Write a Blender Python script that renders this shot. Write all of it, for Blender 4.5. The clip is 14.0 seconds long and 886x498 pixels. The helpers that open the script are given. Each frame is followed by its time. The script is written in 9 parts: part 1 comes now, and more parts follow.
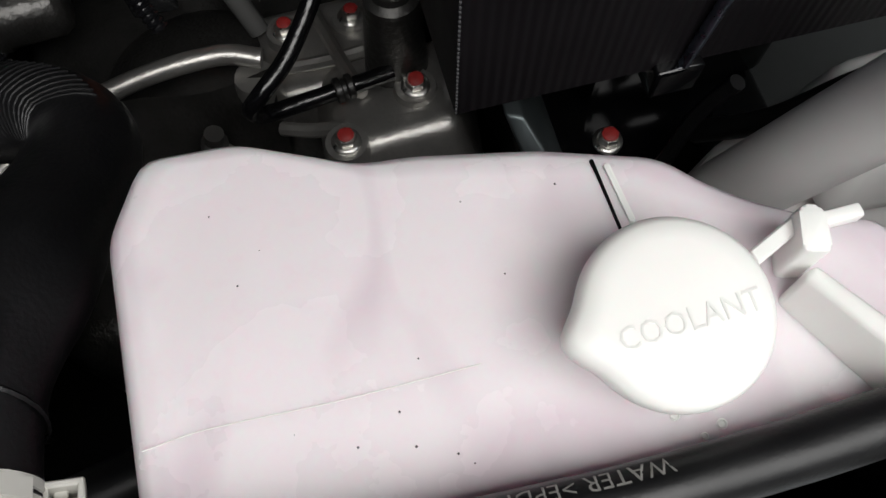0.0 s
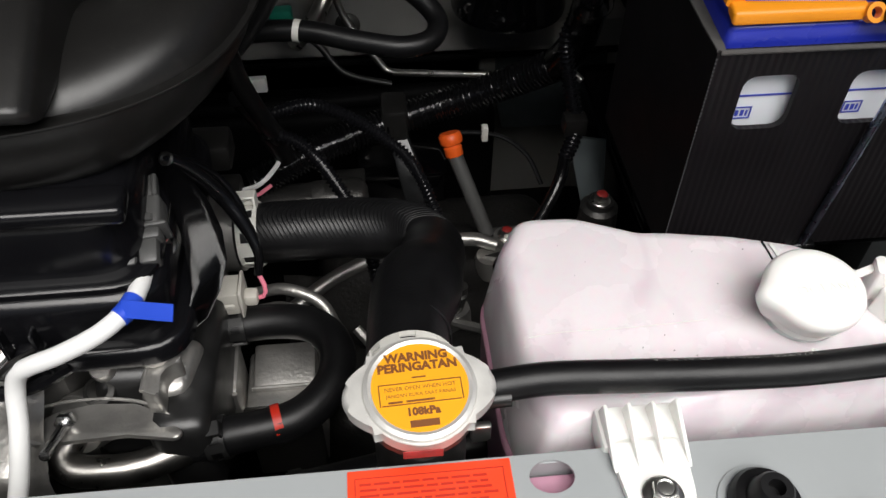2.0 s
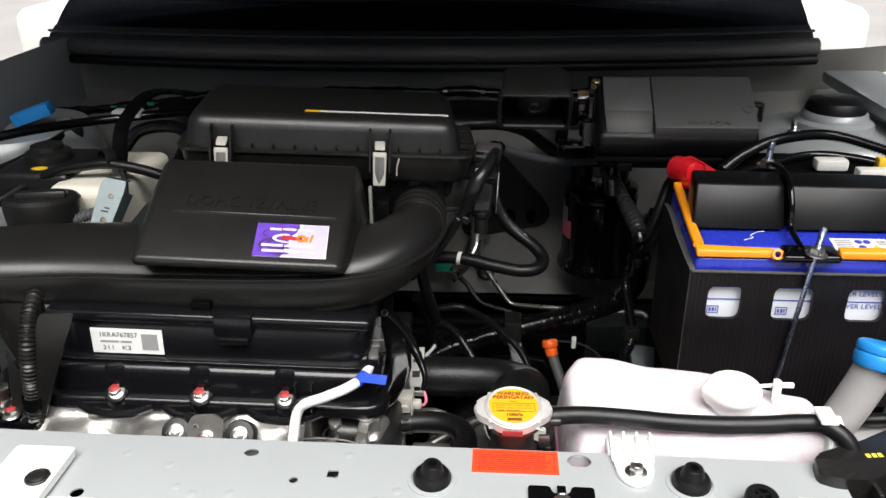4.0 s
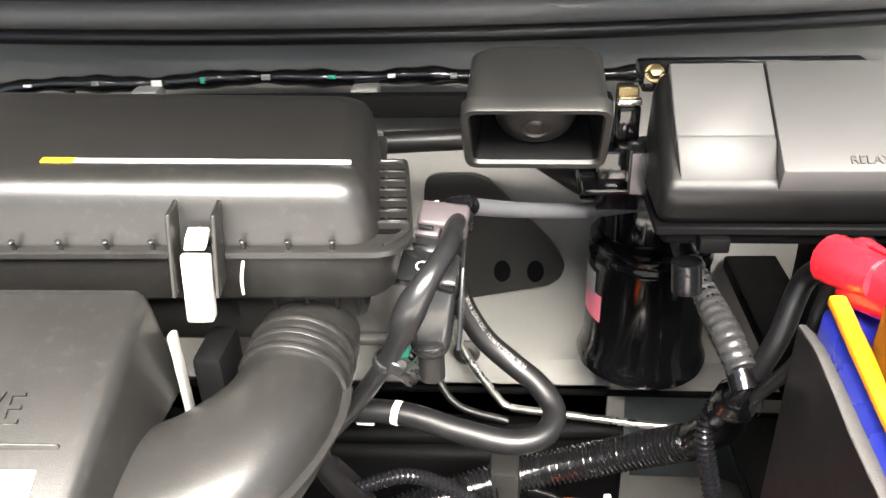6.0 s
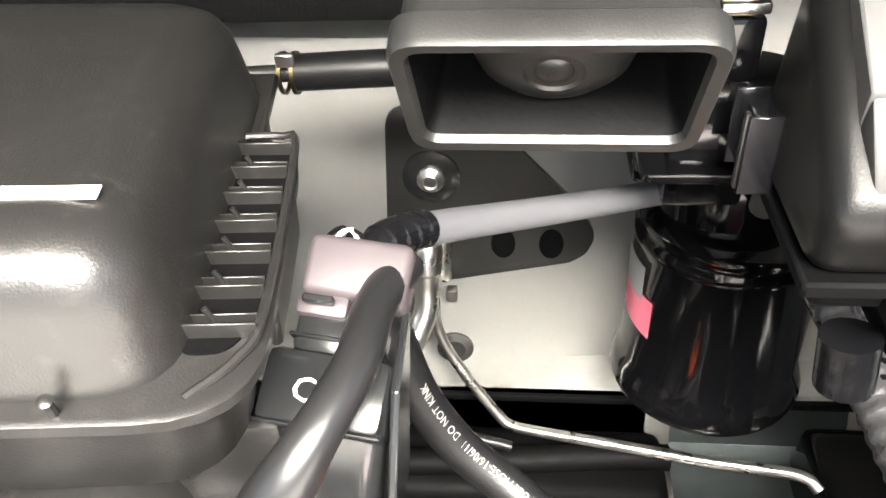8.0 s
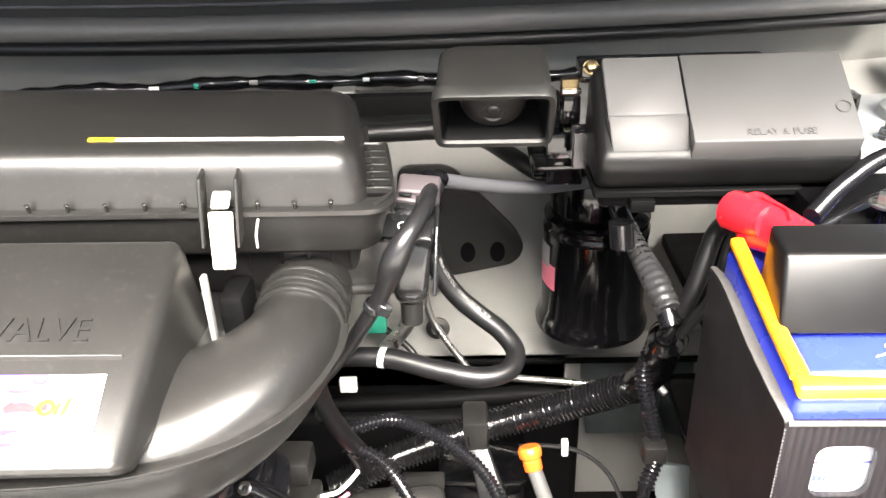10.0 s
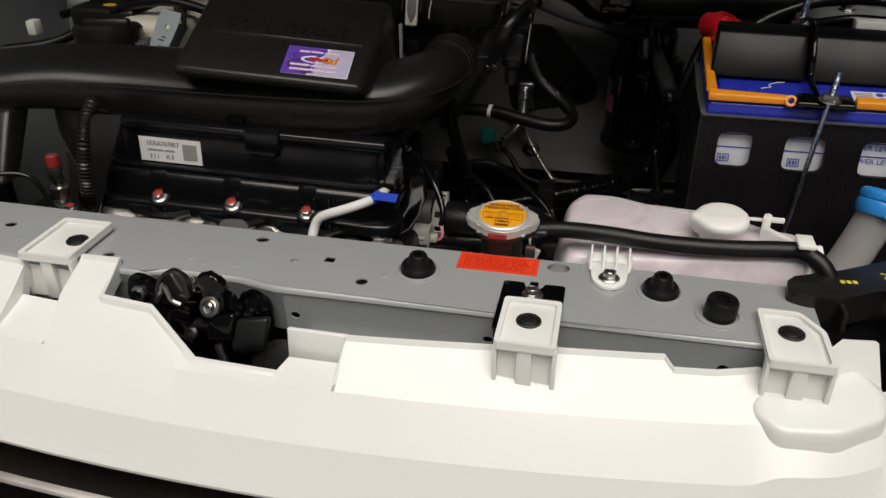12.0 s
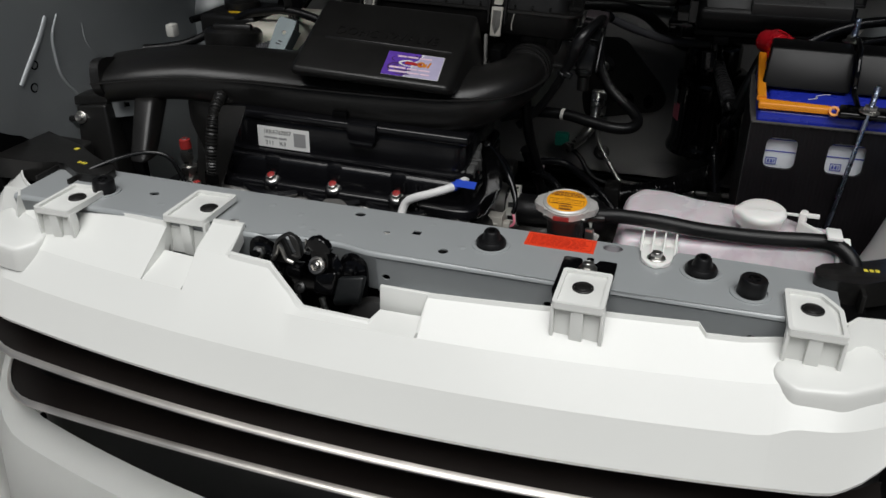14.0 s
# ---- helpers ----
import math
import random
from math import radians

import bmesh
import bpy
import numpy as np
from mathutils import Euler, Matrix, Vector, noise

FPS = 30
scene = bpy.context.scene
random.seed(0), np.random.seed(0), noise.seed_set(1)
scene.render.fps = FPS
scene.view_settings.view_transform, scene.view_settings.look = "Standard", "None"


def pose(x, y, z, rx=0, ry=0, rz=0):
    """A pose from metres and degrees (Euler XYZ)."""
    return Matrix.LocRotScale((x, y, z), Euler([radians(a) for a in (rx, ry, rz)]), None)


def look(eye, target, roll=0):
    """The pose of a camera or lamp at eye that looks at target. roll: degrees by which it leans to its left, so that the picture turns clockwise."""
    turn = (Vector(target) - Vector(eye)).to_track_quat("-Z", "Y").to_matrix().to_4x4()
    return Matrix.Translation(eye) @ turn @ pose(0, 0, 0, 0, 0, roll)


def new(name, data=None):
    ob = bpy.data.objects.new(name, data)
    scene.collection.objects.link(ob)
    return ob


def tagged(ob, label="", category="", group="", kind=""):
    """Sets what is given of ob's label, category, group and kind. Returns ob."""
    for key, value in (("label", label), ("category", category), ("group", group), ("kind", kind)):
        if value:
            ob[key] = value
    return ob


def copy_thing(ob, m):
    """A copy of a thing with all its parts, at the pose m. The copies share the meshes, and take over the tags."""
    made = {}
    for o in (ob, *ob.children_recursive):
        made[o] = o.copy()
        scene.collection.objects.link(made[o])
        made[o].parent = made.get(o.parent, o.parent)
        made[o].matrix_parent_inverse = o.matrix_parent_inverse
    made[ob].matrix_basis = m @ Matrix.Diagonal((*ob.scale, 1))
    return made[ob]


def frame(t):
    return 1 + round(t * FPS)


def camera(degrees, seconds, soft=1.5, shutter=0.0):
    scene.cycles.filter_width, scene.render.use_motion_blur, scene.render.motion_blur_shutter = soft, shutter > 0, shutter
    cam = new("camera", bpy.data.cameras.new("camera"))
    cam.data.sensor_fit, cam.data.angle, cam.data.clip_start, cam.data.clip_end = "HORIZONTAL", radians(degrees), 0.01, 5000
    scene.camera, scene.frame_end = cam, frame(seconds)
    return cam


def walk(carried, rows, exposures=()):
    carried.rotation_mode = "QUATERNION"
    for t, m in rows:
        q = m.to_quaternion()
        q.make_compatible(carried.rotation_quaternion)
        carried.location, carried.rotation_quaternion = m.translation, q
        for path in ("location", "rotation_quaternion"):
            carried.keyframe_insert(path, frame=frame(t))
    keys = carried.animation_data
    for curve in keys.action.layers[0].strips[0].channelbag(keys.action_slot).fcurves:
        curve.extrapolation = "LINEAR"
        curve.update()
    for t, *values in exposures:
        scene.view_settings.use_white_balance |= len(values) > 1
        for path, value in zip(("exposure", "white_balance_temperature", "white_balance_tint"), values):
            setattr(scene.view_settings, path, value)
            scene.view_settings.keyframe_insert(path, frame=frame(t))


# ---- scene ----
cam = camera(58.4, 14.0)
PATH = [
    (0, (0.043, 0.033, 1.058), (0.244, 0.746, -0.8), 0.8),
    (0.5, (0.01, 0.005, 1.086), (0.187, 0.892, -0.698), 0.6),
    (1, (-0.028, -0.016, 1.105), (0.107, 1.003, -0.611), -0.3),
    (1.5, (-0.053, -0.045, 1.138), (0.059, 1.122, -0.483), -0.8),
    (2, (-0.091, -0.157, 1.162), (0.058, 1.229, -0.273), 0.5),
    (2.5, (-0.134, -0.346, 1.218), (-0.013, 1.219, -0.022), 0.3),
    (3, (-0.128, -0.478, 1.276), (-0.112, 1.206, 0.197), 0.1),
    (3.2, (-0.096, -0.526, 1.284), (-0.154, 1.203, 0.281), 0.1),
    (5.3, (-0.095, -0.346, 1.256), (-0.258, 1.484, 0.465), -0.9),
    (5.5, (-0.092, -0.268, 1.239), (-0.245, 1.561, 0.443), -1.2),
    (6, (-0.07, -0.038, 1.206), (-0.237, 1.704, 0.237), -2.2),
    (6.5, (-0.056, 0.112, 1.168), (-0.278, 1.776, 0.08), -4.0),
    (7, (-0.054, 0.189, 1.149), (-0.278, 1.778, -0.045), -4.4),
    (7.5, (-0.055, 0.211, 1.134), (-0.272, 1.767, -0.103), -4.4),
    (7.7, (-0.059, 0.215, 1.132), (-0.274, 1.771, -0.106), -4.1),
    (10, (-0.072, -0.14, 1.217), (-0.146, 1.631, 0.29), -2.1),
    (10.5, (-0.102, -0.309, 1.215), (-0.176, 1.457, 0.279), -2.0),
    (11, (-0.127, -0.428, 1.218), (-0.292, 1.321, 0.262), -1.6),
    (11.5, (-0.07, -0.505, 1.222), (-0.35, 1.219, 0.248), -1.4),
    (12, (0.0, -0.594, 1.201), (-0.366, 1.113, 0.224), -0.1),
    (12.5, (0.026, -0.653, 1.204), (-0.392, 1.053, 0.247), 1.5),
    (13, (0.035, -0.684, 1.22), (-0.417, 1.02, 0.276), 1.8),
    (13.5, (0.036, -0.703, 1.23), (-0.439, 1.0, 0.295), 1.7),
    (14, (0.029, -0.709, 1.231), (-0.518, 0.96, 0.273), -0.3),
]
EXPOSURES = [
    (0, 0.12, 6400, 9), (0.5, 0.12, 6400, 9), (1.5, 0.2, 6500, 10), (2.5, 0.45, 6500, 10), (3, 0.35, 6500, 10), (5.5, 3.6, 6600, 11), (6, 4.4, 7000, 10), (6.5, 4.5, 7000, 11), (7, 4.9, 7000, 10), (7.5, 4.9, 7000, 9),
    (10, 4.4, 7000, 11), (10.5, 3.75, 6800, 12), (11, 2.0, 6800, 12), (11.5, 0.65, 6900, 11), (12, -0.4, 6900, 11), (12.5, -0.45, 6550, 10), (13.5, -0.5, 6350, 9), (14, -0.5, 6350, 9),
]
walk(cam, [(t, look(eye, target, roll)) for t, eye, target, roll in PATH], EXPOSURES)

# ---- light ----
world = bpy.data.worlds.new("sky")
scene.world = world
world.use_nodes = True
wn = world.node_tree.nodes
sky = wn.new("ShaderNodeTexSky")
sky.sky_type = "NISHITA"
sky.sun_disc = False
sky.sun_elevation = radians(66)
sky.sun_rotation = radians(185)
sky.dust_density = 4.0
wn["Background"].inputs[1].default_value = 0.018
world.node_tree.links.new(sky.outputs[0], wn["Background"].inputs[0])
sun = new("sun", bpy.data.lights.new("sun", "SUN"))
sun.data.energy = 4.6
sun.data.angle = radians(58)
sun.data.color = (1.0, 0.98, 0.955)
sun.matrix_world = look((0.6, -2.0, 5.3), (-0.1, 0.1, 0.8))


# ---- materials ----
def mat(name, color, rough=0.5, metal=0.0, var=0.15, scale=30.0, bump=0.0, bscale=400.0, coat=0.0, rvar=0.12,
        spec=0.5, dust=0.0, dustcol=(0.35, 0.33, 0.30), sss=0.0, trans=0.0):
    m = bpy.data.materials.new(name)
    m.use_nodes = True
    nt = m.node_tree
    n, l = nt.nodes, nt.links
    b = n["Principled BSDF"]
    co = n.new("ShaderNodeTexCoord")
    big = n.new("ShaderNodeTexNoise")
    big.inputs["Scale"].default_value = scale
    big.inputs["Detail"].default_value = 5.0
    l.new(co.outputs["Object"], big.inputs["Vector"])
    mix = n.new("ShaderNodeMix")
    mix.data_type = "RGBA"
    mix.inputs["A"].default_value = (*[c * (1 - var) for c in color], 1)
    mix.inputs["B"].default_value = (*[min(1, c * (1 + var)) for c in color], 1)
    l.new(big.outputs["Fac"], mix.inputs["Factor"])
    col = mix.outputs["Result"]
    if dust:
        fine = n.new("ShaderNodeTexNoise")
        fine.inputs["Scale"].default_value = scale * 9
        fine.inputs["Detail"].default_value = 6.0
        l.new(co.outputs["Object"], fine.inputs["Vector"])
        ramp = n.new("ShaderNodeMapRange")
        ramp.inputs["From Min"].default_value = 0.56
        ramp.inputs["From Max"].default_value = 0.8
        ramp.inputs["To Max"].default_value = dust
        l.new(fine.outputs["Fac"], ramp.inputs["Value"])
        over = n.new("ShaderNodeMix")
        over.data_type = "RGBA"
        l.new(ramp.outputs[0], over.inputs["Factor"])
        l.new(col, over.inputs["A"])
        over.inputs["B"].default_value = (*dustcol, 1)
        col = over.outputs["Result"]
    l.new(col, b.inputs["Base Color"])
    rr = n.new("ShaderNodeMapRange")
    rr.inputs["To Min"].default_value = max(0.02, rough - rvar)
    rr.inputs["To Max"].default_value = min(1.0, rough + rvar)
    l.new(big.outputs["Fac"], rr.inputs["Value"])
    l.new(rr.outputs[0], b.inputs["Roughness"])
    b.inputs["Metallic"].default_value = metal
    b.inputs["Specular IOR Level"].default_value = spec
    b.inputs["Coat Weight"].default_value = coat
    b.inputs["Coat Roughness"].default_value = 0.08
    b.inputs["Transmission Weight"].default_value = trans
    if sss:
        b.inputs["Subsurface Weight"].default_value = sss
        b.inputs["Subsurface Radius"].default_value = (0.02, 0.014, 0.016)
        b.inputs["Subsurface Scale"].default_value = 0.5
    if bump:
        grain = n.new("ShaderNodeTexNoise")
        grain.inputs["Scale"].default_value = bscale
        grain.inputs["Detail"].default_value = 3.0
        l.new(co.outputs["Object"], grain.inputs["Vector"])
        bp = n.new("ShaderNodeBump")
        bp.inputs["Strength"].default_value = bump
        bp.inputs["Distance"].default_value = 0.001
        l.new(grain.outputs["Fac"], bp.inputs["Height"])
        l.new(bp.outputs[0], b.inputs["Normal"])
    return m


BLACK_SATIN = mat("black_satin_plastic", (0.010, 0.0097, 0.0093), 0.34, var=0.2, scale=25, bump=0.12, bscale=1500, rvar=0.06, dust=0.03)
BLACK_GRAIN = mat("black_grained_plastic", (0.011, 0.011, 0.0105), 0.40, var=0.15, scale=40, bump=0.10, bscale=1500, dust=0.02)
BLACK_GLOSS = mat("black_gloss_plastic", (0.005, 0.005, 0.006), 0.22, var=0.2, scale=30, rvar=0.08)
BOX_SATIN = mat("satin_black_polypropylene", (0.004, 0.004, 0.0042), 0.34, var=0.2, scale=30, spec=0.28)
COVER_BLACK = mat("black_moulded_cover", (0.005, 0.006, 0.0065), 0.42, var=0.2, scale=30, bump=0.1, bscale=900, rvar=0.05, dust=0.02)
BLACK_DULL = mat("black_dull_plastic", (0.002, 0.002, 0.0022), 0.6, var=0.3, scale=60, bump=0.2, spec=0.06)
BLACK_PAINT = mat("black_painted_steel", (0.002, 0.002, 0.0024), 0.10, var=0.2, scale=20, rvar=0.04, dust=0.01, spec=0.4)
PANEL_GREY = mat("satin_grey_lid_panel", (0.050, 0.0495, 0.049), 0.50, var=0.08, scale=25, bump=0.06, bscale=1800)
# darker copy of the panel grey: shading of the lid's lower face
FACET_SHADED = mat("shaded_lid_facet", (0.022, 0.0217, 0.0213), 0.50, var=0.08, scale=25, bump=0.06, bscale=1800)
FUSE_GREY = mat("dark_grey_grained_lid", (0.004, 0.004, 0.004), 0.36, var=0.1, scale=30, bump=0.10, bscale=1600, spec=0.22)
# black rubber's reflected sheen is put into this lighter grey
COWL_GREY = mat("rubber_seal_with_sheen", (0.11, 0.107, 0.102), 0.36, var=0.12, scale=12, bump=0.05, bscale=300, dust=0.08)
RUBBER = mat("black_rubber", (0.004, 0.004, 0.0044), 0.40, var=0.25, scale=50, bump=0.1, bscale=800, dust=0.012, spec=0.36)
RUBBER_SHEEN = mat("smooth_grey_rubber", (0.009, 0.009, 0.0095), 0.30, var=0.2, scale=60, rvar=0.05, bump=0.05, bscale=300)
RUBBER_WEAVE = mat("ribbed_black_rubber", (0.005, 0.005, 0.0055), 0.36, var=0.25, scale=60, bump=0.2, bscale=500)
LOOM_BLACK = mat("shiny_black_conduit", (0.005, 0.005, 0.0055), 0.14, var=0.2, scale=60, rvar=0.05, spec=0.6)
TAPE_RIBBON = mat("shiny_black_tape", (0.004, 0.004, 0.0045), 0.16, var=0.3, scale=40, rvar=0.06)
TAPE = mat("black_vinyl_tape", (0.003, 0.003, 0.0035), 0.20, var=0.3, scale=90, bump=0.5, bscale=160)
SLEEVE = mat("grey_foil_sleeve", (0.055, 0.055, 0.057), 0.30, 0.6, var=0.3, scale=120, bump=0.7, bscale=220)
GREY_HOSE = mat("grey_hose", (0.07, 0.07, 0.076), 0.5, var=0.15, scale=60)
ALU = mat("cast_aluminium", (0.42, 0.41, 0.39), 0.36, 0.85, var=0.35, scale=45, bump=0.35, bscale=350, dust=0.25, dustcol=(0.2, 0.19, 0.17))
# darker aluminiums: the deep bay's shade is put into their base colour
ALU_SHADED = mat("shaded_cast_aluminium", (0.075, 0.073, 0.070), 0.32, 0.8, var=0.5, scale=38, bump=0.6, bscale=300, dust=0.25, dustcol=(0.02, 0.019, 0.018))
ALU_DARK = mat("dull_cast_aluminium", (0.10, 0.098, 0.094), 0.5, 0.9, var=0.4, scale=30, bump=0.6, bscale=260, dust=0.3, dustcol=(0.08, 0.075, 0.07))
ZINC = mat("zinc_plated_steel", (0.62, 0.61, 0.58), 0.3, 1.0, var=0.2, scale=80, bump=0.1, dust=0.1)
STEEL_DULL = mat("dull_steel_pipe", (0.36, 0.35, 0.33), 0.30, 1.0, var=0.25, scale=60, bump=0.1)
STEEL_DARK = mat("dark_phosphated_steel", (0.05, 0.05, 0.05), 0.35, 0.8, var=0.3, scale=80)
CAP_METAL = mat("satin_stamped_steel", (0.66, 0.65, 0.62), 0.42, 0.55, var=0.2, scale=70, bump=0.1)
STEEL = mat("bright_steel", (0.70, 0.70, 0.70), 0.22, 1.0, var=0.15, scale=100)
BLUE_STEEL = mat("blue_zinc_steel", (0.42, 0.48, 0.60), 0.28, 1.0, var=0.2, scale=100)
GALV = mat("galvanised_bracket", (0.15, 0.175, 0.18), 0.42, 0.9, var=0.25, scale=50, bump=0.1)
RED_MARK = mat("red_paint_mark", (0.30, 0.020, 0.018), 0.55, var=0.5, scale=300)
BODY_GREY = mat("silver_grey_primer_paint", (0.345, 0.364, 0.370), 0.34, 0.15, var=0.06, scale=12, coat=0.25, dust=0.10, dustcol=(0.42, 0.43, 0.43))
WALL_GREY = mat("satin_grey_body_paint", (0.31, 0.306, 0.29), 0.5, 0.0, var=0.12, scale=9, dust=0.12, spec=0.25)
UNDERSIDE_DARK = mat("dark_bonnet_underside", (0.10, 0.10, 0.10), 0.9, var=0.2, scale=30, bump=0.4, bscale=400, spec=0.1)
FIRE_DARK = mat("dark_insulation", (0.004, 0.004, 0.004), 0.85, var=0.4, scale=70, bump=0.6, bscale=500, spec=0.1)
WHITE_PAINT = mat("white_body_plastic", (0.73, 0.738, 0.71), 0.30, var=0.03, scale=8, coat=0.15, rvar=0.05)
RES_PLASTIC = mat("pinkish_translucent_plastic", (0.76, 0.705, 0.730), 0.26, var=0.07, scale=22, sss=0.8, dust=0.10, dustcol=(0.66, 0.44, 0.54), rvar=0.16, bump=0.25, bscale=45)
# broad soft patches where the plastic is thicker and the coolant's tint shows
rt = RES_PLASTIC.node_tree
rco = rt.nodes.new("ShaderNodeTexCoord")
rmap = rt.nodes.new("ShaderNodeMapping")
rmap.inputs["Scale"].default_value = (1.0, 0.55, 1.0)
rno = rt.nodes.new("ShaderNodeTexNoise")
rno.inputs["Scale"].default_value = 26.0
rno.inputs["Detail"].default_value = 1.5
rno.inputs["Distortion"].default_value = 0.6
rrg = rt.nodes.new("ShaderNodeMapRange")
rrg.inputs["From Min"].default_value = 0.50
rrg.inputs["From Max"].default_value = 0.62
rrg.inputs["To Max"].default_value = 0.55
rmx = rt.nodes.new("ShaderNodeMix")
rmx.data_type = "RGBA"
rmx.inputs["B"].default_value = (0.60, 0.50, 0.555, 1)
rbs = rt.nodes["Principled BSDF"]
rsrc = rbs.inputs["Base Color"].links[0].from_socket
rt.links.new(rco.outputs["Object"], rmap.inputs["Vector"])
rt.links.new(rmap.outputs[0], rno.inputs["Vector"])
rt.links.new(rno.outputs["Fac"], rrg.inputs["Value"])
rt.links.new(rrg.outputs[0], rmx.inputs["Factor"])
rt.links.new(rsrc, rmx.inputs["A"])
rt.links.new(rmx.outputs["Result"], rbs.inputs["Base Color"])
RES_PINK = mat("pink_coolant_seen_through_plastic", (0.46, 0.24, 0.32), 0.36, var=0.12, scale=18, sss=0.4)
WHITE_PLASTIC = mat("white_plastic", (0.86, 0.85, 0.82), 0.32, var=0.04, scale=30, sss=0.25)
CREAM = mat("cream_plastic", (0.80, 0.77, 0.66), 0.4, var=0.08, scale=40, sss=0.2)
CLIP_WHITE = mat("natural_nylon", (0.70, 0.69, 0.64), 0.4, var=0.08, scale=60)
NECK_GREY = mat("milky_tube_plastic", (0.62, 0.61, 0.60), 0.4, var=0.06, scale=30, sss=0.3)
CONN_GREY = mat("grey_connector_nylon", (0.20, 0.197, 0.185), 0.45, var=0.15, scale=80)
CONN_BEIGE = mat("beige_connector_nylon", (0.50, 0.48, 0.43), 0.45, var=0.12, scale=80)
CONN_PINK = mat("pinkish_grey_connector", (0.046, 0.038, 0.041), 0.45, var=0.12, scale=80)
SENSOR_GREY = mat("smoky_grey_plastic", (0.010, 0.0105, 0.011), 0.2, var=0.2, scale=60)
BLUE = mat("blue_battery_plastic", (0.02, 0.035, 0.42), 0.28, var=0.1, scale=40, coat=0.2)
CONN_DARK = mat("dark_grey_connector_nylon", (0.075, 0.075, 0.073), 0.42, var=0.15, scale=80)
ORANGE = mat("orange_handle_plastic", (0.85, 0.30, 0.012), 0.38, var=0.08, scale=50)
SKYBLUE = mat("sky_blue_cap_plastic", (0.02, 0.27, 0.72), 0.35, var=0.06, scale=60)
RED_PLASTIC = mat("red_soft_plastic", (0.62, 0.012, 0.022), 0.25, var=0.1, scale=60, coat=0.3)
DIP_ORANGE = mat("orange_grip_plastic", (0.85, 0.12, 0.015), 0.4, var=0.08, scale=60)
TEAL = mat("teal_connector", (0.02, 0.25, 0.17), 0.4, var=0.1, scale=60)
BLUE_TAPE = mat("blue_tape", (0.02, 0.07, 0.55), 0.4, var=0.15, scale=80)
WHITE_TUBE = mat("white_wire_sleeve", (0.78, 0.78, 0.77), 0.5, var=0.06, scale=90)
CELL_WHITE = mat("milky_battery_case", (0.70, 0.72, 0.76), 0.35, var=0.05, scale=40, sss=0.2)
CARD = mat("grey_fibre_edge", (0.075, 0.072, 0.069), 0.9, var=0.35, scale=250, bump=0.5, bscale=900)
BOX_BLACK = mat("black_corrugated_board", (0.006, 0.005, 0.006), 0.5, var=0.2, scale=30, bump=0.2, bscale=300, spec=0.3)
nt = BOX_BLACK.node_tree
wave = nt.nodes.new("ShaderNodeTexWave")
wave.bands_direction = "X"
wave.inputs["Scale"].default_value = 70.0
wbump = nt.nodes.new("ShaderNodeBump")
wbump.inputs["Strength"].default_value = 0.35
wbump.inputs["Distance"].default_value = 0.001
wco = nt.nodes.new("ShaderNodeTexCoord")
nt.links.new(wco.outputs["Object"], wave.inputs["Vector"])
nt.links.new(wave.outputs["Fac"], wbump.inputs["Height"])
nt.links.new(wbump.outputs[0], nt.nodes["Principled BSDF"].inputs["Normal"])
STITCH = mat("pale_perforation", (0.06, 0.06, 0.063), 0.6, var=0.2, scale=300)
LABEL_WHITE = mat("white_label_paper", (0.80, 0.80, 0.78), 0.45, var=0.03, scale=60)
LABEL_YELLOW = mat("yellow_orange_label", (0.76, 0.33, 0.010), 0.6, var=0.05, scale=60, spec=0.2)
LABEL_RED = mat("orange_red_label", (0.78, 0.055, 0.015), 0.4, var=0.05, scale=40)
INK_BROWN = mat("brown_ink", (0.16, 0.05, 0.008), 0.5, var=0.1)
INK_RED = mat("dark_red_ink", (0.45, 0.02, 0.008), 0.45, var=0.1)
INK_BLACK = mat("black_ink", (0.03, 0.03, 0.03), 0.5, var=0.1)
INK_BLUE = mat("blue_ink", (0.04, 0.06, 0.42), 0.45, var=0.1)
INK_WHITE = mat("white_ink", (0.75, 0.75, 0.74), 0.5, var=0.1)
INK_GREY = mat("grey_print", (0.30, 0.30, 0.30), 0.5, var=0.1)
INK_YELLOW = mat("yellow_ink", (0.72, 0.62, 0.06), 0.5, var=0.1)
PURPLE = mat("purple_print", (0.13, 0.055, 0.42), 0.35, var=0.55, scale=75)
VIOLET_DARK = mat("dark_violet_print", (0.07, 0.03, 0.14), 0.35, var=0.3, scale=90)
LAVENDER = mat("pale_lavender_print", (0.50, 0.46, 0.64), 0.35, var=0.12, scale=60)
PINK_PRINT = mat("pale_pink_print", (0.80, 0.62, 0.72), 0.35, var=0.15, scale=200)
PRINT_ORANGE = mat("orange_print", (0.70, 0.24, 0.015), 0.35, var=0.15, scale=200)
PRINT_RED = mat("crimson_print", (0.45, 0.03, 0.035), 0.35, var=0.15, scale=200)
PINK_LABEL = mat("pink_label", (0.75, 0.20, 0.28), 0.4, var=0.1)
CHROME = mat("chrome_trim", (0.92, 0.88, 0.82), 0.42, 1.0, var=0.05, scale=30)
GRILLE_BLACK = mat("black_grille_plastic", (0.005, 0.005, 0.006), 0.35, var=0.2, scale=20)
GRILLE_BROWN = mat("dark_brown_slat_plastic", (0.020, 0.016, 0.0145), 0.35, var=0.15, scale=20)
BRASS = mat("yellow_passivated_steel", (0.12, 0.092, 0.050), 0.35, 1.0, var=0.25, scale=80)
CONCRETE = mat("grey_concrete_ground", (0.30, 0.29, 0.28), 0.8, var=0.2, scale=1.2, bump=0.3, bscale=60, dust=0.2)
GLASS_DARK = mat("tinted_windscreen", (0.10, 0.11, 0.12), 0.06, var=0.05, scale=3, coat=0.6)
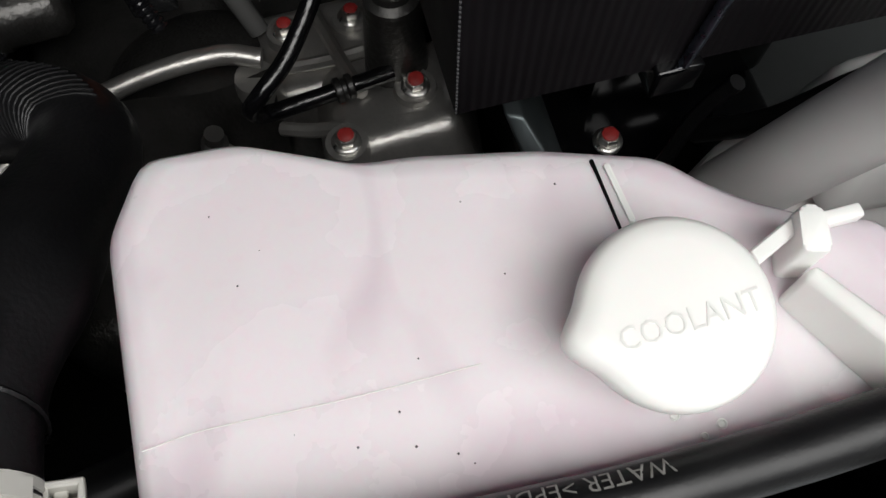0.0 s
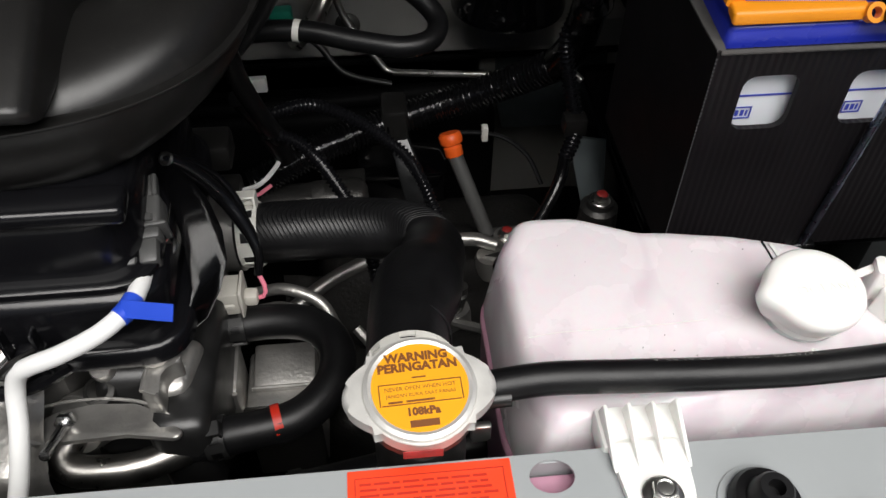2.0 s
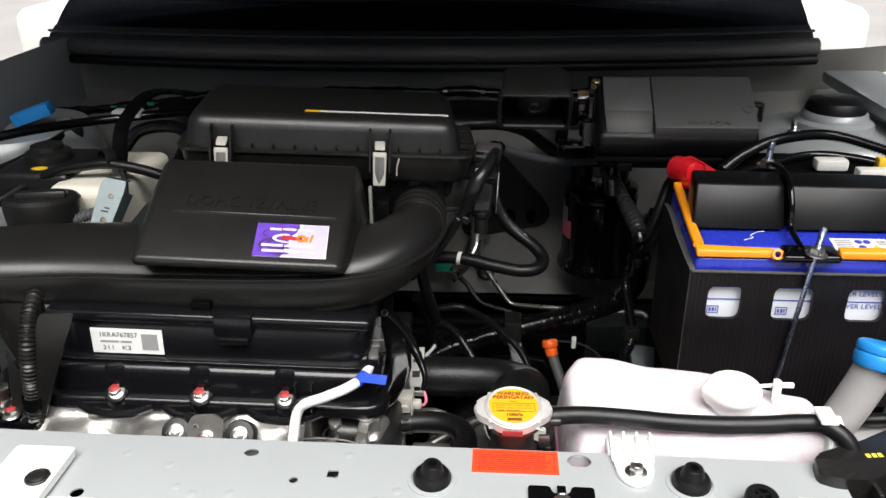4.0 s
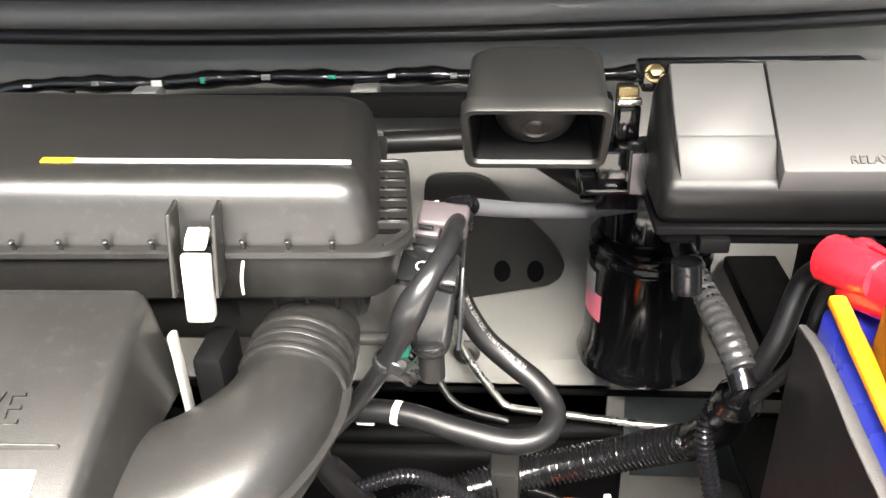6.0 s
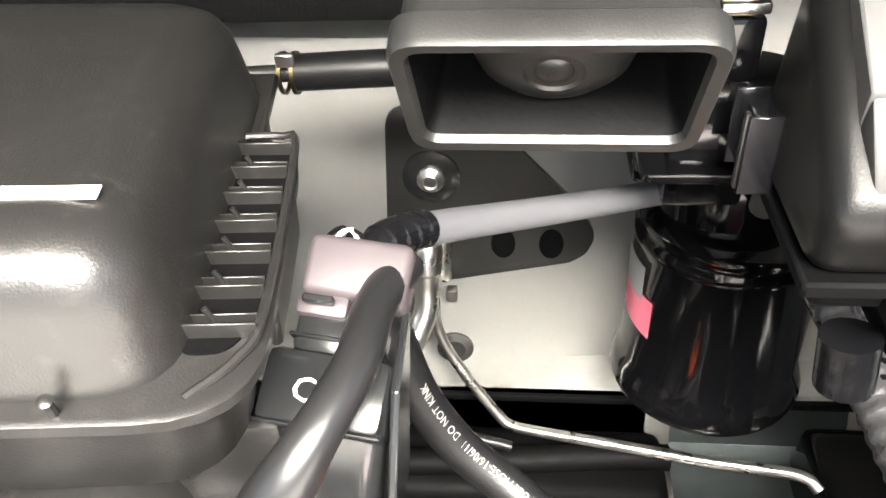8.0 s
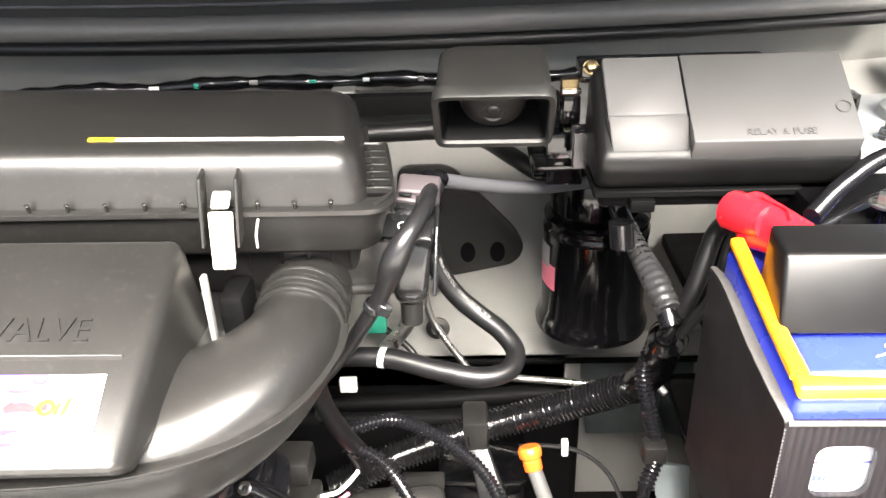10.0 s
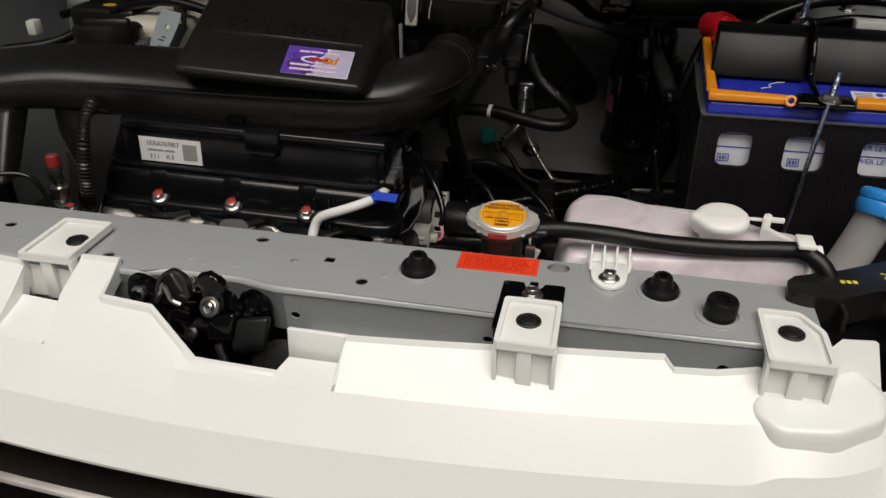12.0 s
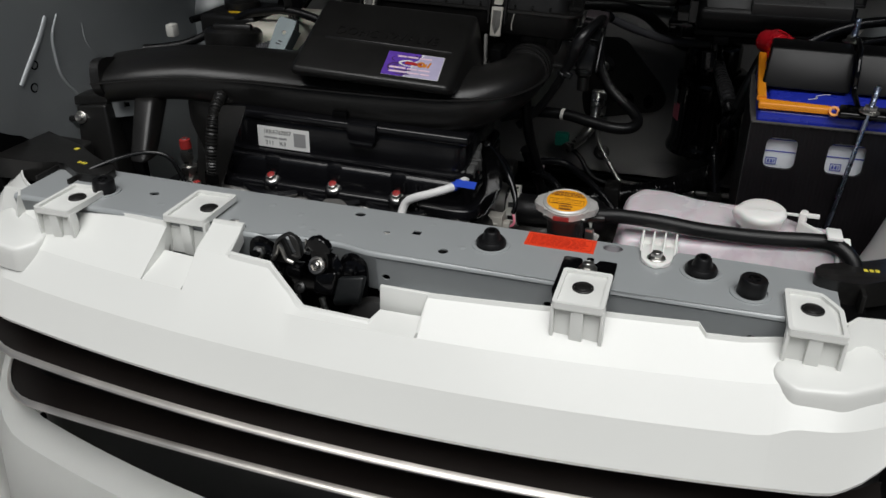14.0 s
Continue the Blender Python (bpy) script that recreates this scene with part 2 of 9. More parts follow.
LENS = mat("headlamp_lens", (0.32, 0.33, 0.34), 0.08, 0.3, var=0.1, scale=20, coat=1.0)
YELLOW = mat("yellow_cap_print", (0.85, 0.55, 0.02), 0.45, var=0.1)


# ---- building blocks ----
def thing(name, at, label, category, group="", kind=""):
    ob = new(name)
    ob.empty_display_size = 0.02
    ob.location = at
    return tagged(ob, label, category, group, kind)


def origin_of(ob):
    at = Vector((0, 0, 0))
    while ob is not None:
        at += ob.location
        ob = ob.parent
    return at


def mesh_of(name, bm, material, at=Vector((0, 0, 0)), sharp=38):
    bmesh.ops.transform(bm, matrix=Matrix.Translation(-at), verts=bm.verts)
    bmesh.ops.recalc_face_normals(bm, faces=bm.faces)
    for f in bm.faces:
        f.smooth = True
    for e in bm.edges:
        if len(e.link_faces) == 2 and e.calc_face_angle(0) > radians(sharp):
            e.smooth = False
    me = bpy.data.meshes.new(name)
    bm.to_mesh(me)
    bm.free()
    me.materials.append(material)
    return me


def part(name, bm, material, parent, label="", sharp=38):
    """One mesh, given in world coordinates, as a part of a thing or of another part."""
    ob = new(name, mesh_of(name, bm, material, origin_of(parent), sharp))
    ob.parent = parent
    if label:
        ob["label"] = label
    return ob


def single(name, bm, material, at, label, category, group="", kind="", sharp=38):
    """A top-level thing of one mesh."""
    at = Vector(at)
    ob = new(name, mesh_of(name, bm, material, at, sharp))
    ob.location = at
    return tagged(ob, label, category, group, kind)


def rbox(x0, x1, y0, y1, z0, z1, r=0.003, seg=2, m=None, bm=None):
    bm = bm or bmesh.new()
    made = bmesh.ops.create_cube(bm, size=1.0)["verts"]
    bmesh.ops.transform(bm, matrix=Matrix.Translation(((x0 + x1) / 2, (y0 + y1) / 2, (z0 + z1) / 2))
                        @ Matrix.Diagonal((x1 - x0, y1 - y0, z1 - z0, 1)), verts=made)
    if r:
        edges = list({e for v in made for e in v.link_edges})
        r = min(r, 0.49 * min(x1 - x0, y1 - y0, z1 - z0))
        made = bmesh.ops.bevel(bm, geom=edges, offset=r, segments=seg, profile=0.5, affect="EDGES")["verts"]
        made = list({v for f in {f for v in made for f in v.link_faces} for v in f.verts})
    if m is not None:
        bmesh.ops.transform(bm, matrix=m, verts=made)
    return bm


def hexa(top, bottom, r=0.004, seg=3, bm=None):
    """A block between a top and a bottom quad (both in the same order), with rounded edges."""
    bm = bm or bmesh.new()
    t = [bm.verts.new(p) for p in top]
    b = [bm.verts.new(p) for p in bottom]
    bm.faces.new(t)
    bm.faces.new(b[::-1])
    for i in range(4):
        j = (i + 1) % 4
        bm.faces.new((t[j], t[i], b[i], b[j]))
    if r:
        bmesh.ops.bevel(bm, geom=list({e for v in t + b for e in v.link_edges}), offset=r, segments=seg, profile=0.5, affect="EDGES")
    return bm


def lathe(profile, m=None, n=28, bm=None, arc=360):
    """A turned shape from (radius, height) pairs about local z, moved by m."""
    bm = bm or bmesh.new()
    m = m or Matrix()
    rings = []
    for r, z in profile:
        if r < 1e-6:
            rings.append([bm.verts.new(m @ Vector((0, 0, z)))])
        else:
            rings.append([bm.verts.new(m @ Vector((r * math.cos(radians(arc) * i / n), r * math.sin(radians(arc) * i / n), z))) for i in range(n)])
    for a, b in zip(rings, rings[1:]):
        for i in range(n):
            j = (i + 1) % n
            quad = []
            for v in (a[i % len(a)], a[j % len(a)], b[j % len(b)], b[i % len(b)]):
                if v not in quad:
                    quad.append(v)
            if len(quad) > 2:
                bm.faces.new(quad)
    return bm


def prism(outline, z0, z1, m=None, r=0.0, seg=2, bm=None):
    """A plate of the given plan outline."""
    bm = bm or bmesh.new()
    m = m or Matrix()
    a = [bm.verts.new(m @ Vector((x, y, z0))) for x, y in outline]
    b = [bm.verts.new(m @ Vector((x, y, z1))) for x, y in outline]
    low, high = bm.faces.new(a[::-1]), bm.faces.new(b)
    for i in range(len(a)):
        j = (i + 1) % len(a)
        bm.faces.new((a[i], a[j], b[j], b[i]))
    if r:
        bmesh.ops.bevel(bm, geom=list(high.edges) + list(low.edges), offset=r, segments=seg, profile=0.5, affect="EDGES")
    return bm


def rounded(points, r, n=5):
    """An outline with its corners rounded."""
    out = []
    for i, p in enumerate(points):
        p = Vector(p)
        a, b = Vector(points[i - 1]) - p, Vector(points[(i + 1) % len(points)]) - p
        k = min(r, a.length * 0.45, b.length * 0.45)
        s, e = p + a.normalized() * k, p + b.normalized() * k
        for j in range(n + 1):
            t = j / n
            out.append(tuple(s * (1 - t) ** 2 + p * 2 * t * (1 - t) + e * t ** 2))
    return out


def circle(cx, cy, r, n=20, ry=None):
    return [(cx + r * math.cos(2 * math.pi * i / n), cy + (ry or r) * math.sin(2 * math.pi * i / n)) for i in range(n)]


def plate(outer, holes, thick, m=None, bm=None):
    """A sheet with real holes through it, in local x and y, thickness downwards."""
    bm = bm or bmesh.new()
    m = m or Matrix()
    edges = []
    for ring in [outer, *holes]:
        vs = [bm.verts.new((x, y, 0)) for x, y in ring]
        edges += [bm.edges.new((vs[i], vs[(i + 1) % len(vs)])) for i in range(len(vs))]
    made = bmesh.ops.triangle_fill(bm, edges=edges, use_beauty=True)
    faces = [g for g in made["geom"] if isinstance(g, bmesh.types.BMFace)]
    ext = bmesh.ops.extrude_face_region(bm, geom=faces, use_keep_orig=True)
    bmesh.ops.translate(bm, vec=(0, 0, -thick), verts=[g for g in ext["geom"] if isinstance(g, bmesh.types.BMVert)])
    bmesh.ops.transform(bm, matrix=m, verts=bm.verts)
    return bm


def spline(points, step):
    """Even points along a smooth curve through the given ones."""
    p = [Vector(q) for q in points]
    p = [2 * p[0] - p[1], *p, 2 * p[-1] - p[-2]]
    fine = []
    for i in range(1, len(p) - 2):
        a, b, c, d = p[i - 1:i + 3]
        k = max(6, int((c - b).length / step * 3))
        for j in range(k):
            t = j / k
            fine.append(0.5 * (2 * b + (c - a) * t + (2 * a - 5 * b + 4 * c - d) * t * t + (3 * b - a - 3 * c + d) * t ** 3))
    fine.append(p[-2])
    dist = np.concatenate([[0], np.cumsum([(b - a).length for a, b in zip(fine, fine[1:])])])
    count = max(2, int(dist[-1] / step) + 1)
    want = np.linspace(0, dist[-1], count)
    xyz = np.array([tuple(v) for v in fine])
    return [Vector((np.interp(w, dist, xyz[:, 0]), np.interp(w, dist, xyz[:, 1]), np.interp(w, dist, xyz[:, 2]))) for w in want], want


def frames_of(pts, up=(0, 0, 1)):
    """A tangent, a side and an upward direction at each point of a line."""
    out, ref = [], Vector(up)
    for i in range(len(pts)):
        t = (pts[min(i + 1, len(pts) - 1)] - pts[max(i - 1, 0)]).normalized()
        ref = (ref - t * ref.dot(t)).normalized()
        out.append((t, ref.cross(t), ref))
    return out


def tube(points, r, n=14, step=0.004, bm=None, caps=True):
    """A hose through the points; r is a radius or a function of the length along it."""
    bm = bm or bmesh.new()
    pts, dist = spline(points, step)
    size = r if callable(r) else (lambda s: r)
    rings = []
    for p, s, (t, side, up) in zip(pts, dist, frames_of(pts, (0.05, 0.1, 1))):
        k = size(s)
        rings.append([bm.verts.new(p + side * (k * math.cos(2 * math.pi * i / n)) + up * (k * math.sin(2 * math.pi * i / n))) for i in range(n)])
    for a, b in zip(rings, rings[1:]):
        for i in range(n):
            j = (i + 1) % n
            bm.faces.new((a[i], a[j], b[j], b[i]))
    if caps:
        bm.faces.new(rings[0][::-1])
        bm.faces.new(rings[-1])
    return bm


def ribs(r, pitch=0.0042, amp=0.0011):
    """The radius of a corrugated conduit along its length."""
    return lambda s: r + amp * max(-1.0, min(1.0, 2.2 * math.sin(2 * math.pi * s / pitch)))


def sweep(stations, power=2.6, n=28, bm=None, step=0.012):
    """A duct: stations of (x, y, z, half width, half height), with a rounded-square section."""
    bm = bm or bmesh.new()
    pts, dist = spline([s[:3] for s in stations], step)
    raw = np.array(stations)
    own = [0.0]
    for a, b in zip(stations, stations[1:]):
        own.append(own[-1] + (Vector(b[:3]) - Vector(a[:3])).length)
    own = np.array(own) * dist[-1] / own[-1]
    rings = []
    for p, s, (t, side, up) in zip(pts, dist, frames_of(pts, (0, 0.3, 1))):
        w, h = np.interp(s, own, raw[:, 3]), np.interp(s, own, raw[:, 4])
        q = np.interp(s, own, raw[:, 5]) if raw.shape[1] > 5 else power
        ring = []
        for i in range(n):
            c, d = math.cos(2 * math.pi * i / n), math.sin(2 * math.pi * i / n)
            ring.append(bm.verts.new(p + side * (w * math.copysign(abs(c) ** (2 / q), c)) + up * (h * math.copysign(abs(d) ** (2 / q), d))))
        rings.append(ring)
    for a, b in zip(rings, rings[1:]):
        for i in range(n):
            j = (i + 1) % n
            bm.faces.new((a[i], a[j], b[j], b[i]))
    bm.faces.new(rings[0][::-1])
    bm.faces.new(rings[-1])
    return bm


def loft(rows, bm=None, closed=False):
    """A skin over rows of points."""
    bm = bm or bmesh.new()
    grid = [[bm.verts.new(p) for p in row] for row in rows]
    for a, b in zip(grid, grid[1:]):
        k = len(a)
        for i in range(k if closed else k - 1):
            j = (i + 1) % k
            bm.faces.new((a[i], a[j], b[j], b[i]))
    return bm


def thicken(bm, t):
    bmesh.ops.solidify(bm, geom=list(bm.faces), thickness=t)
    return bm


def text_mesh(body, size, depth=0.0003, align="LEFT", bold=0.0):
    curve = bpy.data.curves.new("lettering", "FONT")
    curve.body, curve.size, curve.extrude, curve.align_x, curve.resolution_u = body, size, depth, align, 2
    curve.offset = size * bold
    ob = new("lettering", curve)
    bpy.context.view_layer.update()
    me = bpy.data.meshes.new_from_object(ob.evaluated_get(bpy.context.evaluated_depsgraph_get()))
    bpy.data.objects.remove(ob)
    bpy.data.curves.remove(curve)
    return me


def lettering(body, size, m, material, parent, depth=0.0003, align="LEFT", label="", stretch=1.0, width=0.0, bold=0.0):
    """Words on a flat face, m places their baseline's start; width sets how long they run."""
    me = text_mesh(body, size, depth, align, bold)
    if width:
        run = [v.co.x for v in me.vertices]
        stretch = width / (max(run) - min(run))
    me.transform(Matrix.Translation(-origin_of(parent)) @ m @ Matrix.Diagonal((stretch, 1, 1, 1)))
    me.materials.clear()
    me.materials.append(material)
    ob = new("lettering", me)
    ob.parent = parent
    if label:
        ob["label"] = label
    return ob


def hose_lettering(body, size, points, radius, start, turn, material, parent, flip=False):
    """Words printed along a hose, bent round its surface."""
    pts, dist = spline(points, 0.002)
    fr = frames_of(pts, (0.05, 0.1, 1))
    me = text_mesh(body, size, 0.0, "LEFT")
    at = origin_of(parent)
    for v in me.vertices:
        u, w = v.co.x, v.co.y - size * 0.35
        if flip:
            u, w = -u, -w
        s = start + u
        i = int(np.clip(np.searchsorted(dist, s), 1, len(pts) - 1))
        k = (s - dist[i - 1]) / (dist[i] - dist[i - 1])
        p = pts[i - 1].lerp(pts[i], k)
        t, side, up = fr[i]
        a = radians(turn) + w / radius
        v.co = p + (side * math.sin(a) + up * math.cos(a)) * (radius + 0.00025) - at
    me.materials.clear()
    me.materials.append(material)
    ob = new("lettering", me)
    ob.parent = parent
    return ob


def bars(spec, m, material, parent, depth=0.0003, name="print"):
    """Unreadable print as plain bars: (x, y, width, height) in the face's own plane."""
    bm = bmesh.new()
    for x, y, w, h in spec:
        rbox(x, x + w, y, y + h, 0, depth, 0, m=m, bm=bm)
    return part(name, bm, material, parent)


def face(o, right, up):
    """The pose of a flat face: its corner, its direction to the right and upwards."""
    r, u = Vector(right).normalized(), Vector(up)
    n = r.cross(u).normalized()
    u = n.cross(r)
    m = Matrix((r, u, n)).transposed().to_4x4()
    m.translation = o
    return m


def along(a, b):
    """The pose at a whose z points to b."""
    m = (Vector(b) - Vector(a)).to_track_quat("Z", "Y").to_matrix().to_4x4()
    m.translation = a
    return m


def hexagon(r):
    return [(r * math.cos(math.pi / 3 * i), r * math.sin(math.pi / 3 * i)) for i in range(6)]


def stack(rings, m=None, bm=None):
    """A closed body over outlines at rising heights."""
    bm = bm or bmesh.new()
    m = m or Matrix()
    rows = [[bm.verts.new(m @ Vector((x, y, z))) for x, y in out] for out, z in rings]
    for a, b in zip(rows, rows[1:]):
        for i in range(len(a)):
            j = (i + 1) % len(a)
            bm.faces.new((a[i], a[j], b[j], b[i]))
    bm.faces.new(rows[0][::-1])
    bm.faces.new(rows[-1])
    return bm


def rect(x0, x1, y0, y1, r, inset=0.0, n=6):
    return rounded([(x0 + inset, y0 + inset), (x1 - inset, y0 + inset), (x1 - inset, y1 - inset), (x0 + inset, y1 - inset)], max(0.002, r - inset * 0.5), n)


# ---- setting ----
MID = -0.23          # the car's centre plane


def bow(x):
    return (x - MID) ** 2


bm = bmesh.new()
bmesh.ops.create_grid(bm, x_segments=8, y_segments=8, size=300)
single("ground", bm, CONCRETE, (0, 0, 0), "grey concrete ground under the car", "ground", kind="structure")

# engine bay: floor, firewall, sides
single("bay_floor", rbox(-0.85, 0.52, -0.06, 0.75, 0.40, 0.44, 0.01), FIRE_DARK, (-0.2, 0.3, 0.40), "dark undertray below the engine", "undertray", kind="structure")
fw = thing("wall_firewall", (MID, 0.66, 0.44), "satin grey painted firewall panel behind the engine", "firewall", kind="structure")
prof = [(0.645, 0.44), (0.645, 0.655), (0.630, 0.667), (0.630, 0.672), (0.648, 0.690), (0.652, 0.72), (0.655, 0.86), (0.662, 0.925), (0.672, 0.942), (0.712, 0.954), (0.716, 0.966), (0.708, 0.99), (0.690, 1.036)]
rows = []
for i in range(40):
    x = -0.86 + 1.40 * i / 39
    back = 0.10 * max(0.0, abs(x - MID) - 0.30) ** 2
    wave = 0.004 * math.sin(9 * x) + 0.003 * math.sin(23 * x + 1)
    rows.append([(x, y + back + (wave if z > 0.68 else 0) + 0.17 * bow(x) * min(1.0, max(0.0, (z - 0.90) / 0.06)) + (0.014 if z > 0.96 else 0), z) for y, z in prof])
part("panel", thicken(loft(rows), 0.006), WALL_GREY, fw)
part("seam_flange", rbox(-0.72, 0.42, 0.626, 0.640, 0.660, 0.667, 0.002), BLACK_DULL, fw)
part("insulation", rbox(-0.62, 0.02, 0.640, 0.655, 0.962, 0.985, 0.006), FIRE_DARK, fw, "dark matting along the top of the firewall")
cowl = thing("cowl", (MID, 0.72, 1.03), "black plastic cowl panel below the windscreen", "cowl", kind="structure")


def cowl_line(dy, z, n=36, half=0.62):
    return [(MID + half * (2 * i / (n - 1) - 1), 0.700 + dy + 0.17 * bow(MID + half * (2 * i / (n - 1) - 1)), z) for i in range(n)]


part("weatherstrip", tube(cowl_line(0.002, 1.043), 0.0135, n=16, step=0.02), COWL_GREY, cowl, "dark grey rubber bonnet seal")
part("seal_lip", tube(cowl_line(-0.006, 1.0245), 0.0075, n=12, step=0.02), RUBBER, cowl)
part("front_band", thicken(loft([cowl_line(0.016, 1.052), cowl_line(0.026, 1.0600), cowl_line(0.040, 1.0665), cowl_line(0.046, 1.0695)]), 0.004), COWL_GREY, cowl, "band along the cowl, greyed for its sheen")
part("top_panel", thicken(loft([cowl_line(0.044, 1.066), cowl_line(0.07, 1.0835), cowl_line(0.12, 1.110)]), 0.004), BLACK_GLOSS, cowl)
part("edge_trim", tube(cowl_line(0.021, 1.064), 0.0022, n=8, step=0.03), GREY_HOSE, cowl)
single("windscreen", thicken(loft([cowl_line(0.118, 1.106), cowl_line(0.25, 1.20), cowl_line(0.5, 1.38)]), 0.005), GLASS_DARK, (MID, 0.83, 1.1), "lower edge of the tinted windscreen glass", "windscreen", kind="structure")
part("glass_edge", tube(cowl_line(0.112, 1.113), 0.003, n=8, step=0.03), INK_GREY, cowl)

# inner wings
for side, name in ((-1, "wall_wing_offside"), (1, "wall_wing_nearside")):
    edge = -0.80 if side < 0 else 0.44
    wing = thing(name, (edge, 0.3, 0.44), "satin grey painted inner wing with pressed ribs", "inner wing", kind="structure")
    rows = []
    for i in range(30):
        y = -0.03 + 0.80 * i / 29
        lean = 0.05 * math.exp(-((y - 0.30) / 0.17) ** 2)
        rows.append([(edge - side * (0.10 * k ** 2 * 0.4 + lean * (0.4 + k) + 0.004 * math.sin(40 * y) * k), y, 0.44 + (0.62 if side < 0 else 0.56) * (1 - k)) for k in [j / 11 for j in range(12)]])
    part("panel", thicken(loft(rows), 0.005), BODY_GREY, wing)
    if side < 0:
        part("flange", tube([(-0.7925, 0.132, 1.004), (-0.7930, 0.112, 0.978), (-0.7940, 0.086, 0.950), (-0.7950, 0.068, 0.930)], 0.0042, 10), BODY_GREY, wing)
        part("flange", tube([(-0.790, 0.150, 1.004), (-0.789, 0.134, 0.980), (-0.788, 0.130, 0.955), (-0.7865, 0.132, 0.925), (-0.782, 0.150, 0.895), (-0.776, 0.172, 0.872)], 0.0024, 10), BODY_GREY, wing)
        part("flange", tube([(-0.784, 0.185, 0.985), (-0.782, 0.184, 0.960), (-0.780, 0.200, 0.935), (-0.776, 0.215, 0.915)], 0.0022, 10), BODY_GREY, wing)
        for y, z in ((0.0950, 0.9500), (0.0860, 0.9225)):
            part("hole", lathe([(0.0062, -0.004), (0.0062, 0.0022), (0.0046, 0.0022), (0.0044, 0.0010), (0, 0.0010)], pose(-0.7935, y, z, 0, 90), 18), BLACK_DULL, wing)
    if side > 0:
        part("top_rail", rbox(edge - 0.03, edge + 0.06, -0.02, 0.78, 0.985, 1.005, 0.007), BODY_GREY, wing)

# open bonnet above the bay and the plain sides of the body
bon = thing("bonnet", (MID, 0.80, 1.12), "open white bonnet standing above the engine bay", "bonnet", kind="structure")
part("panel", thicken(loft([[(x, 0.82 - 0.88 * k, 1.13 + 0.54 * k - 0.04 * k * k + 0.02 * bow(x)) for x in np.linspace(MID - 0.76, MID + 0.76, 12)] for k in np.linspace(0, 1, 8)]), 0.012), WHITE_PAINT, bon)
# added dark layer, out of view: keeps bounced light out of the bay
part("underside", thicken(loft([[(x, 0.815 - 0.865 * k, 1.108 + 0.54 * k - 0.04 * k * k + 0.02 * bow(x)) for x in np.linspace(MID - 0.74, MID + 0.74, 12)] for k in np.linspace(0, 1, 8)]), 0.010), UNDERSIDE_DARK, bon, "unseen dark layer added under the bonnet to cut bounced light")
for x in (-1.00, 0.54):
    single("side_panel", rbox(x - 0.02, x + 0.02, -0.02, 1.6, 0.02, 0.99, 0.02, 3), WHITE_PAINT, (x, 0.6, 0.02), "white painted outer wing of the car", "wing panel", kind="structure")
single("cabin_block", rbox(-1.0, 0.54, 0.92, 2.4, 0.02, 1.08, 0.03, 3), WHITE_PAINT, (MID, 1.6, 0.02), "body of the car behind the windscreen", "car body", kind="structure")

# ---- radiator support ----
SUP = 0.852
sup = thing("radiator_support", (MID, -0.03, 0.60), "silver-grey painted steel radiator support crossmember with holes", "radiator support")
holes = [circle(-0.297, -0.001, 0.0062, 18, 0.0046), circle(-0.254, -0.032, 0.0036, 14), circle(-0.186, -0.053, 0.0052), circle(-0.420, -0.056, 0.0052),
         circle(-0.026, 0.0035, 0.0098, 24, 0.0078), circle(-0.545, -0.022, 0.006, 18, 0.0045), circle(-0.405, -0.066, 0.0045),
         [(-0.2285, -0.0275), (-0.2195, -0.0275), (-0.2195, -0.0190), (-0.2285, -0.0190)]]
outer = [(-0.70, -0.068), (-0.40, -0.0735), (-0.375, -0.0735), (-0.355, -0.0660), (-0.290, -0.0660), (-0.262, -0.0725), (-0.25, -0.0735), (0.0, -0.0765), (0.178, -0.0735), (0.178, 0.012), (0.0, 0.0145), (-0.45, 0.016), (-0.70, 0.022)]
part("top_panel", plate(outer, holes, 0.0014, Matrix.Translation((0, 0, SUP))), BODY_GREY, sup)
fm = face((0, -0.0745 + 0.08 * (SUP - 0.0045), 0), (1, 0, 0), (0, -0.08, 1))
fh = [circle(x, z, 0.0042, 16, 0.0034) for x, z in ((-0.240, 0.826), (-0.075, 0.825), (0.108, 0.825))]
part("front_flange", plate([(-0.250, SUP - 0.0045), (-0.250, 0.808), (0.178, 0.808), (0.178, SUP - 0.0045)], fh, 0.0016, fm), BODY_GREY, sup)


def front_line(x):
    """The front edge of the support, drawn back behind the latch."""
    return float(np.interp(x, [-0.70, -0.385, -0.355, -0.290, -0.262, -0.25, 0.18], [-0.0725, -0.0765, -0.0690, -0.0690, -0.0755, -0.0765, -0.0765]))


part("latch_flange", thicken(loft([[(x, front_line(x) + 0.0005 + 0.08 * (SUP - 0.0045 - z), z) for z in (SUP - 0.0045, 0.835, 0.808)] for x in np.linspace(-0.70, -0.249, 60)]), 0.0016), BODY_GREY, sup)
rows = []
for x in np.linspace(-0.70, 0.178, 90):
    rows.append([(x, front_line(x) + 0.005 * (1 - math.cos(a)), SUP - 0.005 + 0.005 * math.sin(a)) for a in np.linspace(0, math.pi / 2, 6)])
part("front_bend", loft(rows), BODY_GREY, sup)
part("lower_lip", rbox(-0.230, 0.178, -0.084, -0.0700, 0.8055, 0.8078, 0.0008), BODY_GREY, sup)
part("rear_flange", rbox(-0.70, 0.178, 0.0105, 0.0118, 0.828, 0.8505, 0), BODY_GREY, sup)
part("inner_wall", rbox(-0.70, 0.20, -0.060, -0.055, 0.50, 0.800, 0.0015), BLACK_DULL, sup)
part("end_post", rbox(0.165, 0.205, -0.066, 0.0, 0.44, 0.84, 0.004), BLACK_DULL, sup)
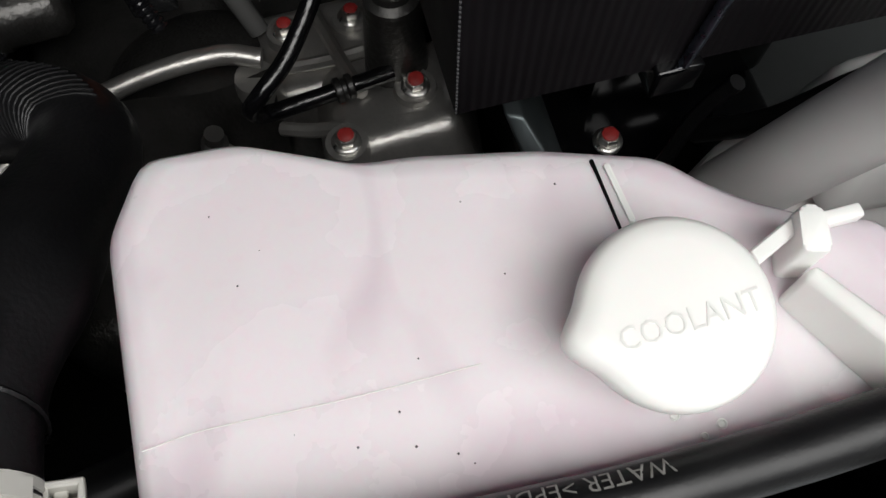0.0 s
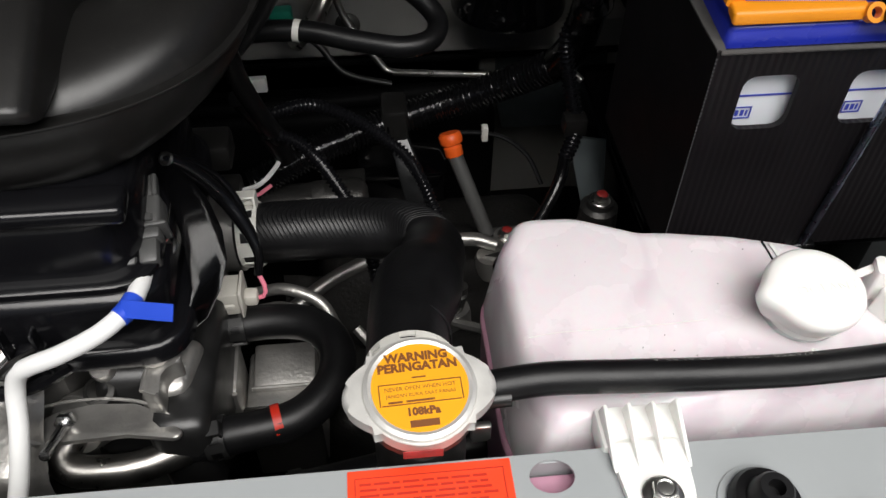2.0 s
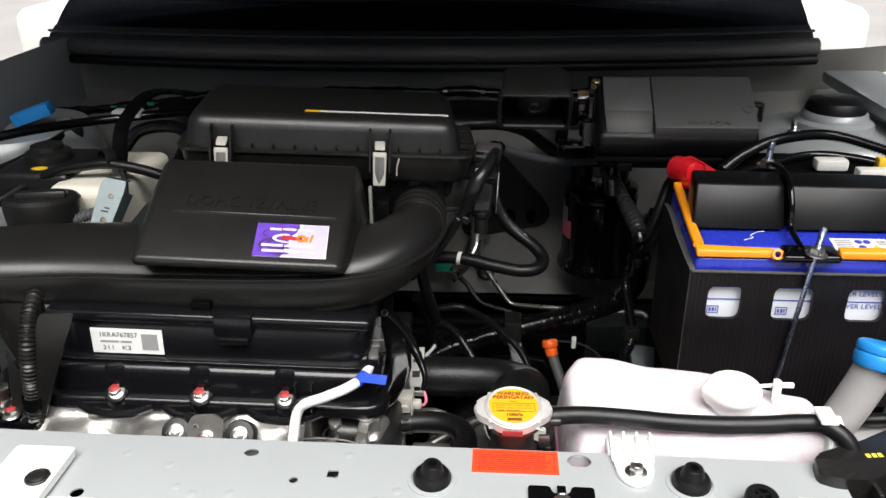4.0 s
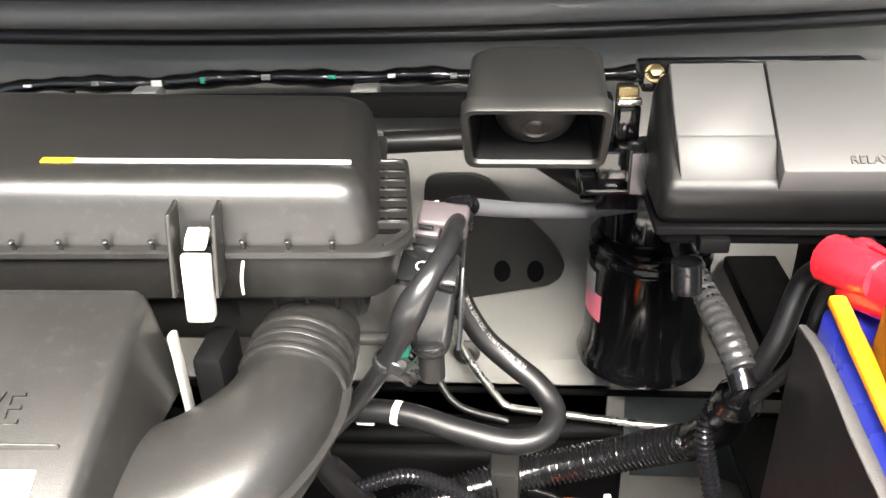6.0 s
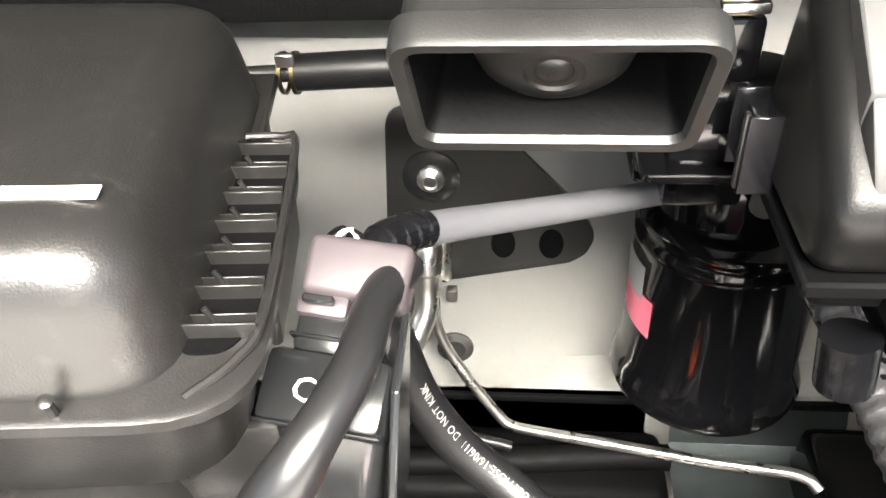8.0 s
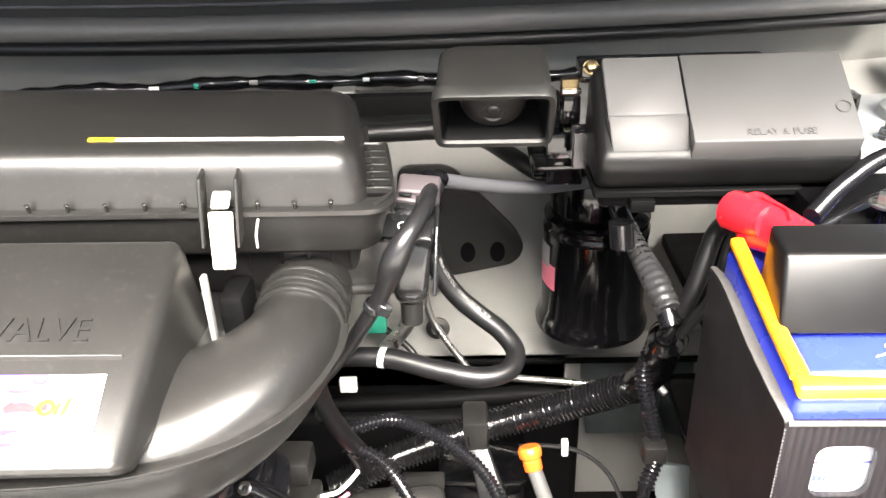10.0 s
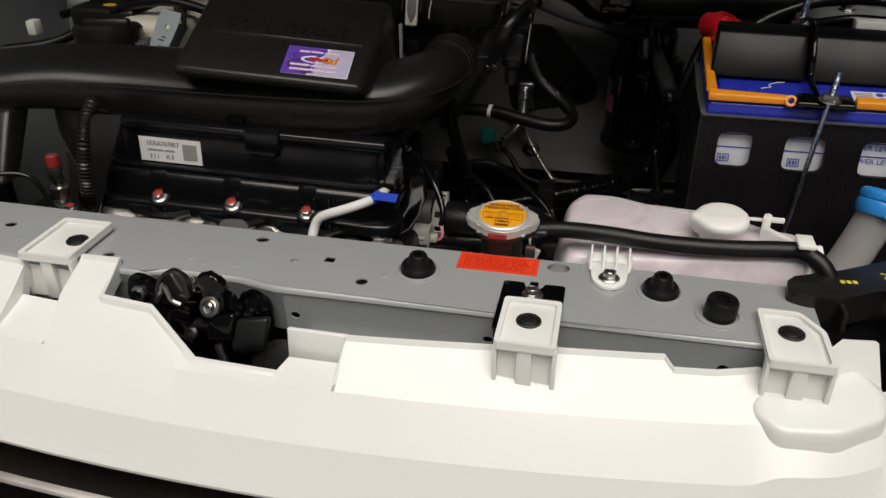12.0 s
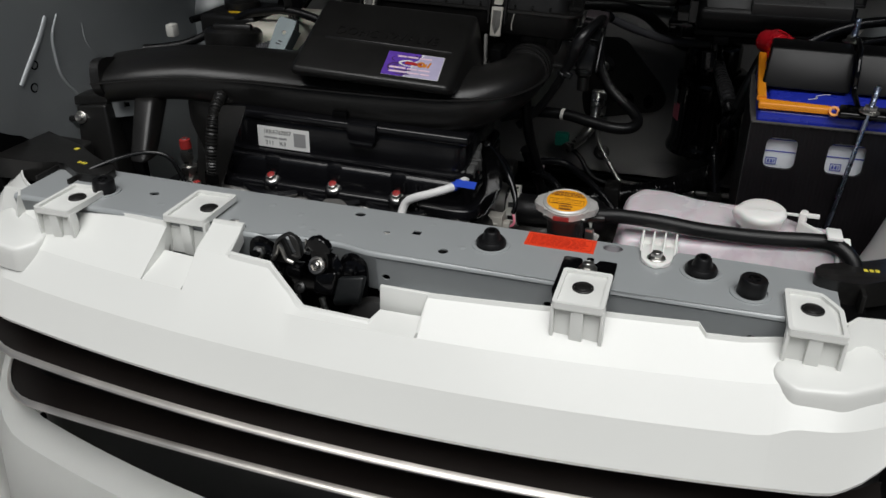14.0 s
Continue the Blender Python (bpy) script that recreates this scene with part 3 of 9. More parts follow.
part("end_post", rbox(-0.72, -0.69, -0.066, 0.0, 0.44, 0.84, 0.004), BLACK_DULL, sup)
for x, y in ((-0.36, -0.02), (-0.345, -0.045), (-0.33, -0.052), (-0.215, 0.0), (-0.48, -0.02), (-0.17, -0.04), (-0.40, -0.008), (-0.30, -0.05), (-0.52, -0.045)):
    part("weld_dimple", lathe([(0.0042, 0), (0.0034, 0.0003), (0, 0.0004)], Matrix.Translation((x, y, SUP)), 14), BODY_GREY, sup)
# dark cavity below the holes
radiator = thing("radiator", (MID, 0.03, 0.44), "black radiator with plastic top tank behind the support", "radiator")
part("core", rbox(-0.62, 0.12, 0.018, 0.042, 0.46, 0.77, 0.002), BLACK_DULL, radiator)
part("top_tank", rbox(-0.62, 0.12, 0.012, 0.046, 0.755, 0.792, 0.008, 3), BLACK_SATIN, radiator)
part("filler_neck", lathe([(0.023, 0.785), (0.021, 0.80), (0.021, 0.838), (0.0185, 0.842), (0.0185, 0.866), (0.025, 0.868), (0.025, 0.873), (0, 0.873)], Matrix.Translation((-0.080, 0.034, 0))), BLACK_SATIN, radiator)
part("overflow_spout", tube([(-0.070, 0.034, 0.862), (-0.052, 0.034, 0.867), (-0.040, 0.034, 0.868)], 0.004, 10), BLACK_SATIN, radiator)
part("hose_outlet", tube([(-0.080, 0.040, 0.824), (-0.081, 0.060, 0.830), (-0.081, 0.078, 0.831)], 0.0165, 18), BLACK_SATIN, radiator)
part("filler_tab", rbox(-0.058, -0.049, 0.026, 0.030, 0.846, 0.858, 0.001), ZINC, radiator)

# radiator cap
rc = thing("pressure_cap", (-0.080, 0.034, 0.873), "bright metal radiator cap with round yellow warning label", "radiator cap")
pts = []
for i in range(72):
    a = 2 * math.pi * i / 72
    ear = max(0.0, abs(math.cos(a)) - 0.80) / 0.20
    pts.append(((0.0250 + 0.0080 * ear ** 0.8) * math.cos(a), 0.0255 * math.sin(a)))
capm = pose(-0.080, 0.034, 0.8745, 7, 1, 3)
part("shell", prism(pts, 0, 0.0072, capm, 0.0026, 3), CAP_METAL, rc, "bright stamped shell with two ears")
part("rim", lathe([(0.0245, 0.0070), (0.0240, 0.0090), (0.0222, 0.0100), (0.0206, 0.0094)], capm, 40), CAP_METAL, rc)
disc = part("warning_label", lathe([(0.0208, 0.0088), (0.0206, 0.0095), (0, 0.0097)], capm, 40), LABEL_YELLOW, rc, "round yellow-orange warning label")
lm = capm @ Matrix.Translation((0, 0, 0.0096))
lettering("WARNING", 0.0056, lm @ Matrix.Translation((0, 0.0125, 0)), INK_BROWN, disc, 0.0001, "CENTER", bold=0.05)
lettering("PERINGATAN", 0.0056, lm @ Matrix.Translation((0, 0.0077, 0)), INK_BROWN, disc, 0.0001, "CENTER", bold=0.05)
lettering("NEVER OPEN WHEN HOT", 0.0026, lm @ Matrix.Translation((0, -0.0012, 0)), INK_BROWN, disc, 0.0001, "CENTER")
lettering("JANGAN BUKA SAAT PANAS", 0.0023, lm @ Matrix.Translation((0, -0.0042, 0)), INK_BROWN, disc, 0.0001, "CENTER")
lettering("108kPa", 0.0048, lm @ Matrix.Translation((0, -0.0128, 0)), INK_BROWN, disc, 0.0001, "CENTER", bold=0.05)
bars([(-0.0165, -0.0078, 0.033, 0.0004), (-0.0175, 0.0018, 0.035, 0.0004), (-0.0175, -0.0078, 0.0004, 0.0098), (0.0172, -0.0078, 0.0004, 0.0098),
      (-0.0140, -0.0068, 0.006, 0.0008), (-0.0065, -0.0068, 0.012, 0.0008), (-0.0060, -0.0182, 0.012, 0.0030), (-0.003, 0.0040, 0.006, 0.0006)], lm, INK_BROWN, disc)
part("maker_mark", rbox(-0.0088, 0.0075, 0.0060, 0.0066, 0.8725, 0.8775, 0.0004, m=Matrix.Translation((-0.080, 0, 0))), RED_MARK, rc)

# red caution label on the support
st = thing("caution_label", (-0.0785, -0.009, SUP), "orange-red caution label with dark print on the support", "label")
part("sheet", rbox(-0.113, -0.043, -0.0145, 0.0135, SUP, SUP + 0.0006, 0), LABEL_RED, st)
sm = Matrix.Translation((-0.113, -0.0145, SUP + 0.0006)) @ Matrix.Diagonal((1.01, 0.8, 1, 1))
random.seed(5)
rowsb = [(0.003, 0.0300, 0.063, 0.0004), (0.003, 0.0035, 0.063, 0.0004), (0.003, 0.0035, 0.0004, 0.0265), (0.0657, 0.0035, 0.0004, 0.0269)]
for k in range(7):
    x = 0.005
    while x < 0.058:
        w = random.uniform(0.003, 0.009)
        rowsb.append((x, 0.0062 + 0.0033 * k, min(w, 0.0625 - x), 0.0012))
        x += w + 0.0012
bars(rowsb, sm, INK_RED, st)


# rubber stops on the support
def stop(x, y, tall, label):
    ob = thing("rubber_bump_stop", (x, y, SUP), label, "bump stop", "bump stops on the radiator support")
    if tall:
        part("body", lathe([(0.0124, 0), (0.0127, 0.002), (0.0123, 0.0145), (0.0110, 0.0165), (0.0058, 0.0165), (0.0058, 0.008), (0, 0.008)], pose(x, y, SUP, 0, 4)), RUBBER, ob)
        bm = bmesh.new()
        for a in (0, 90):
            rbox(-0.0059, 0.0059, -0.0012, 0.0012, 0.008, 0.0155, 0, m=pose(x, y, SUP, 0, 4, a + 20), bm=bm)
        part("cross_web", bm, RUBBER, ob)
        part("seat_ring", lathe([(0.0185, 0), (0.0182, 0.0012), (0.0150, 0.0016)], Matrix.Translation((x, y, SUP))), BODY_GREY, ob)
    else:
        part("flange", lathe([(0.0150, 0), (0.0152, 0.004), (0.0134, 0.0068), (0.0105, 0.0074), (0.0090, 0.0074)], pose(x, y, SUP, 2, 2), 32), RUBBER, ob)
        part("nipple", lathe([(0.0105, 0.0060), (0.0092, 0.0085), (0.0078, 0.0150), (0.0066, 0.0165), (0.0036, 0.0165), (0.0036, 0.0100), (0, 0.0100)], pose(x, y, SUP, 2, 2), 24), RUBBER, ob)
        part("seat_ring", lathe([(0.0195, 0), (0.0192, 0.0010), (0.0165, 0.0014)], Matrix.Translation((x, y - 0.001, SUP))), BODY_GREY, ob)


stop(-0.144, -0.025, False, "black rubber bump stop with nipple on the support")
stop(0.059, -0.018, False, "black rubber bump stop with nipple on the support")
stop(0.103, -0.045, True, "tall black rubber buffer with cross-shaped bore")
stop(-0.603, -0.035, True, "tall black rubber buffer with cross-shaped bore")


# bolts
def bolt(name="flange_bolt", head=0.0062, washer=0.0088, material=ZINC, mark=RED_MARK, h=0.006, label="zinc-plated flange bolt with red paint mark"):
    ob = thing(name, (0, 0, 0), label, "bolt", "red-marked bolts" if mark else "plain bolts")
    part("washer", lathe([(washer, 0), (washer, 0.0012), (washer * 0.93, 0.0019), (head * 1.05, 0.0024), (0, 0.0024)]), material, ob)
    part("head", prism(hexagon(head), 0.002, 0.002 + h, None, 0.0008, 2), material, ob)
    part("dimple_ring", lathe([(head * 0.72, 0.002 + h), (head * 0.66, 0.0024 + h), (head * 0.5, 0.0018 + h), (0, 0.0018 + h)], None, 18), mark or material, ob)
    if mark:
        part("paint_mark", lathe([(head * 0.80, 0.0021 + h), (head * 0.55, 0.0030 + h), (0, 0.0032 + h)], pose(0.0004, 0.0003, 0), 9), mark, ob, "dab of red paint")
    return ob


red_bolt = bolt()
plain_bolt = bolt("flange_bolt", 0.0058, 0.0088, ZINC, None, 0.0052, "bright plain flange bolt")
RED_BOLTS = []     # poses are added as the places are built
PLAIN_BOLTS = [pose(-0.043, -0.050, 0.8546), pose(0.017, -0.012, 0.8560, 0, 0, 20)]

# ---- front fascia ----
fas = thing("front_fascia", (MID, -0.15, 0.30), "glossy white grille surround with clip tabs", "bumper")


def fascia_y(x, base):
    return base + 0.21 * bow(x) + 5.0 * max(0.0, x - 0.165) ** 2 + 5.0 * max(0.0, -0.670 - x) ** 2


# rear edge of the shelf: (x, distance from the bow, height, lip)
EDGE = [(-0.760, -0.094, 0.846, 1), (-0.500, -0.091, 0.848, 1), (-0.4880, -0.091, 0.848, 1), (-0.4865, -0.106, 0.8245, 0), (-0.4365, -0.106, 0.8245, 0), (-0.4350, -0.078, 0.856, 1), (-0.3995, -0.074, 0.8555, 1), (-0.3940, -0.112, 0.8455, 0), (-0.3480, -0.113, 0.8440, 0), (-0.3000, -0.138, 0.8180, 0),
        (-0.2310, -0.138, 0.8165, 0), (-0.2270, -0.122, 0.8180, 0), (-0.1830, -0.122, 0.8180, 0), (-0.1800, -0.114, 0.8375, 1), (-0.0200, -0.106, 0.8380, 1), (0.0620, -0.106, 0.8380, 1),
        (0.0690, -0.115, 0.8330, 1), (0.1000, -0.116, 0.8330, 1), (0.1300, -0.112, 0.8340, 1), (0.2640, -0.128, 0.8000, 0)]
EX = [e[0] for e in EDGE]
xs = sorted(set(list(np.round(np.linspace(-0.81, 0.252, 96), 4)) + [e[0] for e in EDGE if -0.81 < e[0] < 0.25] + [0.131, 0.143, 0.19, 0.22]))
rows = []
for x in xs:
    base, zr, lip = [float(np.interp(x, EX, [e[k] for e in EDGE])) for k in (1, 2, 3)]
    yr, y1, y2, y3 = fascia_y(x, base), fascia_y(x, -0.1505), fascia_y(x, -0.1770), fascia_y(x, -0.1935)
    up = float(np.interp(x, [0.126, 0.146], [0.0, 0.010]))
    z1 = float(np.interp(x, [0.11, 0.15], [0.813, 0.816]))
    z2 = 0.780 + up
    low = float(np.interp(x, [0.185, 0.205, 0.225, 0.250], [0.7345, 0.742, 0.757, 0.785]))
    lift = 0.0030 * (lip > 0.5)
    raised = -0.436 < x < -0.394
    ref, zref = (-0.112, 0.8455) if raised else (base, zr)
    mid = min(base - 0.006, -0.116) if x < -0.31 else base * 0.5 - 0.0753
    zm = z1 + (zref - z1) * (mid + 0.1505) / (ref + 0.1505)
    rows.append([(x, yr, zr - 0.014), (x, yr, zr + lift), (x, yr - 0.0028, zr + lift), (x, yr - 0.0042, zr - 0.0003), (x, fascia_y(x, mid), zm), (x, y1, z1),
                 (x, y2, z2), (x, (y2 + y3) / 2 - 0.001, z2 * 0.5 + low * 0.5), (x, y3 - 0.0006, low + 0.0045), (x, y3 + 0.001, low), (x, y3 + 0.014, low - 0.003)])
part("skin", loft(rows), WHITE_PAINT, fas, sharp=16)


def tab(x0, x1, yf, yb, z, clip_at, foot, cut=0.0):
    """A flat tab with a raised rim, a ribbed wall down to the shelf and a black push clip."""
    out = [(x0, yb), (x0, yf), (x1, yf), (x1, yb - cut * 1.6), (x1 - cut, yb)] if cut else [(x0, yb), (x0, yf), (x1, yf), (x1, yb)]
    out = rounded(out, 0.004, 3)
    cx, cy = (x0 + x1) / 2, (yf + yb) / 2
    ob = part("clip_tab", prism(out, z - 0.004, z, None, 0.0010), WHITE_PAINT, fas)
    inner = [(cx + (x - cx) * (1 - 0.0075 / (x1 - x0)), cy + (y - cy) * (1 - 0.0075 / (yb - yf))) for x, y in out]
    rim = loft([[(x, y, zz) for x, y in ring] for ring, zz in ((out, z - 0.001), (out, z + 0.0034), (inner, z + 0.0030), (inner, z - 0.001))], None, True)
    part("rim", rim, WHITE_PAINT, ob)
    yw, zf = yf + 0.011, foot
    part("wall", hexa([(x0 + 0.001, yw, z - 0.002), (x1 - 0.001, yw, z - 0.002), (x1 - 0.001, yw + 0.003, z - 0.002), (x0 + 0.001, yw + 0.003, z - 0.002)],
                      [(x0 + 0.001, yf + 0.005, zf), (x1 - 0.001, yf + 0.005, zf), (x1 - 0.001, yw + 0.006, zf), (x0 + 0.001, yw + 0.006, zf)], 0.0012, 2), WHITE_PAINT, ob)
    for k, t in ((0.02, 0.0016), (0.5, 0.0055), (0.98, 0.0016)):
        x = x0 + (x1 - x0) * k
        part("rib", hexa([(x - t, yw + 0.001, z - 0.001), (x + t, yw + 0.001, z - 0.001), (x + t, yf + 0.0015, z - 0.001), (x - t, yf + 0.0015, z - 0.001)],
                         [(x - t, yw, zf), (x + t, yw, zf), (x + t * 1.1, yf + 0.003, zf), (x - t * 1.1, yf + 0.003, zf)], 0.0008, 2), WHITE_PAINT, ob)
    clip = thing("push_clip", (*clip_at, z), "black plastic push clip in a white tab", "clip", "push clips of the fascia")
    m = Matrix.Translation((*clip_at, z))
    part("collar", lathe([(0.0098, 0), (0.0096, 0.0014), (0.0088, 0.0020), (0.0080, 0.0020), (0.0078, 0.0010)], m, 28), BLACK_SATIN, clip)
    part("pin", lathe([(0.0076, 0.0008), (0.0074, 0.0022), (0.0066, 0.0027), (0, 0.0029)], m, 24), BLACK_SATIN, clip)


tab(-0.0630, -0.0175, -0.128, -0.065, 0.8585, (-0.0410, -0.0925), 0.819)
tab(0.1310, 0.1775, -0.106, -0.037, 0.8555, (0.1530, -0.0640), 0.820, 0.015)
tab(-0.4900, -0.4400, -0.084, -0.014, 0.8580, (-0.4550, -0.0480), 0.816)
tab(-0.6420, -0.5960, -0.104, -0.037, 0.8555, (-0.6160, -0.0640), 0.822)
# recess wall and floor beside the latch opening
part("ledge_wall", hexa([(-0.230, -0.1095, 0.8390), (-0.1795, -0.1105, 0.8395), (-0.1795, -0.1145, 0.8395), (-0.230, -0.1135, 0.8390)],
                        [(-0.230, -0.1095, 0.8120), (-0.1795, -0.1105, 0.8120), (-0.1795, -0.1175, 0.8120), (-0.230, -0.1165, 0.8120)], 0.0012), WHITE_PAINT, fas)
part("ledge_cheek", hexa([(-0.1815, -0.1120, 0.8370), (-0.1790, -0.1120, 0.8370), (-0.1790, -0.1160, 0.8365), (-0.1815, -0.1160, 0.8365)],
                         [(-0.1840, -0.1120, 0.8080), (-0.1790, -0.1120, 0.8080), (-0.1790, -0.1460, 0.8120), (-0.1840, -0.1460, 0.8120)], 0.0008, 2), WHITE_PAINT, fas)
# moulded pad and upstand by the corner tabs
for s in (1, -1):
    def q(x, y, z):
        return (x if s > 0 else 2 * MID - 0.05 - x, y, z)
    pad = [(0.128, -0.088), (0.124, -0.116), (0.142, -0.1330), (0.183, -0.1280), (0.219, -0.105), (0.224, -0.080), (0.205, -0.060)]
    pad = rounded(pad, 0.008, 4)
    def ringp(inset, z, tilt):
        return [q(x + (0.175 - x) * inset, y + (-0.10 - y) * inset, z + tilt * (y + 0.12) - 0.06 * max(0, x - 0.18)) for x, y in pad]
    bm = loft([ringp(-0.02, 0.792, 0.1), ringp(-0.02, 0.8110, 0.12), ringp(0.0, 0.8165, 0.14), ringp(0.02, 0.8195, 0.16), ringp(0.06, 0.8212, 0.18), ringp(0.2, 0.8222, 0.2)], None, True)
    bm.faces.new(list(bm.verts)[-len(pad):])
    part("corner_pad", bm, WHITE_PAINT, fas, sharp=50)
    up_ = [q(0.1795, -0.072, 0.852), q(0.190, -0.060, 0.8535), q(0.214, -0.055, 0.8520), q(0.216, -0.058, 0.8520), q(0.1905, -0.0635, 0.8535), q(0.181, -0.0745, 0.852)]
    lo_ = [q(0.178, -0.060, 0.800), q(0.190, -0.050, 0.800), q(0.222, -0.045, 0.800), q(0.226, -0.072, 0.806), q(0.192, -0.083, 0.812), q(0.178, -0.090, 0.815)]
    bm = loft([lo_, up_], None, True)
    bm.faces.new(list(bm.verts)[6:])
    part("upstand", bm, WHITE_PAINT, fas)

# grille below
gr = thing("grille", (MID, -0.15, 0.50), "black front grille with slim chrome-edged slats", "grille")
gx = np.linspace(-0.81, 0.24, 54)
part("backing", thicken(loft([[(x, fascia_y(x, -0.150), 0.745) for x in gx], [(x, fascia_y(x, -0.155), 0.65) for x in gx], [(x, fascia_y(x, -0.165), 0.50) for x in gx]]), 0.003), GRILLE_BLACK, gr)
for z, fall in ((0.704, 0.05), (0.653, 0.16)):
    slat = part("slat", thicken(loft([[(x, fascia_y(x, dy), z + dz - fall * bow(x)) for x in gx] for dy, dz in ((-0.155, 0.004), (-0.196, -0.001), (-0.200, -0.006), (-0.196, -0.0120), (-0.160, -0.015))]), 0.002), GRILLE_BROWN, gr)
    part("chrome_strip", loft([[(x, fascia_y(x, dy), z + dz - fall * bow(x)) for x in gx] for dy, dz in ((-0.1960, 0.0014), (-0.2005, 0.0008), (-0.2028, -0.0006), (-0.2036, -0.0024), (-0.2018, -0.0034), (-0.1990, -0.0036))]), CHROME, slat, "thin bright chrome strip")
bump = thing("lower_bumper", (MID, -0.20, 0.02), "white lower bumper below the grille", "bumper")
bx = np.linspace(-0.90, 0.44, 60)
part("skin", thicken(loft([[(x, fascia_y(x, base) * (1 if abs(x - MID) < 0.6 else 1), z + 0.16 * bow(x) * (1 if z > 0.5 else 0)) for x in bx] for base, z in ((-0.185, 0.555), (-0.205, 0.553), (-0.222, 0.546), (-0.236, 0.52), (-0.25, 0.45), (-0.245, 0.30), (-0.20, 0.02))]), 0.003), WHITE_PAINT, bump)

# bracket under the middle tab
br = thing("mounting_bracket", (-0.043, -0.055, SUP), "black steel bracket bolted on the support", "bracket")
part("plate", plate(rounded([(-0.0685, -0.100), (-0.0175, -0.100), (-0.0175, -0.030), (-0.0345, -0.030), (-0.0365, -0.038), (-0.0495, -0.038), (-0.0515, -0.030), (-0.0685, -0.030)], 0.003, 3), [], 0.0022, Matrix.Translation((0, 0, SUP + 0.0026))), BLACK_PAINT, br)
part("tongue", rbox(-0.0465, -0.0395, -0.040, -0.032, SUP + 0.001, SUP + 0.0055, 0.0008), BLACK_PAINT, br)
part("front_leg", rbox(-0.0670, -0.0190, -0.1025, -0.0995, 0.825, SUP + 0.003, 0.001), BLACK_PAINT, br)

# bonnet latch in the fascia's gap
la = thing("bonnet_latch", (-0.30, -0.09, 0.70), "black greased bonnet latch with claws and springs", "latch")
fl_ = face((0, -0.0785, 0), (1, 0, 0), (0, 0, 1))
ears = rounded([(-0.388, 0.822), (-0.388, 0.846), (-0.378, 0.854), (-0.362, 0.848), (-0.345, 0.835), (-0.322, 0.842), (-0.298, 0.838), (-0.286, 0.832), (-0.284, 0.846), (-0.271, 0.850), (-0.257, 0.842), (-0.256, 0.815), (-0.270, 0.70), (-0.360, 0.70)], 0.006)
part("base_plate", prism(ears, 0.0, 0.004, fl_, 0.001), BLACK_PAINT, la)
for x, z in ((-0.374, 0.836), (-0.271, 0.831)):
    m = along((x, -0.0825, z), (x, -0.15, z + 0.02))
    part("bolt_washer", lathe([(0.0135, 0), (0.0135, 0.002), (0.010, 0.0035), (0, 0.0035)], m, 24), BLACK_PAINT, la)
    part("nut", prism(hexagon(0.0072), 0.003, 0.009, m, 0.001), ZINC if x < -0.3 else BLACK_PAINT, la)
    part("stud", lathe([(0.0042, 0.008), (0.0042, 0.014), (0, 0.0145)], m, 14), BLACK_PAINT, la)
claw = rounded([(-0.346, 0.8633), (-0.3323, 0.8723), (-0.3205, 0.8658), (-0.3185, 0.8483), (-0.3292, 0.8362), (-0.3531, 0.8373)], 0.004, 4)
part("claw", plate(claw, [rounded([(-0.3385, 0.8660), (-0.3325, 0.8680), (-0.3255, 0.8500), (-0.3310, 0.8470)], 0.0015, 3)], 0.004, face((0, -0.0975, 0), (1, 0, 0), (0, 0, 1))), STEEL_DARK, la)
part("claw_fold", tube([(-0.3500, -0.1010, 0.8410), (-0.3430, -0.1020, 0.8520), (-0.3400, -0.1020, 0.8600), (-0.3350, -0.1020, 0.8450), (-0.3270, -0.1020, 0.8410)], 0.0022, 8, 0.003), STEEL_DULL, la)
part("claw_lip", tube([(-0.3505, -0.1010, 0.8400), (-0.3440, -0.0995, 0.8610), (-0.3320, -0.0985, 0.8705), (-0.3220, -0.0990, 0.8650), (-0.3200, -0.1000, 0.8490)], 0.0019, 8, 0.003), STEEL_DARK, la)
part("claw_back", prism(rounded([(-0.020, -0.030), (0.0, -0.034), (0.004, -0.006), (-0.008, 0.008), (-0.022, -0.006)], 0.006, 4), 0, 0.012, face((-0.345, -0.088, 0.838), (0.85, -0.5, 0), (0, -0.1, 1)), 0.003), BLACK_PAINT, la)
part("catch_cap", prism(rounded([(-0.3124, 0.8560), (-0.3101, 0.8690), (-0.3034, 0.8745), (-0.2921, 0.8736), (-0.2837, 0.8630), (-0.2863, 0.8560), (-0.2987, 0.8600)], 0.004, 4), 0, 0.008, face((0, -0.0960, 0), (1, 0, 0), (0, 0, 1)), 0.0025), BLACK_PAINT, la)
part("catch_stem", hexa([(-0.310, -0.096, 0.858), (-0.292, -0.096, 0.858), (-0.292, -0.090, 0.858), (-0.310, -0.090, 0.858)], [(-0.314, -0.098, 0.820), (-0.290, -0.098, 0.820), (-0.290, -0.090, 0.820), (-0.314, -0.090, 0.820)], 0.002), BLACK_PAINT, la)
part("catch_edge", tube([(-0.3115, -0.1000, 0.8690), (-0.3118, -0.1010, 0.8620), (-0.3130, -0.1010, 0.8560)], 0.0011, 8), ZINC, la)
part("arm", hexa([(-0.296, -0.084, 0.852), (-0.286, -0.084, 0.848), (-0.270, -0.086, 0.815), (-0.286, -0.090, 0.815)], [(-0.300, -0.090, 0.838), (-0.290, -0.092, 0.838), (-0.272, -0.096, 0.800), (-0.288, -0.098, 0.800)], 0.002), BLACK_PAINT, la)
pm = along((-0.3015, -0.0985, 0.8405), (-0.3015, -0.135, 0.864))
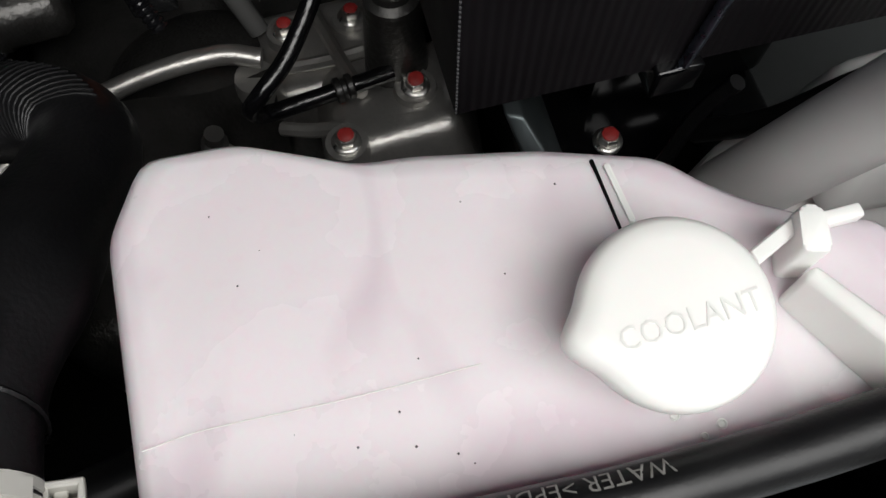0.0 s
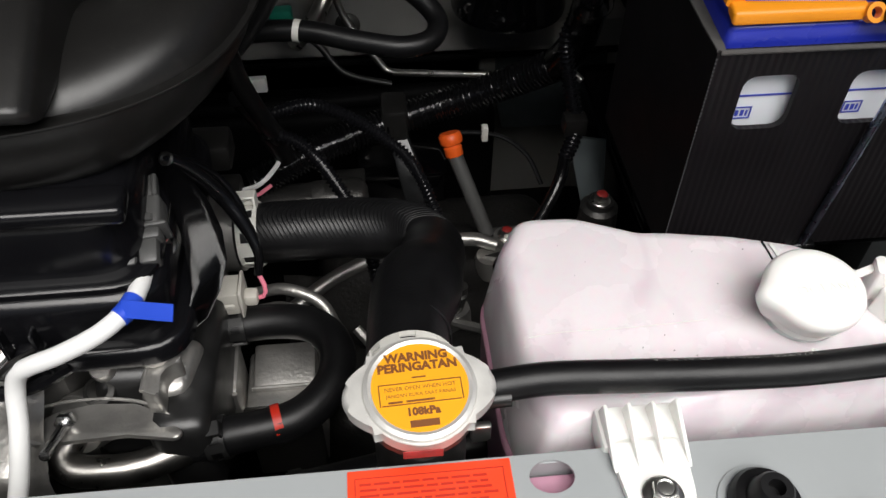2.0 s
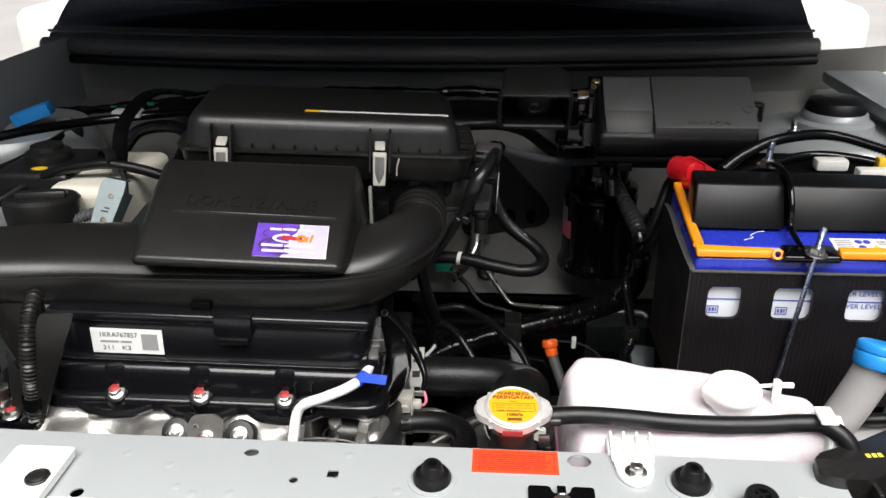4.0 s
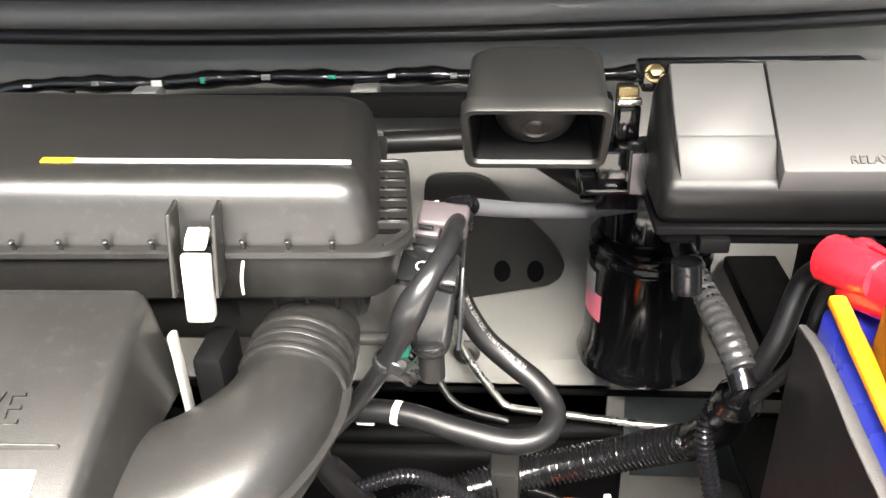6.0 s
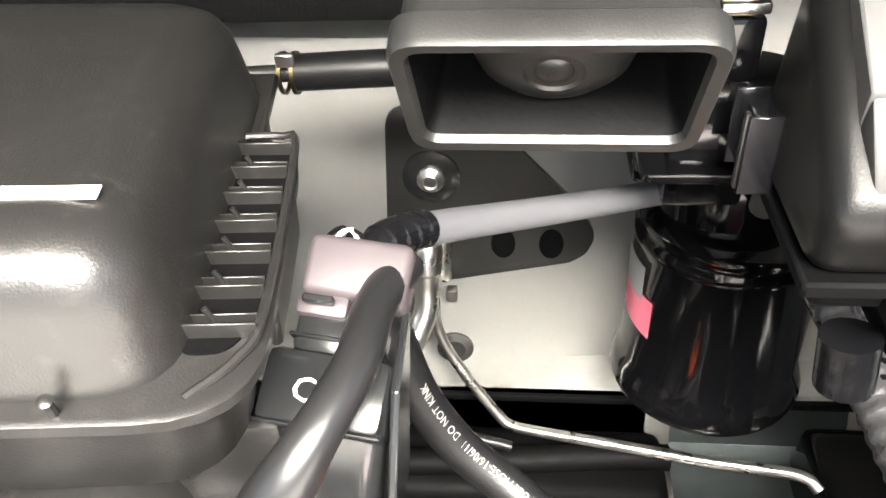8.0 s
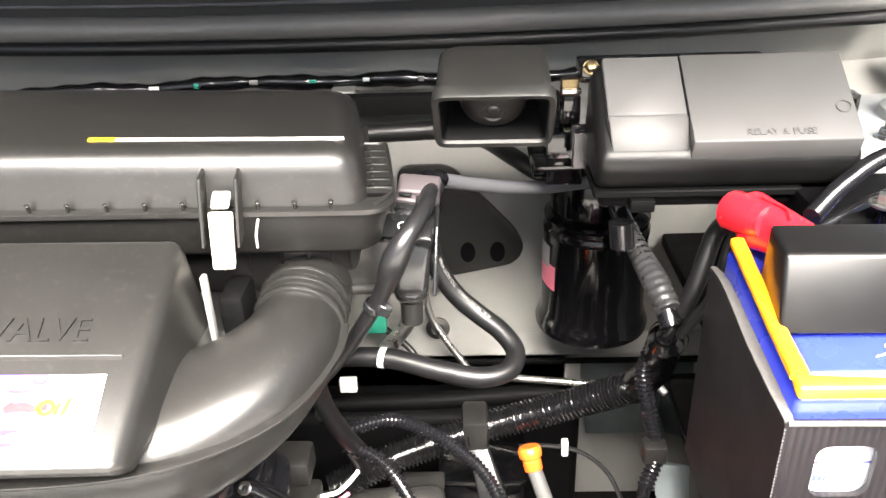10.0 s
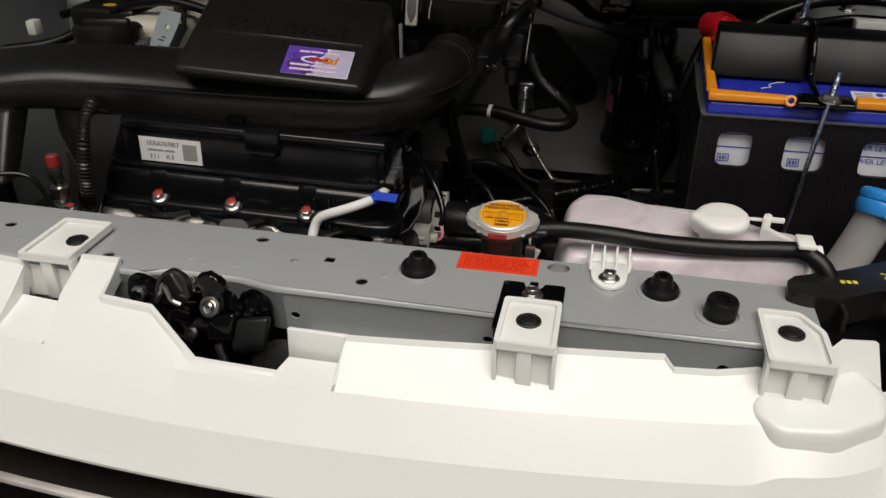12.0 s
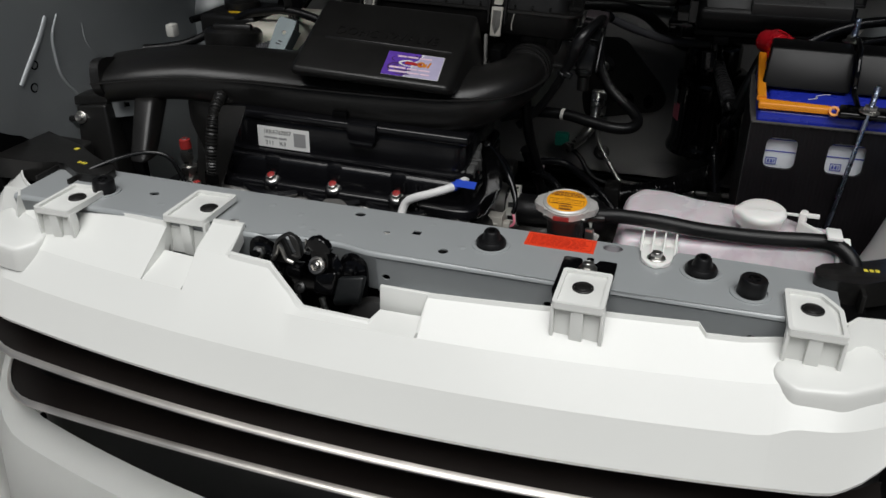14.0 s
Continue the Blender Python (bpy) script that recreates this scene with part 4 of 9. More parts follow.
part("pivot", lathe([(0.0090, 0), (0.0095, 0.0022), (0.0085, 0.0045), (0.0062, 0.0047), (0.0055, 0.003), (0.0040, 0.0034), (0.0032, 0.0056), (0.0015, 0.0064), (0, 0.0064)], pm, 28), STEEL_DULL, la)
part("block", rbox(-0.3345, -0.3185, -0.106, -0.090, 0.8240, 0.8385, 0.002, 2), BLACK_PAINT, la)
part("pivot", lathe([(0.0060, 0), (0.0060, 0.003), (0.004, 0.0045), (0.0025, 0.0045), (0.002, 0.003), (0, 0.003)], along((-0.3223, -0.101, 0.8130), (-0.3223, -0.140, 0.836)), 18), STEEL_DARK, la)
part("lever_pad", hexa([(-0.2785, -0.104, 0.8340), (-0.2500, -0.104, 0.8400), (-0.2530, -0.112, 0.8170), (-0.2830, -0.112, 0.8100)], [(-0.2785, -0.094, 0.8300), (-0.2500, -0.094, 0.8360), (-0.2530, -0.108, 0.8080), (-0.2830, -0.108, 0.8010)], 0.003, 3), COVER_BLACK, la)
part("lever_plate", hexa([(-0.3038, -0.104, 0.8340), (-0.2795, -0.104, 0.8400), (-0.2820, -0.110, 0.8180), (-0.3046, -0.110, 0.8170)], [(-0.3038, -0.098, 0.8310), (-0.2795, -0.098, 0.8370), (-0.2820, -0.106, 0.8120), (-0.3046, -0.106, 0.8110)], 0.003, 3), BLACK_PAINT, la)
part("lever_pin", tube([(-0.2956, -0.108, 0.8100), (-0.2925, -0.110, 0.8010), (-0.2894, -0.111, 0.7930)], 0.0034, 12, 0.002), STEEL_DULL, la, "dull metal pin")
spring = [(-0.300 + 0.0012 * k, -0.108 + 0.006 * math.cos(k * 1.25), 0.790 - 0.0006 * k + 0.006 * math.sin(k * 1.25)) for k in range(26)]
part("spring", tube([(-0.318, -0.108, 0.778), *spring, (-0.258, -0.110, 0.772)], 0.0012, 8, 0.0015), BLACK_PAINT, la)
part("release_rod", tube([(-0.325, -0.112, 0.790), (-0.305, -0.122, 0.782), (-0.290, -0.120, 0.768), (-0.275, -0.126, 0.774)], 0.0022, 8), ZINC, la)
part("horn_disc", lathe([(0.0, 0.0), (0.028, 0.0), (0.030, 0.004), (0.026, 0.010), (0.010, 0.014), (0, 0.014)], along((-0.245, -0.095, 0.780), (-0.240, -0.16, 0.80)), 28), BLACK_SATIN, la)
part("safety_hook", prism(rounded([(0, 0), (0.012, 0.002), (0.010, 0.030), (0.018, 0.044), (0.008, 0.048), (-0.002, 0.030)], 0.004), 0, 0.003, face((-0.278, -0.128, 0.756), (1, 0, 0), (0, -0.3, 1))), ZINC, la)

# ---- engine ----
eng = thing("engine", (-0.36, 0.20, 0.44), "cast aluminium engine with glossy black valve cover", "engine")
VC = pose(-0.388, 0.125, 0.82, 0, 2.2, 2.4)     # the middle front bolt of the valve cover


def ev(x, y, z):
    return VC @ Vector((x, y, z))




def vc_plan(x0, x1, y0, inset=0.0):
    r = 0.030 - inset * 0.5
    return rounded([(x0 + inset, y0 + inset), (x1 - inset, y0 + inset), (x1 - inset, 0.190 - inset), (x0 + inset, 0.190 - inset)], r, 7)


bm = stack([(vc_plan(-0.152, 0.168, 0.012, i), z) for i, z in ((0.0, 0.020), (0.0, 0.066), (0.003, 0.074), (0.010, 0.078))], VC)
vc = part("valve_cover", bm, BLACK_GLOSS, eng, "glossy black plastic valve cover", sharp=50)
part("lower_skirt", stack([(vc_plan(-0.160, 0.178, -0.003, i), z) for i, z in ((0.0, -0.004), (0.0, 0.022), (0.003, 0.028), (0.008, 0.0295))], VC), BLACK_GLOSS, vc, sharp=50)
part("ledge", stack([(vc_plan(-0.156, 0.176, 0.003, i), z) for i, z in ((0.002, 0.0285), (0.0, 0.030), (0.0, 0.033), (0.002, 0.0345), (0.006, 0.0345))], VC), BLACK_GLOSS, vc, sharp=50)
part("upper_rib", rbox(-0.150, 0.168, 0.008, 0.030, 0.072, 0.0835, 0.0035, 3, VC), BLACK_GLOSS, vc)
part("flange", stack([(vc_plan(-0.168, 0.187, -0.012, i), z) for i, z in ((0.0, -0.016), (0.0, -0.006), (0.002, -0.003), (0.005, -0.0025))], VC), BLACK_GLOSS, vc, sharp=50)
part("end_bracket", prism(rounded([(0, 0), (0.036, 0.012), (0.030, 0.075), (0.004, 0.092), (-0.022, 0.080), (-0.020, 0.050)], 0.006), 0, 0.003, VC @ face((-0.196, 0.030, 0.0), (1, 0.15, 0), (0, 0.1, 1)), 0.0008), BLACK_SATIN, vc)
part("end_gusset", prism([(0, -0.05), (0.030, -0.03), (0.010, 0.045)], 0, 0.0025, VC @ face((-0.190, -0.018, 0.004), (0.85, 0.5, 0), (0, 0.1, 1)), 0.0005), BLACK_SATIN, vc)
part("clip_block", rbox(0.016, 0.054, 0.002, 0.020, 0.062, 0.086, 0.003, 2, VC), BLACK_GLOSS, vc)
part("clip_block", rbox(0.020, 0.050, 0.002, 0.012, 0.055, 0.064, 0.002, 2, VC), BLACK_GLOSS, vc)
for x in (-0.0845, 0.0, 0.0845):
    part("bolt_boss", lathe([(0.0135, -0.030), (0.0130, -0.004), (0.0110, 0.000), (0, 0.0)], VC @ pose(x, -0.006, 0.0, 26), 24), BLACK_GLOSS, vc)
    part("boss_web", rbox(x - 0.012, x + 0.012, -0.004, 0.010, 0.000, 0.030, 0.006, 2, VC), BLACK_GLOSS, vc)
    RED_BOLTS.append(VC @ pose(x, -0.006, 0.0002, 26))
RED_BOLTS.append(VC @ pose(0.171, 0.045, 0.020, 10))
# label on the valve cover
lb = part("label", rbox(-0.1085, -0.0375, 0.0106, 0.0112, 0.036, 0.064, 0, m=VC), LABEL_WHITE, vc, "white engine label with black print")
fl = VC @ face((-0.1085, 0.0104, 0.036), (1, 0, 0), (0, 0, 1))
lettering("1KRA767857", 0.0080, fl @ Matrix.Translation((0.008, 0.0185, 0)), INK_BLACK, lb, 0.0001, width=0.037)
lettering("211   K3", 0.0070, fl @ Matrix.Translation((0.010, 0.0040, 0)), INK_BLACK, lb, 0.0001, width=0.028)
bars([(0.009, 0.0125, 0.018, 0.0022), (0.029, 0.0125, 0.011, 0.0022)], fl, INK_GREY, lb)
bars([(0.050, 0.005, 0.016, 0.018)], fl, INK_GREY, lb)

# cylinder head and block
random.seed(3)
rows = []
for i in range(121):
    x = -0.170 + 0.275 * i / 120
    row = []
    for s in np.linspace(0, 1, 26):
        y = float(np.interp(s, [0, 0.15, 0.4, 0.6, 0.8, 1], [-0.006, -0.012, -0.036, -0.052, -0.058, -0.050]))
        z = float(np.interp(s, [0, 0.15, 0.4, 0.6, 0.8, 1], [-0.010, -0.022, -0.040, -0.060, -0.095, -0.150]))
        k = 0.0
        for c in (-0.127, -0.042, 0.042, 0.127):
            k += 0.013 * math.exp(-((x - c) / 0.019) ** 4 - ((s - 0.50) / 0.24) ** 4)
            k -= 0.007 * math.exp(-((x - c - 0.004) / 0.007) ** 2 - ((s - 0.50) / 0.06) ** 2)
        for c in (-0.0845, 0.0, 0.0845, 0.166):
            k -= 0.010 * math.exp(-((x - c) / 0.012) ** 2 - ((s - 0.42) / 0.16) ** 2)
        k += 0.0009 * math.sin(70 * x + 9 * s) * math.sin(21 * s + 30 * x)
        row.append(ev(x, y - 0.6 * k, z + 0.8 * k))
    rows.append(row)
part("cylinder_head", loft(rows), ALU, eng, "dull cast aluminium cylinder head", sharp=60)
part("head_core", rbox(-0.165, 0.110, 0.0, 0.19, -0.140, -0.015, 0.008, 2, VC), ALU, eng)
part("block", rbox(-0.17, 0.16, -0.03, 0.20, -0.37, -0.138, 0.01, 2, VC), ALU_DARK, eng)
for x, z in ((-0.150, -0.050),):
    part("casting_boss", lathe([(0.0, 0.016), (0.007, 0.016), (0.0075, 0.012), (0.012, 0.011), (0.014, 0.006), (0.015, -0.02)], VC @ pose(x, -0.040, z, 60), 18), ALU, eng)
for x in (-0.0845, 0.0, 0.0845):
    part("scallop", tube([ev(x - 0.036, -0.011, -0.012), ev(x - 0.022, -0.020, -0.013), ev(x - 0.012, -0.024, -0.012), ev(x, -0.0255, -0.012), ev(x + 0.012, -0.024, -0.012), ev(x + 0.022, -0.020, -0.013), ev(x + 0.036, -0.011, -0.012)], 0.0042, 8), BLACK_GLOSS, vc)
part("lifting_plate", plate(rounded([(-0.017, -0.026), (0.017, -0.026), (0.017, 0.016), (0.009, 0.022), (-0.012, 0.020), (-0.017, 0.012)], 0.004), [circle(-0.009, 0.010, 0.003, 14)], 0.003, VC @ face((0.0135, -0.043, -0.020), (1, 0, 0), (0, 0.35, 1))), ALU, eng)
for x in (-0.016, 0.046):
    m = VC @ pose(x, -0.036, -0.022, 50)
    part("rubber_mount", lathe([(0.0, 0.006), (0.008, 0.006), (0.0135, 0.005), (0.0150, 0.001), (0.0140, -0.004), (0.0140, -0.02)], m, 22), RUBBER, eng)
    part("mount_arm", prism(rounded([(-0.012, -0.030), (0.012, -0.030), (0.015, 0.0), (-0.015, 0.0)], 0.004), -0.010, -0.001, m, 0.001), BLACK_SATIN, eng)
    PLAIN_BOLTS.append(m @ pose(0, 0, 0.005))
RED_BOLTS.append(VC @ pose(0.0150, -0.0440, -0.0225, 65))
part("end_plate", prism(rounded([(-0.5193, 0.9217), (-0.5262, 0.9069), (-0.5481, 0.8057), (-0.5400, 0.8040), (-0.5089, 0.8751), (-0.5020, 0.8905), (-0.4860, 0.9240)], 0.003, 3), 0, 0.003, face((0, 0.100, 0), (1, 0, 0), (0, 0, 1)), 0.0008), BLACK_SATIN, eng, "black steel plate at the cover's end")
# side bracket and thermostat end
part("side_bracket", prism(rounded([(0, 0), (0.030, 0.000), (0.046, 0.055), (0.020, 0.100), (-0.004, 0.070)], 0.006), 0, 0.004, VC @ face((-0.185, 0.02, -0.05), (0.5, 0.9, 0), (0, 0, 1)), 0.0008), ALU_DARK, eng)
part("housing", lathe([(0.0, 0.0), (0.030, 0.0), (0.034, 0.006), (0.034, 0.055), (0.028, 0.062), (0.028, 0.075)], pose(-0.265, 0.265, 0.757, 0, 86, -4), 26), ALU, eng)
# dark steel colour on this casting imitates the shaded gaps around it
part("housing_block", rbox(-0.232, -0.196, 0.09, 0.22, 0.70, 0.775, 0.010, 3), STEEL_DARK, eng)
part("pipe_elbow", tube([(-0.278, 0.110, 0.752), (-0.284, 0.098, 0.748), (-0.278, 0.090, 0.745), (-0.262, 0.0875, 0.744), (-0.240, 0.0885, 0.744), (-0.214, 0.098, 0.744), (-0.20, 0.1015, 0.745)], 0.0095, 18), STEEL_DULL, eng, "bright steel pipe elbow")
part("pipe_boss", lathe([(0.010, 0.0), (0.0175, 0.0), (0.0185, -0.003), (0.0185, -0.03)], along((-0.276, 0.112, 0.757), (-0.284, 0.09, 0.775)), 26), ALU, eng)
part("shield_plate", prism(rounded([(-0.296, 0.098), (-0.284, 0.110), (-0.262, 0.114), (-0.238, 0.112), (-0.222, 0.104), (-0.209, 0.091), (-0.212, 0.087), (-0.240, 0.092), (-0.292, 0.090)], 0.003, 3), 0.770, 0.7735, None, 0.001), ALU, eng, "thin curved heat shield")
# same dark colour here, as shade between the brighter castings
part("end_casting", hexa([(-0.262, 0.122, 0.784), (-0.216, 0.128, 0.780), (-0.205, 0.200, 0.784), (-0.262, 0.200, 0.800)], [(-0.275, 0.108, 0.72), (-0.205, 0.108, 0.72), (-0.196, 0.215, 0.72), (-0.262, 0.215, 0.72)], 0.010, 4), STEEL_DARK, eng)
part("casting_ridge", prism(rounded([(-0.2140, 0.1365), (-0.2245, 0.1315), (-0.2290, 0.1215), (-0.2300, 0.1060), (-0.2190, 0.1020), (-0.2200, 0.1160), (-0.2165, 0.1215), (-0.2095, 0.1245)], 0.003, 4), 0.745, 0.794, None, 0.0022), ALU, eng, sharp=50)
part("ridge_edge", tube([(-0.2290, 0.1060, 0.7935), (-0.2285, 0.1210, 0.7938), (-0.2240, 0.1310, 0.7940), (-0.2150, 0.1355, 0.7940)], 0.0014, 8, 0.003), ALU, eng)
part("cast_boss", lathe([(0.0075, -0.020), (0.0070, 0.004), (0.0060, 0.006), (0, 0.006)], pose(-0.2565, 0.130, 0.784, 25), 18), ALU, eng)
part("cast_boss", lathe([(0.0095, -0.006), (0.0090, 0.0), (0.0060, 0.002)], pose(-0.2600, 0.121, 0.776, 25), 18), ALU_DARK, eng)
part("cast_wall", hexa([(-0.2190, 0.142, 0.762), (-0.2095, 0.145, 0.762), (-0.2040, 0.108, 0.760), (-0.2140, 0.108, 0.760)], [(-0.219, 0.142, 0.70), (-0.209, 0.145, 0.70), (-0.204, 0.108, 0.70), (-0.214, 0.108, 0.70)], 0.003, 3), ALU, eng)
for x0, x1, y0, y1, z in ((-0.2075, -0.1935, 0.148, 0.188, 0.722), (-0.1865, -0.1440, 0.164, 0.198, 0.704)):
    part("cast_pad", hexa([(x0, y0, z), (x1, y0, z), (x1, y1, z + 0.006), (x0, y1, z + 0.006)], [(x0 - 0.003, y0 - 0.004, z - 0.05), (x1 + 0.003, y0 - 0.004, z - 0.05), (x1, y1, z - 0.05), (x0, y1, z - 0.05)], 0.002, 2), ALU, eng, "rough cast pad")
    part("pad_edge", tube([(x0 - 0.001, y0, z + 0.0005), (x1 + 0.001, y0, z + 0.0005)], 0.0016, 8), ALU, eng)
part("shield_edge", tube([(-0.2954, 0.1125, 0.7745), (-0.277, 0.1160, 0.7750), (-0.256, 0.1160, 0.7750), (-0.2383, 0.1130, 0.7748), (-0.226, 0.1080, 0.7745), (-0.2179, 0.1020, 0.7740)], 0.0011, 8, 0.003), ALU, eng)
part("casting_step", hexa([(-0.236, 0.112, 0.780), (-0.210, 0.116, 0.780), (-0.203, 0.150, 0.784), (-0.230, 0.150, 0.786)], [(-0.240, 0.100, 0.71), (-0.200, 0.100, 0.71), (-0.196, 0.160, 0.71), (-0.232, 0.160, 0.71)], 0.007, 4), ALU, eng)
part("case_block", rbox(-0.192, -0.142, 0.150, 0.200, 0.62, 0.700, 0.004, 2), ALU, eng)
part("case_ridge", rbox(-0.192, -0.142, 0.146, 0.1495, 0.62, 0.706, 0.0015, 1), ALU_DARK, eng)
for y in (0.214, 0.232):
    part("case_rib", tube([(-0.190, y + 0.010, 0.715), (-0.165, y + 0.006, 0.722), (-0.140, y - 0.004, 0.716), (-0.128, y - 0.020, 0.70)], 0.0045, 10), ALU, eng)
part("red_marked_plug", lathe([(0.0, 0.005), (0.007, 0.005), (0.008, 0.0), (0.010, -0.002), (0.010, -0.02)], along((-0.2185, 0.172, 0.800), (-0.216, 0.15, 0.82)), 18), ZINC, eng)
part("paint_mark", rbox(-0.2175, -0.2125, 0.163, 0.169, 0.797, 0.812, 0.001), RED_MARK, eng)
part("cast_rib", tube([(-0.240, 0.128, 0.802), (-0.224, 0.124, 0.796), (-0.216, 0.136, 0.797), (-0.211, 0.160, 0.799), (-0.207, 0.190, 0.801)], 0.0042, 10), ALU, eng)
part("stud", lathe([(0.003, 0), (0.003, 0.030), (0.0, 0.031)], along((-0.2745, 0.100, 0.776), (-0.2745, 0.085, 0.783)), 10), STEEL, eng)
part("stud_nut", prism(hexagon(0.006), 0, 0.006, along((-0.2745, 0.105, 0.774), (-0.2745, 0.090, 0.781)), 0.0008), STEEL, eng)
# gearbox side, deep in the bay
gb = thing("gearbox", (0.02, 0.33, 0.44), "grey cast aluminium gearbox housing with red-marked bolts", "gearbox")
# gearbox castings take the darkened aluminium, standing in for shade low down
part("housing", rbox(-0.16, 0.09, 0.20, 0.50, 0.44, 0.580, 0.03, 4), ALU_SHADED, gb)
part("rear_lobe", lathe([(0.0, 0.052), (0.040, 0.050), (0.062, 0.036), (0.070, 0.0), (0.070, -0.06)], pose(-0.035, 0.375, 0.560, -12), 26), ALU_SHADED, gb)
part("front_lobe", lathe([(0.0, 0.046), (0.030, 0.044), (0.050, 0.030), (0.058, 0.0), (0.058, -0.06)], pose(-0.010, 0.245, 0.560, 10), 26), ALU_SHADED, gb)
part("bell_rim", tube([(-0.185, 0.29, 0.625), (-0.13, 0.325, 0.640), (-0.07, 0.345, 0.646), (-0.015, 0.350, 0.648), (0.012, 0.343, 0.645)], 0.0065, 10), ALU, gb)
part("bell_face", thicken(loft([[(x, 0.335 - 0.06 * k - 0.10 * max(0, -0.06 - x), 0.640 - 0.085 * k + 0.006 * math.sin(60 * x)) for k in np.linspace(0, 1, 5)] for x in np.linspace(-0.18, 0.015, 16)]), 0.006), ALU_SHADED, gb)
part("mount_plate", hexa([(0.045, 0.262, 0.650), (0.118, 0.266, 0.653), (0.128, 0.330, 0.648), (0.050, 0.335, 0.636)], [(0.030, 0.240, 0.585), (0.135, 0.235, 0.585), (0.150, 0.350, 0.585), (0.035, 0.350, 0.585)], 0.009), ALU, gb)
part("rear_plate", hexa([(0.004, 0.335, 0.612), (0.100, 0.330, 0.620), (0.100, 0.405, 0.614), (0.010, 0.408, 0.606)], [(-0.010, 0.320, 0.560), (0.120, 0.320, 0.560), (0.115, 0.420, 0.560), (-0.005, 0.420, 0.560)], 0.008), ALU, gb)
for a, b in (((0.020, 0.352, 0.618), (0.088, 0.345, 0.630)), ((0.050, 0.395, 0.616), (0.066, 0.300, 0.650)), ((0.014, 0.300, 0.630), (0.052, 0.280, 0.648)), ((-0.060, 0.30, 0.612), (-0.010, 0.275, 0.610)), ((-0.120, 0.29, 0.605), (-0.080, 0.25, 0.580))):
    part("rib", tube([a, tuple((Vector(a) + Vector(b)) / 2 - Vector((0, 0, 0.003))), b], 0.0045, 8), ALU, gb)
for x, y, z in ((0.029, 0.383, 0.616), (0.074, 0.382, 0.617), (0.098, 0.294, 0.654), (0.005, 0.335, 0.640), (0.050, 0.268, 0.652), (-0.030, 0.300, 0.612)):
    part("cast_boss", lathe([(0.017, -0.050), (0.014, -0.006), (0.0125, 0.0), (0, 0.0)], Matrix.Translation((x, y, z)), 18), ALU, gb)
part("mount_boss", lathe([(0.026, 0.62), (0.020, 0.640), (0.017, 0.69), (0.016, 0.706), (0, 0.706)], Matrix.Translation((0.092, 0.318, 0)), 26), ALU_SHADED, gb)
part("mount_washer", lathe([(0.016, 0.705), (0.016, 0.709), (0.012, 0.712), (0.011, 0.716), (0, 0.716)], Matrix.Translation((0.092, 0.318, 0)), 26), ALU_DARK, gb)
part("speed_sensor", lathe([(0.0085, -0.03), (0.0085, 0.012), (0.006, 0.014), (0.006, 0.022), (0, 0.022)], pose(-0.030, 0.300, 0.620, 0, 12), 16), ALU_DARK, gb)
for y, z in ((0.255, 0.606), (0.212, 0.590)):
    part("drain_plug", prism(hexagon(0.008), 0, 0.008, pose(-0.055, y, z, 10), 0.001), ALU_DARK, gb)
RED_BOLTS += [pose(0.074, 0.382, 0.617, -4, 3), pose(0.098, 0.294, 0.654, 6), pose(0.029, 0.383, 0.616), pose(0.092, 0.318, 0.715, 2, 4), pose(0.050, 0.268, 0.652), pose(-0.065, 0.51, 0.6195), pose(-0.1395, 0.587, 0.612)]
stand = thing("gearbox_bracket", (-0.065, 0.51, 0.44), "black steel bracket between gearbox and firewall", "bracket")
part("body", rbox(-0.11, -0.02, 0.48, 0.56, 0.44, 0.615, 0.008), BLACK_PAINT, stand)
part("top_plate", prism(rounded([(-0.112, 0.478), (-0.018, 0.478), (-0.018, 0.562), (-0.112, 0.562)], 0.010), 0.6145, 0.6195, None, 0.001), BLACK_PAINT, stand)
part("lug", rbox(-0.150, -0.108, 0.575, 0.598, 0.600, 0.612, 0.003), ALU_DARK, stand, "dull metal lug")
# chassis rail and dark beam in front of the firewall
rail = thing("crossmember", (MID, 0.57, 0.44), "black painted steel crossmember below the firewall", "beam")
part("beam", rbox(-0.50, 0.045, 0.555, 0.622, 0.44, 0.642, 0.012, 3), BLACK_DULL, rail)
part("ridge", tube([(-0.45, 0.57, 0.645), (-0.15, 0.575, 0.648), (0.0, 0.585, 0.650), (0.045, 0.588, 0.648)], 0.010, 12), BLACK_DULL, rail)
part("floor_panel", thicken(loft([[(x, y, z) for x in np.linspace(0.055, 0.19, 12)] for y, z in ((0.646, 0.668), (0.641, 0.640), (0.630, 0.614), (0.610, 0.603), (0.575, 0.600))]), 0.004), GALV, fw)
leg = thing("chassis_leg", (0.20, 0.25, 0.44), "black painted chassis leg with grey gusset under the battery", "chassis leg")
part("beam", rbox(0.145, 0.30, -0.02, 0.62, 0.44, 0.655, 0.010, 3), BLACK_PAINT, leg)
part("gusset", hexa([(0.132, 0.235, 0.700), (0.142, 0.230, 0.700), (0.146, 0.30, 0.700), (0.136, 0.30, 0.700)], [(0.150, 0.190, 0.652), (0.170, 0.186, 0.652), (0.170, 0.31, 0.652), (0.150, 0.31, 0.652)], 0.002), GALV, leg)
RED_BOLTS.append(pose(0.196, 0.228, 0.655))

